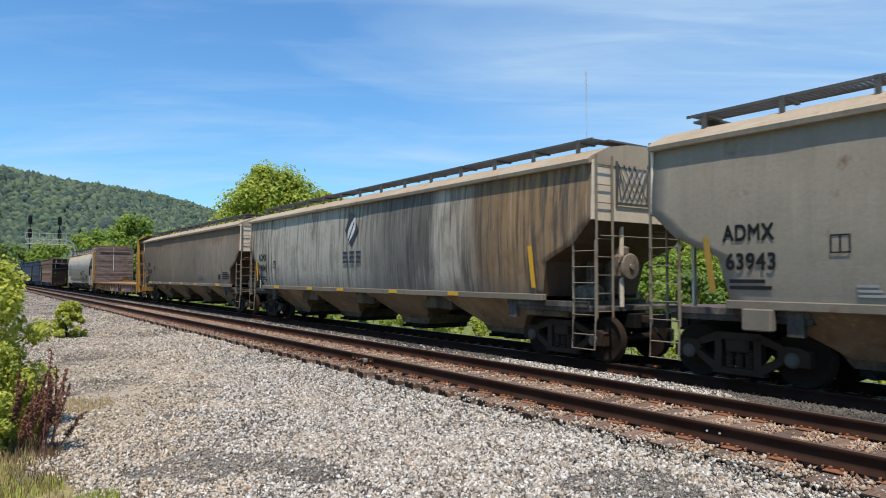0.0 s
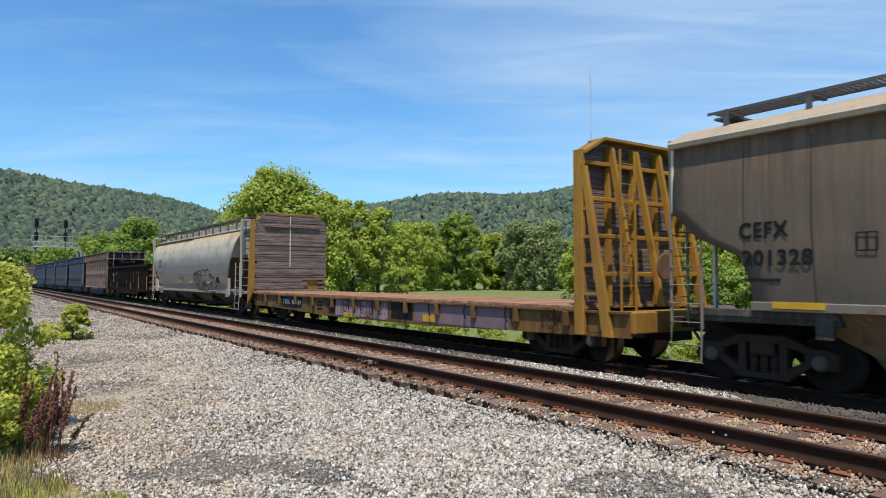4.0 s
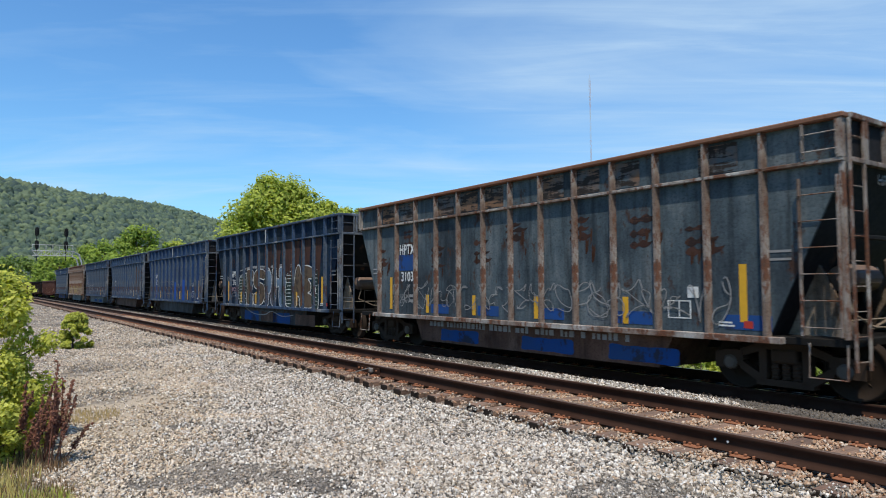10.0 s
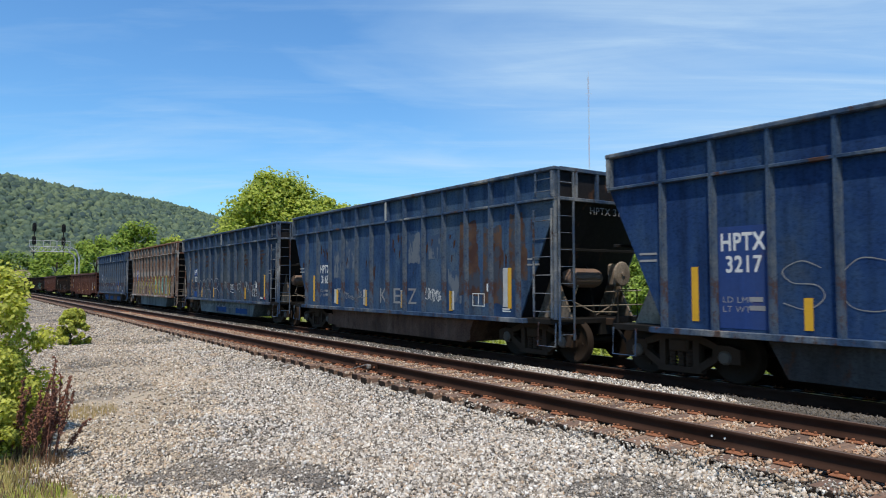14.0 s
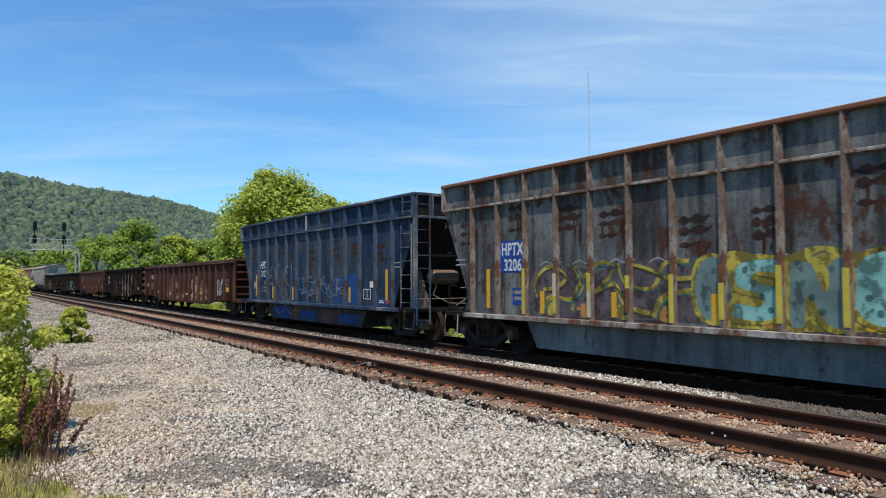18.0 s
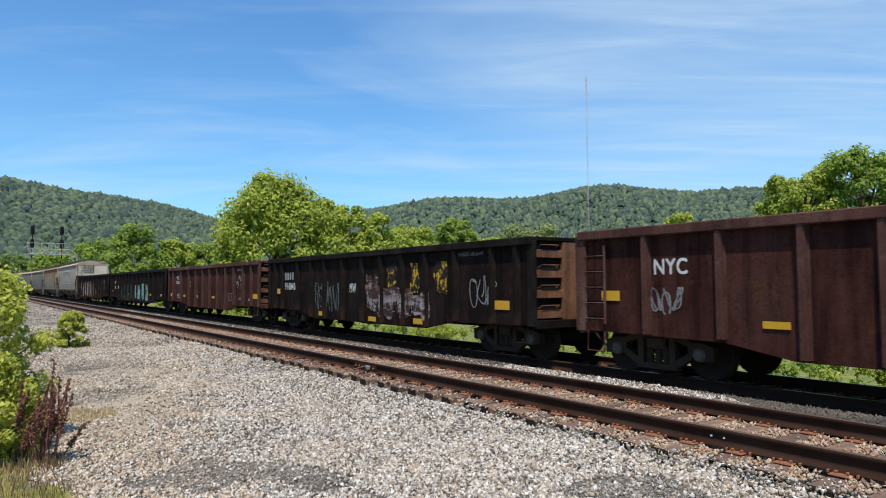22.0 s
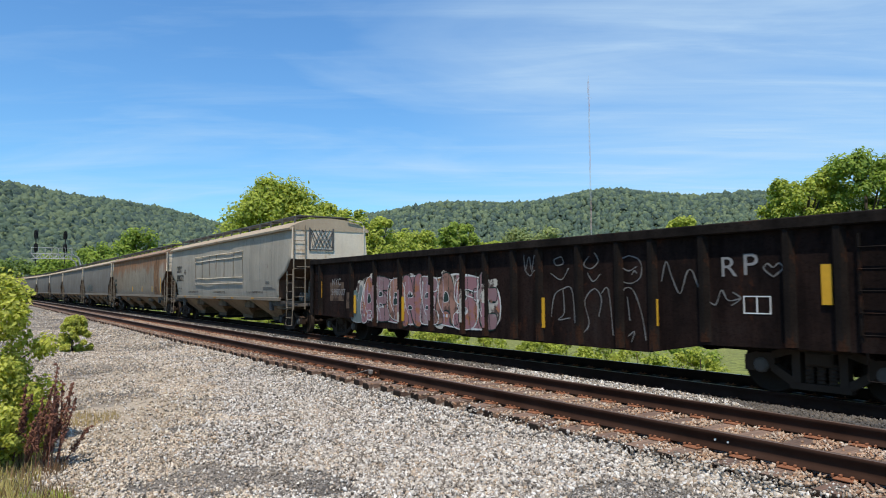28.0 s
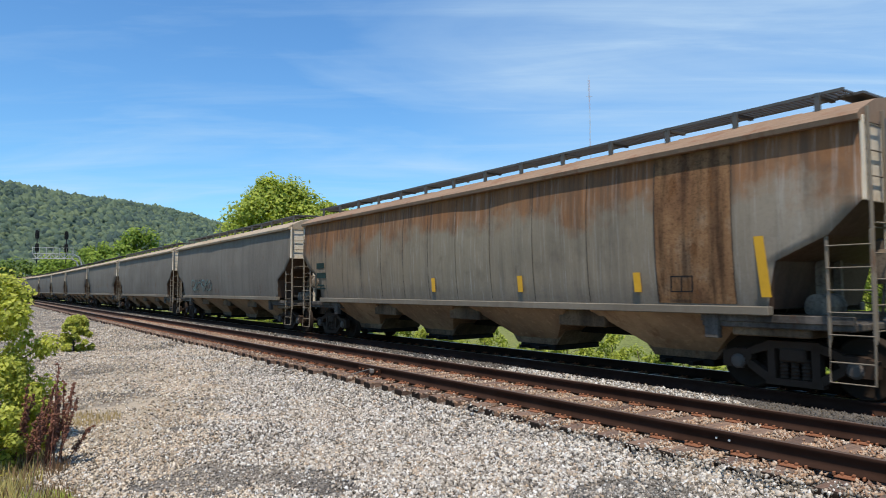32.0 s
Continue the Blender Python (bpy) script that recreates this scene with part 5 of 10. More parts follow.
def ribbon(car, pts, width, y, mat, label="", taper=0.0):
    """One flat painted line along points (x, z)."""
    n = len(pts)
    vs, fs = [], []
    for i, (px, pz) in enumerate(pts):
        qx, qz = pts[min(i + 1, n - 1)]
        ox, oz = pts[max(i - 1, 0)]
        dx, dz = qx - ox, qz - oz
        ln = math.hypot(dx, dz) or 1.0
        w = width * (0.75 + 0.4 * math.sin(i * 0.4 + taper) ** 2) / 2
        vs += [(px - dz / ln * w, y, pz + dx / ln * w), (px + dz / ln * w, y, pz - dx / ln * w)]
        if i:
            fs.append((2 * i - 2, 2 * i - 1, 2 * i + 1, 2 * i))
    return part("graffiti", fast_mesh("graffiti", vs, fs), mat, car, label)


def scrawl(car, x0, x1, z0, z1, y, mat, seed, strokes=8, width=0.035, label="looping spray-paint line", loops=2.0):
    """Free looping spray-paint lines on the near side, one part a stroke."""
    r = random.Random(seed)
    for k in range(strokes):
        u = (k + 0.5) / strokes
        cx, cz = x0 + (x1 - x0) * u, (z0 + z1) / 2
        ax, az = abs(x1 - x0) / strokes * r.uniform(0.4, 0.8), (z1 - z0) / 2 * r.uniform(0.6, 1.0)
        p1, p2, f1, f2 = r.uniform(0, 6.3), r.uniform(0, 6.3), r.choice([1, 2, 1.5]), r.choice([1, 2, 3])
        n = 30
        span = r.uniform(0.6, 1.0) * loops * math.pi
        pts = []
        for i in range(n):
            t = span * i / (n - 1)
            pts.append((cx + ax * (math.sin(f1 * t + p1) * 0.8 + 0.3 * math.sin(3.3 * t + p2)), max(z0, min(z1, cz + az * (math.cos(f2 * t * 0.7 + p2) * 0.8 + 0.2 * math.sin(4.1 * t + p1))))))
        ribbon(car, pts, width, y + 0.0006 * k, mat, label, k)


def blob_ring(cx, cz, rx, rz, y, r, wave=1.0, n=26):
    p1, p2 = r.uniform(0, 6), r.uniform(0, 6)
    ring = []
    for i in range(n):
        a = 2 * math.pi * i / n
        q = 1 + wave * (0.18 * math.sin(3 * a + p1) + 0.12 * math.sin(5 * a + p2))
        sq = 1 / max(abs(math.cos(a)), abs(math.sin(a))) ** 0.6
        ring.append((cx + rx * q * sq * math.cos(a) * 0.85, y, cz + max(-rz, min(rz, rz * q * sq * math.sin(a) * 0.85))))
    return ring


def blobs(car, x0, x1, z0, z1, y, mat, seed, count=6, label="patch of spray paint"):
    """Filled patches with wavy outlines, one part each."""
    r = random.Random(seed)
    for k in range(count):
        cx = x0 + (x1 - x0) * (k + 0.5) / count
        cz = (z0 + z1) / 2 + r.uniform(-0.12, 0.12) * (z1 - z0)
        rx, rz = abs(x1 - x0) / count * r.uniform(0.42, 0.62), (z1 - z0) / 2 * r.uniform(0.65, 1.0)
        part("graffiti", Build().add(blob_ring(cx, cz, rx, rz, y + 0.0008 * k, r), [tuple(range(26))]), mat, car, label)


def smooth(knots, closed=False, n=5):
    """Points of a smooth line through knots."""
    k = len(knots)
    pts = []
    for i in range(k if closed else k - 1):
        a, b_, c, d = (Vector(knots[(i + q) % k] if closed else knots[max(0, min(k - 1, i + q))]) for q in (-1, 0, 1, 2))
        for q in range(n):
            t = q / n
            pts.append(tuple(0.5 * (2 * b_ + (c - a) * t + (2 * a - 5 * b_ + 4 * c - d) * t * t + (3 * b_ - a - 3 * c + d) * t ** 3)))
    if not closed:
        pts.append(tuple(knots[-1]))
    return pts


def stroke(car, knots, box, width, y, mat, label="spray-paint line"):
    """A sprayed line through knots of a unit box (u towards the front, v up), box = (x0, x1, z0, z1)."""
    x0, x1, z0, z1 = box
    return ribbon(car, smooth([(x0 + (x1 - x0) * u, z0 + (z1 - z0) * v) for u, v in knots]), width, y, mat, label)


def shape(car, knots, box, y, mat, edge=None, width=0.04, label="filled spray-paint shape"):
    """A filled shape with a smooth outline, and its edge line where one is given."""
    x0, x1, z0, z1 = box
    pts = smooth([(x0 + (x1 - x0) * u, z0 + (z1 - z0) * v) for u, v in knots], True, 4)
    part("graffiti", Build().add([(a, y, c) for a, c in pts], [tuple(range(len(pts)))]), mat, car, label)
    if edge:
        ribbon(car, pts + pts[:2], width, y + 0.0015, edge, "spray-paint outline")


RAGGED = [(0.0, 0.02), (0.0, 0.5), (0.01, 0.97), (0.12, 1.0), (0.25, 0.93), (0.4, 0.98), (0.55, 0.94), (0.75, 1.0), (0.98, 0.97), (1.0, 0.5), (0.99, 0.03), (0.8, 0.0), (0.62, 0.05), (0.45, 0.01), (0.2, 0.04)]
BLOCK_S = [(0.95, 0.98), (0.30, 1.0), (0.05, 0.80), (0.10, 0.52), (0.55, 0.40), (0.50, 0.28), (0.05, 0.30), (0.03, 0.02), (0.70, 0.0), (0.98, 0.20), (0.92, 0.55), (0.48, 0.66), (0.55, 0.76), (0.97, 0.72)]
BLOCK_E = [(0.05, 0.98), (0.50, 1.03), (0.95, 0.95), (0.92, 0.72), (0.55, 0.70), (0.80, 0.58), (0.78, 0.40), (0.50, 0.36), (0.95, 0.28), (0.97, 0.03), (0.45, -0.02), (0.03, 0.05), (0.10, 0.50)]
BLOCK_N = [(0.05, 0.0), (0.02, 0.6), (0.10, 1.0), (0.45, 0.98), (0.62, 0.55), (0.65, 0.98), (0.97, 1.02), (0.98, 0.4), (0.92, 0.0), (0.60, 0.03), (0.36, 0.45), (0.34, 0.02)]
BLOCK_T = [(0.0, 0.72), (0.25, 0.74), (0.28, 1.0), (0.60, 1.02), (0.62, 0.76), (0.98, 0.74), (0.96, 0.50), (0.62, 0.50), (0.60, 0.28), (0.96, 0.26), (0.92, 0.0), (0.45, -0.02), (0.26, 0.14), (0.25, 0.50), (0.02, 0.50)]
BLOCK_O = [(0.5, 1.02), (0.12, 0.88), (0.0, 0.5), (0.12, 0.12), (0.5, -0.02), (0.88, 0.12), (1.0, 0.5), (0.88, 0.88)]
BLOCK_A = [(0.0, 0.0), (0.10, 0.55), (0.32, 1.0), (0.68, 1.02), (0.90, 0.55), (1.0, 0.02), (0.68, 0.0), (0.62, 0.24), (0.38, 0.24), (0.32, 0.0)]


# stroke skeletons of made-up angular shapes in a unit box: every stroke is a list of (x, z)
SHAPES = [
    [[(0.1, 0.0), (0.16, 0.5), (0.1, 1.0)], [(0.1, 0.95), (0.7, 0.9), (0.85, 0.66), (0.2, 0.5), (0.9, 0.02)]],
    [[(0.15, 0.0), (0.1, 0.6), (0.2, 1.0)], [(0.2, 0.95), (0.8, 0.88)], [(0.15, 0.5), (0.65, 0.52)], [(0.12, 0.06), (0.85, 0.1)]],
    [[(0.85, 0.9), (0.4, 1.0), (0.1, 0.6), (0.12, 0.25), (0.45, 0.0), (0.88, 0.15), (0.9, 0.5)]],
    [[(0.1, 1.0), (0.12, 0.3), (0.4, 0.0), (0.75, 0.1), (0.88, 0.5), (0.85, 1.0)]],
    [[(0.1, 0.0), (0.15, 1.0)], [(0.12, 0.98), (0.5, 0.4), (0.88, 0.0)], [(0.88, 0.0), (0.9, 1.0)]],
    [[(0.9, 0.95), (0.4, 0.95), (0.12, 0.75), (0.8, 0.4), (0.75, 0.08), (0.1, 0.05)]],
    [[(0.1, 0.02), (0.45, 1.0), (0.9, 0.0)], [(0.3, 0.36), (0.72, 0.36)]],
]


def piece(car, x0, x1, z0, z1, y, fills, edge, seed, count=7, glow=None, tip=None, bold=0.30, rim=0.10, label="large spray-paint lettering shapes"):
    """A painted row of heavy interlocking shapes: edge behind, fill, thin highlight."""
    r = random.Random(seed)
    w = abs(x1 - x0) / count
    h = z1 - z0
    if glow:
        for k in range(count):
            part("graffiti", Build().add(blob_ring(x0 - (k + 0.5) * w, (z0 + z1) / 2, w * 0.62, h * 0.53, y, r, 0.7), [tuple(range(26))]), glow, car)
    for k in range(count):
        shape = r.choice(SHAPES)
        left = x0 - k * w + 0.06 * w
        lean = r.uniform(-0.12, 0.12)
        drop, tall = r.uniform(-0.05, 0.08) * h, r.uniform(0.88, 1.05)
        fill = r.choice(fills)
        for j, st in enumerate(shape):
            fine = []
            for (ax, az), (bx, bz) in zip(st, st[1:]):
                for i in range(4):
                    u = i / 4
                    fine.append((ax + (bx - ax) * u, az + (bz - az) * u))
            fine.append(st[-1])
            for _ in range(2):
                fine = [fine[0]] + [tuple((fine[i - 1][c] + 2 * fine[i][c] + fine[i + 1][c]) / 4 for c in (0, 1)) for i in range(1, len(fine) - 1)] + [fine[-1]]
            pts = [(left - w * 1.12 * (px + lean * pz), z0 + drop + h * tall * pz * 0.86 + h * 0.07) for px, pz in fine]
            yy = y + 0.0012 + 0.0009 * k + 0.0003 * j
            ribbon(car, pts, w * bold + rim, yy, edge)
            ribbon(car, pts, w * bold, yy + 0.0075, fill if r.random() < 0.7 else r.choice(fills), label)
            if tip:
                ribbon(car, [(px + w * bold * 0.30, pz + 0.02) for px, pz in pts[:len(pts) * 2 // 3]], 0.022, yy + 0.0085, tip)


def rib_paint(car, x0, x1, z0, z1, mats, seed, y=1.603):
    """The same paint where it crosses the ribs."""
    r = random.Random(seed)
    for x in car["ribs"]:
        if x1 < x < x0:
            a = z0 + r.uniform(0, 0.15) * (z1 - z0)
            b = z1 - r.uniform(0, 0.25) * (z1 - z0)
            c = a + (b - a) * r.uniform(0.3, 0.7)
            for lo, hi in ((a, c), (c, b)):
                part("graffiti", Build().box(x - 0.045, x + 0.045, y - 0.002, y + 0.002, lo, hi), r.choice(mats), car)


def side_panel(car, x0, x1, z0, z1, mat, prof, name="side_patch", label="", lift=0.006):
    """A painted or rusted area that follows the curved side of a hopper."""
    n = 8
    vs = []
    for i in range(n + 1):
        z = z0 + (z1 - z0) * i / n
        vs += [(x0, prof_y(prof, z) + lift, z), (x1, prof_y(prof, z) + lift, z)]
    fs = [(2 * i, 2 * i + 1, 2 * i + 3, 2 * i + 2) for i in range(n)]
    return part(name, fast_mesh(name, vs, fs), mat, car, label)


plain_rust = plain("rust", (0.16, 0.085, 0.05), 0.85, 0, 0.5, 9, 0.3)


# ---- covered hopper ----
PROF_STD = [(1.50, 1.42), (1.545, 1.75), (1.585, 2.3), (1.60, 2.9), (1.59, 3.4), (1.56, 3.85), (1.53, 4.25)]
PROF_BARREL = [(1.36, 1.14), (1.47, 1.55), (1.57, 2.1), (1.62, 2.65), (1.60, 3.15), (1.54, 3.60), (1.43, 3.95), (1.29, 4.16), (1.15, 4.25)]


def prof_y(prof, z):
    for (ya, za), (yb, zb) in zip(prof, prof[1:]):
        if za <= z <= zb:
            return ya + (yb - ya) * (z - za) / (zb - za)
    return prof[0][0] if z < prof[0][1] else prof[-1][0]


def covered_hopper(r_end, l_end, label, m_body, m_sill, m_chute, m_end, m_roof, bays=4, barrel=False, near=True, seed=0, z_cut=3.05, m_lad=None):
    """A covered grain hopper; returns the car, its length and its side profile."""
    L = (l_end - r_end) / LONG
    car = empty("covered_hopper_car", label, "hopper car", "freight cars of the train")
    car["middle"], car["barrel"] = (r_end + l_end) / 2, barrel
    prof = PROF_BARREL if barrel else PROF_STD
    if barrel:
        z_cut = 4.25
    m_lad = m_lad or (m_end if barrel else P_LADDER)
    hx = L / 2 - (0.42 if barrel else -0.02)
    z0 = prof[0][1]
    knees = [(z0, 1.52), (1.9, 1.45), (2.35, 1.12), (2.8, 0.88), (3.55, 0.54), (4.0, 0.20), (4.25, 0.0)] if barrel else [(z0, 1.36), (1.75, 1.30), (2.20, 1.20), (2.57, 0.45), (z_cut, 0.0)]
    rear = [(z0, 1.72), (1.9, 1.60), (2.2, 1.28), (2.6, 0.74), (3.2, 0.26), (3.75, 0.05), (4.1, 0.0), (4.25, 0.04)] if barrel else knees
    def x_end(z, sg):
        if z >= z_cut:
            return hx + (0.17 if barrel and sg > 0 else 0.0)
        kn = rear if sg > 0 else knees
        for (za, ca), (zb, cb) in zip(kn, kn[1:]):
            if za <= z <= zb:
                return hx + (0.17 if barrel and sg > 0 else 0.0) - ca - (cb - ca) * (z - za) / (zb - za)
        return hx - knees[0][1]
    stations = 56 if near else 10
    rows = []
    fine = []
    for (ya, za), (yb, zb) in zip(prof, prof[1:]):
        for k in range(2):
            fine.append((ya + (yb - ya) * k / 2, za + (zb - za) * k / 2))
    fine.append(prof[-1])
    for zk, _ in knees + (rear if barrel else []):
        if not any(abs(z - zk) < 0.02 for y, z in fine):
            fine.append((prof_y(prof, zk), zk))
    fine.sort(key=lambda p: p[1])
    body = Build()
    r = random.Random(seed)
    dents = [(r.uniform(-hx + 2, hx - 2), r.uniform(2.0, 3.9), r.uniform(0.35, 1.0), r.uniform(-0.035, 0.008) * (0.3 if barrel else 1.0)) for _ in range(16)]
    n, k = len(fine), stations + 1
    for sg in (1, -1):
        vs = []
        for y, z in fine:
            e0, e1 = x_end(z, -1), x_end(z, 1)
            for i in range(k):
                x = -e0 + (e0 + e1) * i / stations
                d = sum(a * math.exp(-((x - cx) / w) ** 2 - ((z - cz) / (w * 0.6)) ** 2) for cx, cz, w, a in dents) if near else 0.0
                vs.append((x, sg * (y + d), z))
        fs = [(j * k + i, j * k + i + 1, (j + 1) * k + i + 1, (j + 1) * k + i) for j in range(n - 1) for i in range(stations)]
        body.add(vs, fs)
    o = n * k
    for i in (0, stations):
        for j in range(n - 1):
            body.f.append((j * k + i, (j + 1) * k + i, o + (j + 1) * k + i, o + j * k + i))
    body.f.append(tuple([0, stations, o + stations, o]))
    bm_ = body.mesh("body", True)
    bm_.materials.append(m_body)
    bm_.materials.append(m_end)
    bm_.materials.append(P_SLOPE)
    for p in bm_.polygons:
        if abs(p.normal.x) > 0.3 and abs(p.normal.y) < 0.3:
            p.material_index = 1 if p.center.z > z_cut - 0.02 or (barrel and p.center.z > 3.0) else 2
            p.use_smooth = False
    part("body", bm_, None, car)
    # roof with its lip, hatches, walkways
    ze = prof[-1][1]
    if barrel:
        roof = [(-1.18, ze - 0.04), (-1.18, ze + 0.06), (-0.70, ze + 0.42), (0, ze + 0.50), (0.70, ze + 0.42), (1.18, ze + 0.06), (1.18, ze - 0.04)]
    else:
        roof = [(-1.66, ze - 0.02), (-1.68, ze + 0.06), (-1.60, ze + 0.13), (-1.10, ze + 0.37), (-0.55, ze + 0.48), (0, ze + 0.51), (0.55, ze + 0.48), (1.10, ze + 0.37), (1.60, ze + 0.13), (1.68, ze + 0.06), (1.66, ze - 0.02)]
    part("roof", Build().prism(roof, 0, -hx - 0.02, hx + 0.02), m_roof, car)
    for h in range(6 if near else 3):
        hw = (hx - 1.2) / (6 if near else 3)
        x = -hx + 1.2 + (2 * h + 1) * hw
        part("hatch_cover", Build().box(x - hw * 0.9, x + hw * 0.9, -0.32, 0.32, ze + 0.47, ze + 0.60, 0.03), m_roof, car)
    for sg in (1, -1):
        wk = Build()
        z = 4.85
        y0, y1 = sorted((sg * 0.60, sg * 1.12))
        wk.box(-L / 2 + 0.35, L / 2 - 0.35, y0, y0 + 0.03, z, z + 0.05).box(-L / 2 + 0.35, L / 2 - 0.35, y1 - 0.03, y1, z, z + 0.05)
        if sg > 0 and near:
            nb = int(L / 0.085)
            for i in range(nb):
                x = -L / 2 + 0.38 + i * (L - 0.76) / nb
                wk.box(x, x + 0.03, y0 + 0.03, y1 - 0.03, z + 0.008, z + 0.042)
        else:
            wk.box(-L / 2 + 0.35, L / 2 - 0.35, y0 + 0.03, y1 - 0.03, z + 0.02, z + 0.03)
        part("walkway", wk, M_GALV, car, "grey open-grid running board")
        posts = 14 if near else 8
        pm = Build().box(-0.035, 0.035, -0.03, 0.03, ze + 0.02, 4.89).box(-0.03, 0.03, -0.5 if sg > 0 else -0.03, 0.03 if sg > 0 else 0.5, 4.81, 4.85).mesh("walkway_post")
        for i in range(posts):
            x = -L / 2 + 0.7 + i * (L - 1.4) / (posts - 1)
            part("walkway_post", pm, M_GALV, car, m=pose(x, sg * 1.14, 0))
    for sg in (-1, 1):
        part("end_walkway", Build().box(sg * (L / 2 - 0.42) - 0.18, sg * (L / 2 - 0.42) + 0.18, -0.75, 0.75, 4.84, 4.88), M_GALV, car)
        xo = sg * (L / 2 - (0.22 if barrel else -0.10))
        for yy in (-1.42,) if not barrel else (-1.42, 1.42):
            part("grab_iron", Build().tube([(xo, yy, 3.1 if not barrel else 2.0), (xo, yy, 4.50), (xo, yy * 0.94, 4.66), (xo, yy * 0.5, 4.74)], 0.022, 6), m_end, car, "bent pipe grab iron")
    # sills, end platforms, chutes
    ys = prof[0][0]
    sill_top = 1.49 if not barrel else 1.24
    for sg in (1, -1):
        y0, y1 = sorted((sg * (ys - 0.06), sg * (ys + (0.04 if barrel else 0.09))))
        part("side_sill", Build().box(-L / 2 + (0.25 if barrel else 1.30), L / 2 - (0.25 if barrel else 1.30), y0, y1, sill_top - 0.17, sill_top - 0.02, 0.015), m_sill, car)
    part("centre_sill", Build().box(-L / 2 + 0.05, L / 2 - 0.05, -0.22, 0.22, 0.72, 1.05, 0.02), M_STEEL, car)
    for sg in (-1, 1):
        x0, x1 = sorted((sg * (L / 2 - 0.20), sg * (L / 2 - 2.5)))
        part("end_platform", Build().box(x0, x1, -1.42, 1.42, 1.10, 1.22, 0.02).box(x0, x1, 1.38, 1.46, 1.20, 1.33, 0.01).box(sg * (L / 2 - 2.3) - 0.12, sg * (L / 2 - 2.3) + 0.12, 1.36, 1.48, 0.90, 1.33, 0.01), m_sill if barrel else P_PLATF, car)
        part("shear_plate", Build().prism([(sg * (L / 2 - 2.5), 1.22), (sg * (L / 2 - 1.9), 1.22), (sg * (L / 2 - 1.5), 2.0), (sg * (L / 2 - 2.2), 2.0)], 1, -0.04, 0.04).box(sg * (L / 2 - 1.15) - 0.05, sg * (L / 2 - 1.15) + 0.05, -0.35, -0.25, 1.2, 3.0).box(sg * (L / 2 - 1.15) - 0.05, sg * (L / 2 - 1.15) + 0.05, 0.25, 0.35, 1.2, 3.0), P_GEAR, car)
    span = 3.85 * L / 18.3 if bays == 4 else 4.3
    zt = sill_top - 0.17
    for c in range(bays):
        cx = (c - (bays - 1) / 2) * span
        tl, bl = span * (0.485 if barrel else 0.415), 0.46
        yt, yb = ys - 0.04, 0.80 if barrel else 0.60
        vs = [(cx - tl, -yt, zt), (cx + tl, -yt, zt), (cx + tl, yt, zt), (cx - tl, yt, zt), (cx - bl, -yb, 0.42), (cx + bl, -yb, 0.42), (cx + bl, yb, 0.42), (cx - bl, yb, 0.42)]
        b = Build().add(vs, [(0, 1, 2, 3), (4, 7, 6, 5), (0, 4, 5, 1), (1, 5, 6, 2), (2, 6, 7, 3), (3, 7, 4, 0)])
        ch = part("hopper_chute", b, m_chute, car, "dusty tan sloping discharge chute")
        part("outlet_gate", Build().box(cx - 0.56, cx + 0.56, -0.72, 0.72, 0.28, 0.42, 0.02).box(cx - 0.35, cx - 0.25, 0.72, 1.0, 0.30, 0.38).box(cx + 0.25, cx + 0.35, 0.72, 0.95, 0.30, 0.38), M_STEEL, ch)
        # throat and ridge dark brown: soot, plus the shade between chutes painted in
        if not barrel:
            part("outlet_box", Build().prism([(cx - 0.62, 0.42), (cx - 0.92, 0.80), (cx + 0.92, 0.80), (cx + 0.62, 0.42)], 1, -0.70, 0.74), P_CHUTE, ch, "sooty, shade-dark outlet throat")
            part("ridge_sheet", Build().box(cx - span / 2 - 0.16 * span, cx - span / 2 + 0.16 * span, -1.2, 1.34, zt - 0.36, zt - 0.002, 0.02), P_CHUTE, car, "sooty, shade-dark ridge between the chutes")
    # ladders, grab irons, steps, brake gear
    for sg in (-1, 1):
        xe = sg * (L / 2 - (0.22 if barrel else -0.10))
        if barrel and sg > 0:
            ladder(car, xe, -1.20, 1.0, 4.42, 0.46, m_lad, "y", 9)
            part("handrail", Build().tube([(xe - 0.62, 1.50, 1.15), (xe - 0.62, 1.50, 2.60), (xe - 0.62, 0.70, 2.62)], 0.018, 6).tube([(xe - 0.62, 1.50, 1.75), (xe, 1.50, 1.75)], 0.014, 6), m_lad, car)
            part("step", Build().tube([(xe, 1.54, 1.0), (xe, 1.56, 0.40), (xe - 0.42, 1.56, 0.40), (xe - 0.42, 1.56, 0.72), (xe - 0.68, 1.54, 1.05)], 0.02, 6).tube([(xe, 1.56, 0.72), (xe - 0.42, 1.56, 0.72)], 0.016, 6), m_lad, car)
            continue
        ladder(car, xe, 1.30, 1.0, 4.42, 0.46, m_lad, "y", 9)
        if near:
            xl = xe - sg * 0.29
            ladder(car, xl, 1.55, 0.95, 2.62, 0.56, m_lad, "x", 5)
            g = Build().tube([(xl + 0.28, 1.56, 0.98), (xl + 0.28, 1.59, 0.36), (xl - 0.28, 1.59, 0.36), (xl - 0.28, 1.56, 0.98)], 0.016, 6).tube([(xl + 0.28, 1.57, 0.66), (xl - 0.28, 1.57, 0.66)], 0.014, 6)
            part("step", g, m_lad, car)
            part("handrail", Build().tube([(xe, -1.4, 2.72), (xe, 1.4, 2.72)], 0.014, 6), m_lad, car)
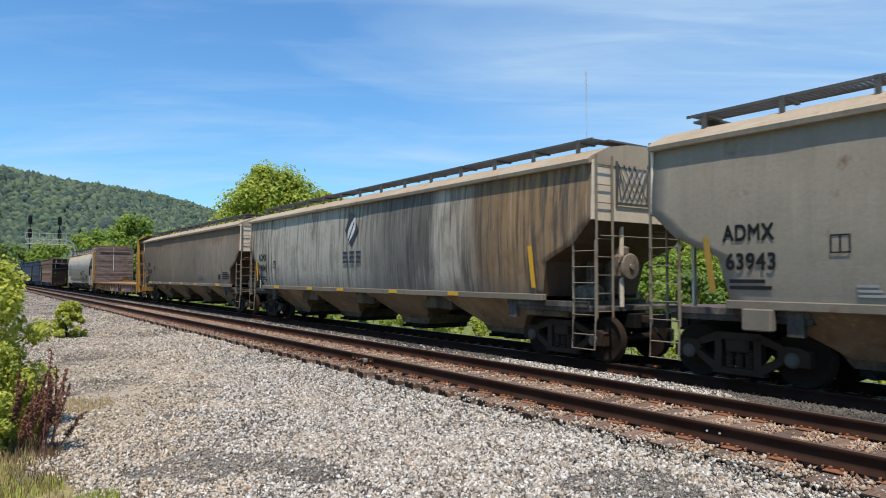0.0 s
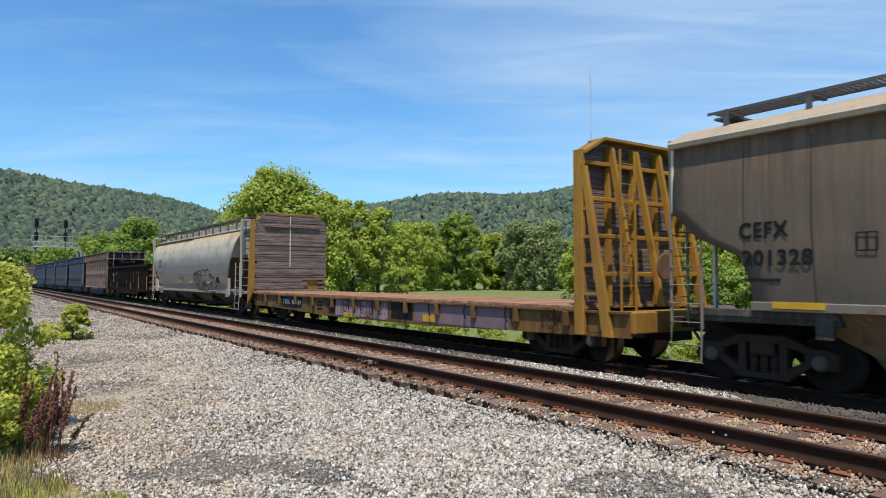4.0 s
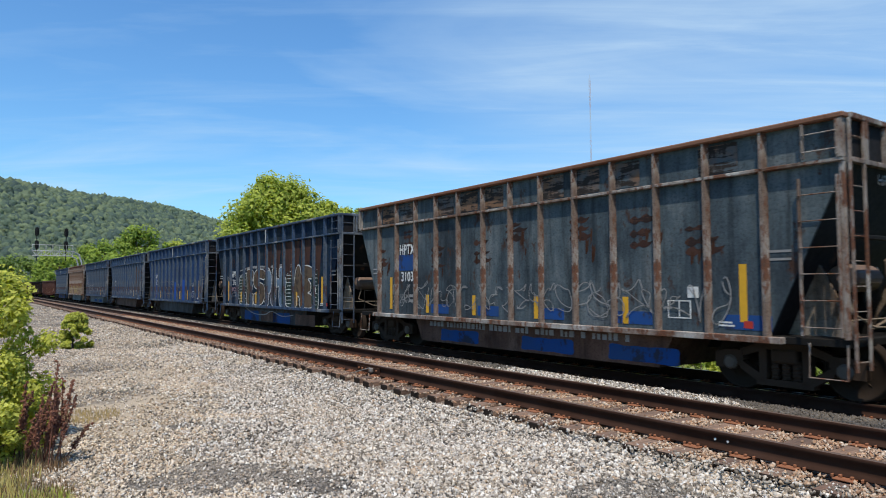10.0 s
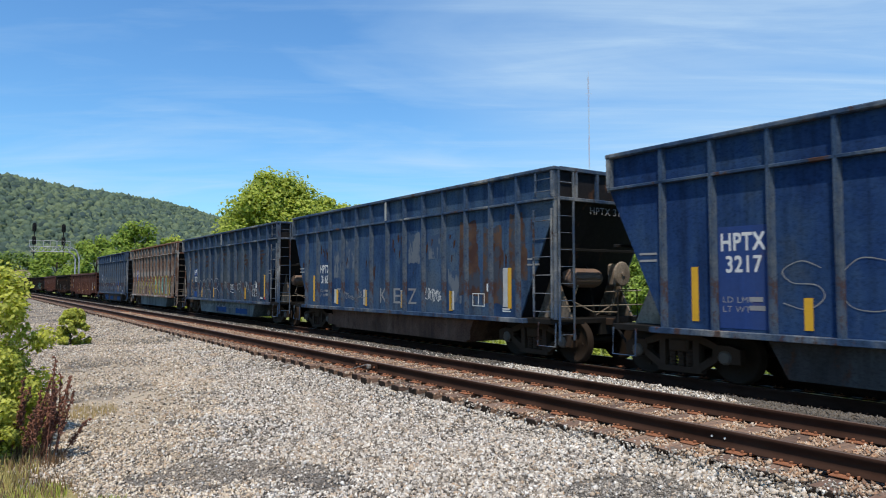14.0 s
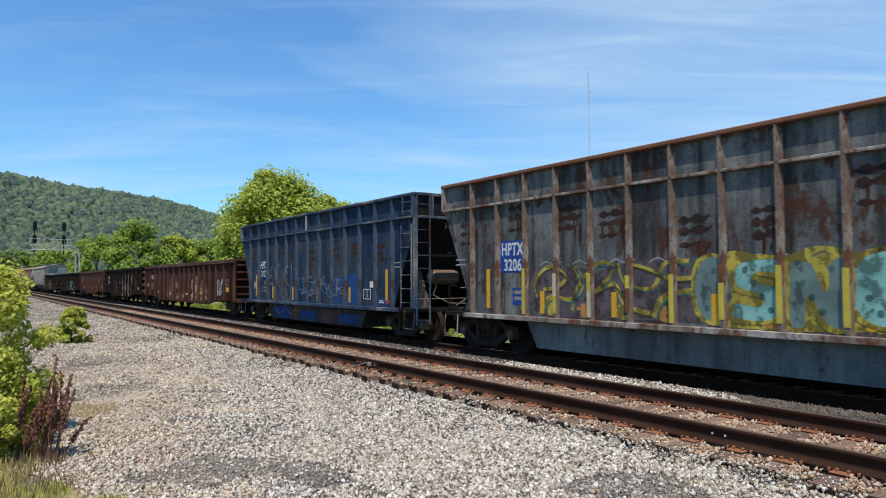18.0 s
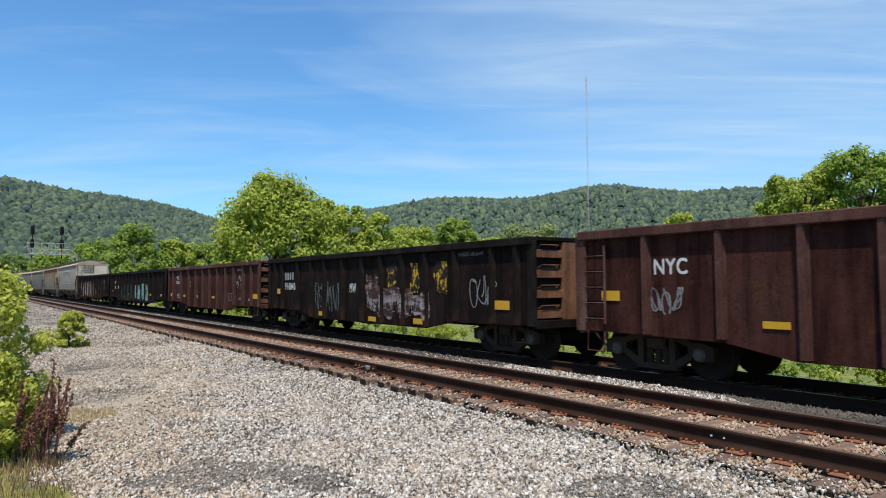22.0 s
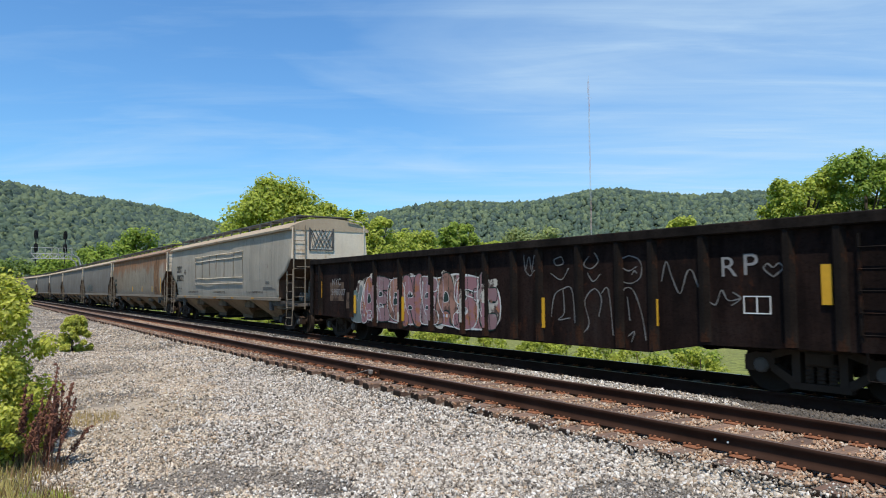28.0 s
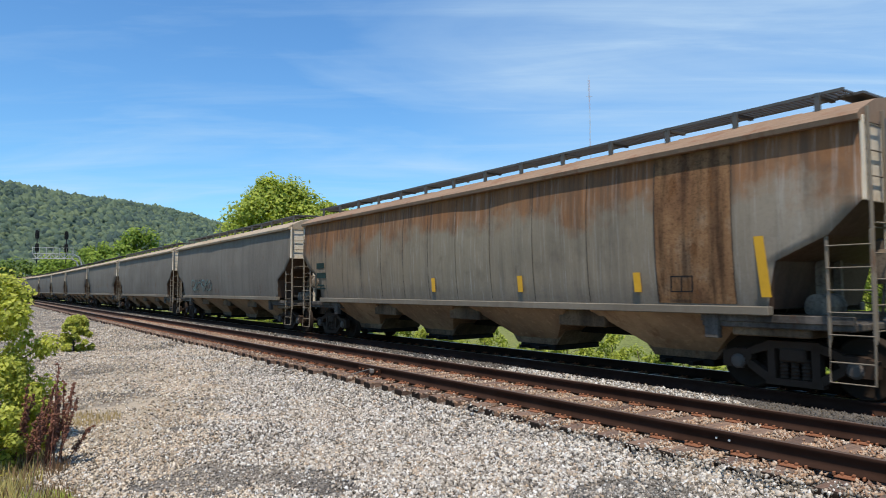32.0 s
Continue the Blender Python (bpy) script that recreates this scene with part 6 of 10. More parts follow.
    for sg in (-1, 1):
        if barrel:
            xe = sg * (L / 2 - 0.20)
            for yy in (-1.50, 1.50):
                part("corner_post", Build().box(xe - 0.052, xe + 0.052, yy - 0.035, yy + 0.035, 0.95, 4.72, 0.012), m_end, car)
            xa, xb = sorted((sg * (hx - 0.30), sg * (hx - 0.22))) if sg > 0 else sorted((sg * (hx - 0.06), sg * (hx + 0.02)))
            half = 0.95 if sg > 0 else 1.30
            part("end_wall", Build().prism([(-half, 3.05), (half, 3.05), (half, 3.9), (0.85, 4.30), (-0.85, 4.30), (-half, 3.9)], 0, xa, xb), m_end, car, "pale upper end wall")
            part("end_beam", Build().box(xe - 0.05, xe + 0.05, -1.45, 1.45, 4.64, 4.74, 0.012), m_end, car)
            for yy in (-1.1, 1.1):
                part("end_brace", Build().tube([(sg * (hx - 0.1), yy, 3.4), (sg * (hx + 0.1), yy * 0.95, 2.6), (xe, yy * 0.9, 1.25)], 0.045, 6), m_end, car)
            part("eave", Build().box(*sorted((0.0, sg * (L / 2 - 0.22))), 1.02, 1.36 if sg > 0 else 1.26, ze + 0.01, ze + 0.07, 0.01), m_end, car, "pale eave flange")
        else:
            xe = sg * (hx + 0.015)
            part("corner_post", Build().box(xe - 0.025, xe + 0.025, 1.50, 1.575, z_cut, 4.3, 0.01), m_end, car)
            part("end_strut", Build().box(sg * (hx - 0.12) - 0.03, sg * (hx - 0.12) + 0.03, 0.52, 0.60, 1.2, z_cut + 0.05, 0.01), m_end, car)
    bw = part("brake_wheel", Build().lathe([(0.25, -0.02), (0.28, 0.0), (0.25, 0.02), (0.22, 0.0)], 0, 20).box(-0.01, 0.01, -0.25, 0.25, -0.02, 0.02).box(-0.01, 0.01, -0.02, 0.02, -0.25, 0.25).lathe([(0.06, -0.06), (0.06, 0.06)], 0, 10), P_GEAR, car, "dusty brown brake wheel", m=pose(-hx + 0.02, 0.42, 2.08))
    if near and not barrel:
        part("brake_housing", Build().box(-hx + 0.06, -hx + 0.34, 0.24, 0.66, 1.82, 2.36, 0.06).lathe([(0.10, 2.3), (0.14, 2.36), (0.14, 2.5), (0.06, 2.54)], 2, 12, (-hx + 0.2, 0.45, 0)).tube([(-hx + 0.2, 0.5, 1.85), (-hx + 0.22, 0.52, 1.5), (-hx + 0.35, 0.3, 1.25)], 0.025, 6), P_GEAR, car, "dusty hand-brake gear housing")
        part("brake_cylinder", Build().lathe([(0.05, -0.32), (0.20, -0.28), (0.20, 0.26), (0.05, 0.30)], 1, 16), P_GEAR, car, m=pose(-L / 2 + 1.0, 0.5, 1.45))
        lat = Build()
        for k in range(6):
            for sg in (-1, 1):
                lat.tube([(-hx - 0.03, -0.05 + 0.16 * k, 3.52), (-hx - 0.03, max(-0.1, min(0.85, -0.05 + 0.16 * (k + 2.4 * sg))), 4.28)], 0.014, 4)
        lat.box(-hx - 0.04, -hx - 0.025, -0.14, -0.08, 3.4, 4.34).box(-hx - 0.04, -hx - 0.025, 0.84, 0.90, 3.4, 4.34).box(-hx - 0.04, -hx - 0.025, -0.08, 0.84, 3.40, 3.46)
        part("lattice_panel", lat, M_GALV, car, "open steel lattice on the end wall")
    for sg in (-1, 1):
        add_truck(car, sg * (L / 2 - (1.40 if barrel else 1.21)))
    add_couplers(car, L / 2, M_TRUCK)
    return car, L, prof




# ---- high-sided and low gondolas ----
def gondola(r_end, l_end, label, m_side, m_rib, m_end, high=False, ribs=13, seed=0, near=True, m_top=None, end_style="tube", m_belly=None):
    L = (l_end - r_end) / LONG
    hx = L / 2
    car = empty("high_side_gondola_car" if high else "gondola_car", label, "gondola", "freight cars of the train")
    car["middle"] = (r_end + l_end) / 2
    top = 4.44 if high else 2.92
    m_top = m_top or m_rib
    if high:
        bot, cut, zc = 0.95, 1.15, 3.70
        side = [(-hx + cut, bot), (hx - cut, bot), (hx, zc), (hx, top - 0.06), (-hx, top - 0.06), (-hx, zc)]
    else:
        bot, cut, zc = 0.84, 0.0, 0.84
        side = [(-hx, 0.86), (-hx + 2.9, 0.80), (-hx + 4.0, 0.58), (hx - 4.0, 0.58), (hx - 2.9, 0.80), (hx, 0.86), (hx, top - 0.06), (-hx, top - 0.06)]
    for sg in (1, -1):
        y0, y1 = sorted((sg * 1.46, sg * 1.50))
        part("side_wall", Build().prism(side, 1, y0, y1), m_side, car)
        t0, t1 = sorted((sg * 1.44, sg * 1.62))
        part("top_chord", Build().box(-hx - 0.03, hx + 0.03, t0, t1, top - (0.09 if high else 0.19), top, 0.02), m_top, car)
        if high:
            s0, s1 = sorted((sg * 1.48, sg * 1.63))
            part("side_sill", Build().box(-hx + 0.9, hx - 0.9, s0, s1, 0.90, 1.01, 0.01), m_rib, car)
            r0, r1 = sorted((sg * 1.49, sg * 1.60))
            part("waist_rail", Build().box(-hx, hx, r0, r1, 3.70, 3.76, 0.01), m_rib, car)
    edge = 1.15 if high else 0.50
    if isinstance(ribs, int):
        ribs = [hx - edge - i * (L - 2 * edge) / (ribs - 1) for i in range(ribs)]
    car["ribs"] = ribs
    low = 1.01 if high else 0.62
    half = 0.036 if high else 0.06
    rib = Build().prism([(-half * 1.5, 1.50), (-half * 0.7, 1.60), (half * 0.7, 1.60), (half * 1.5, 1.50)], 2, low, top - 0.09).mesh("rib")
    rib_s = Build().prism([(-half * 1.5, 1.50), (-half * 0.7, 1.60), (half * 0.7, 1.60), (half * 1.5, 1.50)], 2, 0.86, top - 0.09).mesh("rib") if not high else rib
    for turn in (0, 180):
        for x in ribs:
            x = x if turn == 0 else -x
            mesh = rib_s if (abs(x) > hx - 3.2) else rib
            part("rib", mesh, m_rib, car, m=pose(0, 0, 0, 0, 0, turn) @ pose(x, 0, 0))
        if high:
            for sg in (-1, 1):
                up = Build().box(sg * (hx - 0.04) - 0.04, sg * (hx - 0.04) + 0.04, 1.50, 1.61, 3.76, top - 0.09)
                part("upper_post", up, m_rib, car, m=pose(0, 0, 0, 0, 0, turn))
    # end walls
    for sg in (-1, 1):
        if high:
            e = Build().prism([(sg * (hx - cut), bot), (sg * hx, zc), (sg * hx, top - 0.06), (sg * (hx - 0.05), top - 0.06), (sg * (hx - 0.06), zc), (sg * (hx - cut - 0.08), bot)], 1, -1.46, 1.46)
            part("end_wall", e, m_end, car)
            x0, x1 = sorted((sg * (hx - 0.02), sg * (hx + 0.07)))
            bt = Build().box(x0, x1, -1.46, 1.46, top - 0.09, top, 0.01).box(x0, x1, -1.5, 1.5, zc - 0.02, zc + 0.06, 0.01)
            for y in (-1.0, -0.35, 0.35, 1.0):
                bt.box(x0, x1, y - 0.03, y + 0.03, zc + 0.06, top - 0.09)
            part("end_beam", bt, m_rib, car)
            part("end_platform", Build().box(*sorted((sg * (hx - cut - 0.3), sg * (hx - 0.02))), -1.5, 1.5, 0.90, 1.02, 0.01), M_STEEL, car)
            if sg < 0:
                part("corner_post", Build().box(-hx, -hx + 0.07, 1.50, 1.57, 1.02, zc, 0.01), m_rib, car)
                ladder(car, -hx + 0.34, 1.60, 1.05, 3.5, 0.52, m_rib, "x", 6)
            else:
                part("corner_post", Build().box(hx - 0.07, hx, -1.57, -1.50, 1.02, zc, 0.01), m_rib, car)
                ladder(car, hx - 0.34, -1.60, 1.05, 3.5, 0.52, m_rib, "x", 6)
            ladder(car, sg * (hx + 0.05), -1.30 * sg, 0.55, top - 0.1, 0.42, m_rib, "y", 10)
            ladder(car, sg * (hx - 0.30), -1.60 * sg, 3.80, top - 0.1, 0.46, m_rib, "x", 2)
            for yy in (-0.95, 0.95):
                part("gusset", Build().prism([(sg * (hx - 0.12), 1.02), (sg * (hx - cut - 0.2), 1.02), (sg * (hx - 0.68), 2.25)], 1, yy - 0.025, yy + 0.025), P_GEAR, car, "rusty end gusset")
            part("end_lip", Build().box(*sorted((sg * (hx - 0.10), sg * (hx - 0.02))), -1.46, 1.46, 2.55, 2.62, 0.01), M_STEEL, car)
            part("step", Build().tube([(sg * (hx - 0.05), 1.52, 0.95), (sg * (hx - 0.05), 1.55, 0.42), (sg * (hx - 0.55), 1.55, 0.42), (sg * (hx - 0.55), 1.52, 0.95)], 0.016, 6), m_rib, car)
            part("shear_plate", Build().prism([(sg * (hx - cut - 0.05), 1.02), (sg * (hx - 0.35), 1.02), (sg * (hx - 0.55), 2.2), (sg * (hx - 0.62), 2.25)], 1, -0.03, 0.03), M_STEEL, car)
        else:
            x0, x1 = sorted((sg * (hx - 0.05), sg * hx))
            # bar ends: wall coloured dark so the openings look like shaded recesses
            part("end_wall", Build().box(x0, x1, -1.46, 1.46, 0.86, top - 0.06), m_end if end_style == "tube" else M_STEEL, car)
            x0, x1 = sorted((sg * (hx - 0.02), sg * (hx + 0.10)))
            part("end_beam", Build().box(x0, x1, -1.5, 1.5, top - 0.10, top, 0.015), m_rib, car)
            part("end_beam", Build().box(x0, x1, -1.5, 1.5, 0.78, 0.98, 0.015), m_rib, car)
            if end_style == "tube":
                for k in range(5):
                    z = 1.16 + k * 0.36
                    part("end_rib", Build().tube([(sg * (hx + 0.03), -1.45, z), (sg * (hx + 0.03), 1.45, z)], 0.085, 10), m_end, car)
            else:
                part("end_plate", Build().box(*sorted((sg * hx, sg * (hx + 0.09))), -1.46, 0.70, 0.98, top - 0.11, 0.01), m_end, car, "dusty rust-brown end plate")
                for k in range(4):
                    z = 1.02 + k * 0.47
                    part("end_rib", Build().box(*sorted((sg * hx, sg * (hx + 0.07))), 0.70, 1.48, z, z + 0.19, 0.01), m_end, car)
                    xg = sg * (hx + 0.10)
                    part("grab_iron", Build().tube([(sg * hx, 0.84, z + 0.24), (xg, 0.84, z + 0.30), (xg, 1.36, z + 0.30), (sg * hx, 1.36, z + 0.24)], 0.014, 6), m_end, car)
            for y in (-1.50, 1.50):
                part("corner_post", Build().box(*sorted((sg * (hx - 0.12), sg * (hx + 0.11))), min(y, y * 1.05), max(y, y * 1.05), 0.84, top - 0.10, 0.01), m_rib, car)
            if end_style == "tube":
                ladder(car, sg * (hx - 0.36), 1.56, 1.0, 2.6, 0.46, m_rib, "x", 5)
            part("step", Build().tube([(sg * (hx - 0.15), 1.52, 0.86), (sg * (hx - 0.15), 1.54, 0.45), (sg * (hx - 0.55), 1.54, 0.45), (sg * (hx - 0.55), 1.52, 0.86)], 0.016, 6), m_rib, car)
    part("floor_plate", Build().box(-hx + cut, hx - cut, -1.46, 1.46, 0.96, 1.04), M_STEEL, car)
    part("centre_sill", Build().box(-hx + 0.02, hx - 0.02, -0.20, 0.20, 0.62, 0.95, 0.02), M_STEEL, car)
    if high:
        tub = [(-hx + 2.85, 0.90), (-hx + 3.15, 0.28), (hx - 3.15, 0.28), (hx - 2.85, 0.90)]
        part("belly_tub", Build().prism(tub, 1, -1.40, 1.40), m_belly or m_side, car)
        tank = part("air_reservoir", Build().lathe([(0.04, -0.50), (0.20, -0.44), (0.23, -0.36), (0.23, 0.36), (0.20, 0.44), (0.04, 0.50)], 1, 18), M_PINK, car, "dusty brown air reservoir", m=pose(-hx + 0.45, 0.30, 1.95))
        part("brake_wheel", Build().lathe([(0.25, -0.02), (0.28, 0.0), (0.25, 0.02), (0.22, 0.0)], 0, 20).box(-0.01, 0.01, -0.25, 0.25, -0.02, 0.02).box(-0.01, 0.01, -0.02, 0.02, -0.25, 0.25).lathe([(0.05, -0.05), (0.05, 0.10)], 0, 10), P_GEAR, car, "grimy brake wheel", m=pose(-hx + 0.06, -0.55, 2.05))
        part("brake_gear", Build().box(-hx + 0.10, -hx + 0.34, -0.72, -0.36, 1.75, 2.30, 0.05).tube([(-hx + 0.2, -0.5, 1.8), (-hx + 0.25, -0.45, 1.3), (-hx + 0.5, -0.2, 1.05)], 0.03, 6).tube([(-hx + 0.15, -1.3, 1.65), (-hx + 0.15, -0.1, 1.62)], 0.018, 6), P_GEAR, car, "grimy hand-brake gear")
        part("brake_pipe", Build().tube([(-hx + 0.3, 0.6, 1.8), (-hx + 0.35, 0.7, 1.4), (-hx + 0.25, 0.2, 1.15), (-hx + 0.25, -0.6, 1.12)], 0.02, 6).tube([(-hx + 0.12, -1.4, 1.3), (-hx + 0.12, 1.4, 1.3)], 0.016, 6), P_LADDER, car)
        part("handrail", Build().tube([(hx - 0.1, 1.45, 1.02), (hx - 0.1, 1.45, 1.7), (hx - 0.1, 0.9, 1.7), (hx - 0.1, 0.9, 1.02)], 0.016, 6), M_STEEL, car)
    else:
        for k in range(4):
            x = -hx + L * (k + 1) / 5
            part("cross_bearer", Build().prism([(-1.44, 0.96), (1.44, 0.96), (0.4, 0.6), (-0.4, 0.6)], 0, x - 0.05, x + 0.05), M_STEEL, car)
        part("air_reservoir", Build().lathe([(0.05, -0.4), (0.18, -0.35), (0.18, 0.35), (0.05, 0.4)], 0, 14), M_STEEL, car, m=pose(1.2, 0.6, 0.62))
    inset = 1.13 if high else 1.36
    for sg in (-1, 1):
        add_truck(car, sg * (hx - inset))
    add_couplers(car, hx, M_TRUCK)
    return car, L

# ---- the train, from the front to the rear ----
CARS = []
P_GREY = paint("grey_hopper_paint", (0.284, 0.248, 0.193), (0.235, 0.196, 0.146), streak=0.25, rusty=0.02, seed=1)
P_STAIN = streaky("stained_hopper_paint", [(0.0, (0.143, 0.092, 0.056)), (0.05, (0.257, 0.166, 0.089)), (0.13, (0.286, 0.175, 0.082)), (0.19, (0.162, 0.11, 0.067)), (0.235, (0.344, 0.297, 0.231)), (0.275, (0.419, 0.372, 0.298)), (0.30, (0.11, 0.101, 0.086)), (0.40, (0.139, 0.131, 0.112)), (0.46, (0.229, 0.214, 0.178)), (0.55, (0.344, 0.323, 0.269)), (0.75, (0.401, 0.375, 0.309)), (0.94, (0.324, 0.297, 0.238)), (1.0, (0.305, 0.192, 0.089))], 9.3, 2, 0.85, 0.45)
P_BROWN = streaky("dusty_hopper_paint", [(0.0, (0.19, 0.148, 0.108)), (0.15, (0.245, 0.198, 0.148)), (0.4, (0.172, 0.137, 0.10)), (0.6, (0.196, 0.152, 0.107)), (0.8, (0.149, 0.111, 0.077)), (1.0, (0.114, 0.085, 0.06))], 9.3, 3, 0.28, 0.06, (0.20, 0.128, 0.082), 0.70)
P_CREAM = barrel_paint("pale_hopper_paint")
P_STRIP = paint("pale_grey_sill", (0.318, 0.285, 0.23), (0.254, 0.22, 0.171), streak=0.2, rusty=0.03, seed=38)
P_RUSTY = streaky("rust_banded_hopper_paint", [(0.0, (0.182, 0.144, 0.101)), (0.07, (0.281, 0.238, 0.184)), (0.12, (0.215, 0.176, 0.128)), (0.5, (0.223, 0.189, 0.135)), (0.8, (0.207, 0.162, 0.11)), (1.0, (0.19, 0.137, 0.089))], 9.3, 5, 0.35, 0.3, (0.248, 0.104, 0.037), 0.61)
P_PLAIN = paint("clean_grey_hopper_paint", (0.320, 0.290, 0.236), (0.245, 0.218, 0.172), streak=0.35, rusty=0.0, seed=6)
P_TAN = paint("dusty_tan", (0.46, 0.295, 0.165), (0.105, 0.058, 0.034), (0.18, 0.09, 0.045), streak=0.5, rusty=0.22, patch=0.8, seed=7)
P_SILL = paint("grey_sill", (0.196, 0.167, 0.128), (0.133, 0.108, 0.079), streak=0.2, rusty=0.05, seed=8)
P_ROOF = paint("cream_roof", (0.424, 0.34, 0.243), (0.318, 0.235, 0.153), (0.318, 0.17, 0.081), streak=0.2, rusty=0.15, seed=9)
P_RROOF = paint("rusty_roof", (0.30, 0.20, 0.13), (0.22, 0.14, 0.09), (0.22, 0.10, 0.05), streak=0.2, rusty=0.3, seed=19)
P_LADDER = paint("dusty_grey_ladder", (0.228, 0.19, 0.142), (0.148, 0.115, 0.083), streak=0.2, rusty=0.15, seed=26)
P_PLATF = mottled("grimy_platform_paint", [(0.045, 0.038, 0.032), (0.095, 0.082, 0.070), (0.17, 0.15, 0.13)], (0.09, 0.05, 0.03), 48, 0.4, 0.5)
P_GEAR = mottled("grimy_brake_gear", [(0.06, 0.045, 0.035), (0.16, 0.125, 0.095), (0.30, 0.25, 0.20)], (0.12, 0.06, 0.03), 45, 0.4, 0.5)
P_PALEND = paint("pale_grey_end", (0.403, 0.37, 0.31), (0.329, 0.295, 0.243), streak=0.2, rusty=0.04, seed=34)
P_CHUTE = mottled("sooty_shaded_chute", [(0.048, 0.032, 0.02), (0.117, 0.076, 0.045), (0.201, 0.138, 0.083)], (0.127, 0.062, 0.029), 37, 0.3, 0.5)
P_ENDW = paint("white_end", (0.721, 0.64, 0.513), (0.583, 0.48, 0.36), (0.371, 0.22, 0.108), streak=0.2, rusty=0.08, seed=10)
# slope sheets: brown stain, with the shade below the end wall painted in
P_SLOPE = paint("stained_shaded_slope_sheet", (0.085, 0.051, 0.034), (0.12, 0.068, 0.044), (0.10, 0.055, 0.03), streak=0.5, rusty=0.15, seed=16)
P_BLACK = mottled("black_gondola_paint", [(0.0042, 0.0034, 0.0032), (0.0075, 0.0056, 0.005), (0.012, 0.0085, 0.0072), (0.017, 0.013, 0.011)], (0.045, 0.021, 0.013), 11, 0.25, 0.5)
P_BLACK2 = mottled("rusting_black_gondola_paint", [(0.006, 0.0045, 0.0042), (0.012, 0.008, 0.007), (0.020, 0.012, 0.010), (0.022, 0.016, 0.014)], (0.050, 0.022, 0.014), 17, 0.4, 0.6)
P_BRIB = mottled("dusty_black_rib", [(0.007, 0.006, 0.0055), (0.015, 0.012, 0.0105), (0.028, 0.022, 0.019)], (0.055, 0.026, 0.016), 31, 0.4, 0.4)
P_OXIDE = mottled("oxide_gondola_paint", [(0.028, 0.0110, 0.0086), (0.050, 0.0190, 0.0145), (0.067, 0.0255, 0.0195), (0.060, 0.030, 0.024)], (0.105, 0.046, 0.027), 12, 0.35, 0.7)
P_OXRIB = mottled("worn_oxide_rib", [(0.040, 0.017, 0.013), (0.070, 0.028, 0.021), (0.10, 0.044, 0.034), (0.13, 0.085, 0.070)], (0.12, 0.055, 0.032), 49, 0.45, 0.5)
P_BLUE = mottled("blue_gondola_paint", [(0.005, 0.018, 0.060), (0.010, 0.034, 0.105), (0.018, 0.046, 0.110), (0.030, 0.050, 0.085)], (0.050, 0.026, 0.016), 13, 0.1, 0.5)
P_NAVY = mottled("faded_navy_gondola_paint", [(0.006, 0.018, 0.046), (0.014, 0.034, 0.070), (0.034, 0.052, 0.072), (0.052, 0.062, 0.068)], (0.055, 0.027, 0.016), 18, 0.35, 0.6)
P_SOOTNAVY = mottled("sooty_faded_navy_gondola_paint", [(0.0037, 0.0112, 0.0285), (0.0087, 0.0211, 0.0434), (0.0211, 0.0322, 0.0446), (0.0322, 0.0384, 0.0422)], (0.0341, 0.0167, 0.0099), 18, 0.35, 0.6)
P_WORN = mottled("worn_blue_gondola_paint", [(0.034, 0.032, 0.031), (0.075, 0.080, 0.081), (0.125, 0.135, 0.136), (0.19, 0.19, 0.178)], (0.085, 0.034, 0.018), 14, 0.62, 0.8)
P_WORN7 = mottled("grey_blue_gondola_paint", [(0.0224, 0.0296, 0.0368), (0.0432, 0.0592, 0.0704), (0.0704, 0.0928, 0.1040), (0.1200, 0.1360, 0.1424)], (0.0680, 0.0304, 0.0168), 35, 0.4, 0.7)
P_FADE = mottled("faded_blue_gondola_paint", [(0.010, 0.028, 0.075), (0.020, 0.050, 0.115), (0.038, 0.072, 0.125), (0.062, 0.084, 0.110)], (0.060, 0.030, 0.018), 36, 0.2, 0.6)
P_RIB = mottled("scabby_rib_paint", [(0.095, 0.058, 0.042), (0.19, 0.145, 0.118), (0.29, 0.265, 0.24), (0.42, 0.41, 0.385)], (0.16, 0.058, 0.027), 20, 0.78, 0.5)
P_RBELLY = mottled("rusty_brown_belly", [(0.055, 0.028, 0.019), (0.105, 0.055, 0.037), (0.15, 0.092, 0.068)], (0.09, 0.04, 0.022), 39, 0.5, 0.5)
P_NRIB = mottled("dull_blue_rib_paint", [(0.012, 0.028, 0.062), (0.030, 0.058, 0.110), (0.078, 0.098, 0.125), (0.23, 0.23, 0.225)], (0.085, 0.040, 0.024), 21, 0.52, 0.4)
P_RTOP = paint("rusty_top_chord", (0.16, 0.07, 0.04), (0.22, 0.12, 0.08), (0.14, 0.06, 0.035), streak=0.2, rusty=0.3, seed=22)
P_BELLYT = mottled("teal_grey_belly", [(0.075, 0.086, 0.090), (0.125, 0.148, 0.152), (0.17, 0.197, 0.20)], (0.07, 0.035, 0.022), 33, 0.35, 0.5)
P_BREND = mottled("dusty_brown_end", [(0.10, 0.048, 0.028), (0.17, 0.080, 0.044), (0.235, 0.112, 0.060), (0.28, 0.155, 0.092)], (0.10, 0.042, 0.022), 46, 0.4, 0.6)
P_DKEND = paint("dark_end", (0.016, 0.016, 0.018), (0.028, 0.024, 0.022), streak=0.3, rusty=0.08, seed=15)
P_BELLY = mottled("grey_belly", [(0.030, 0.026, 0.024), (0.050, 0.048, 0.048), (0.075, 0.080, 0.086)], (0.080, 0.036, 0.020), 23, 0.6, 0.5)
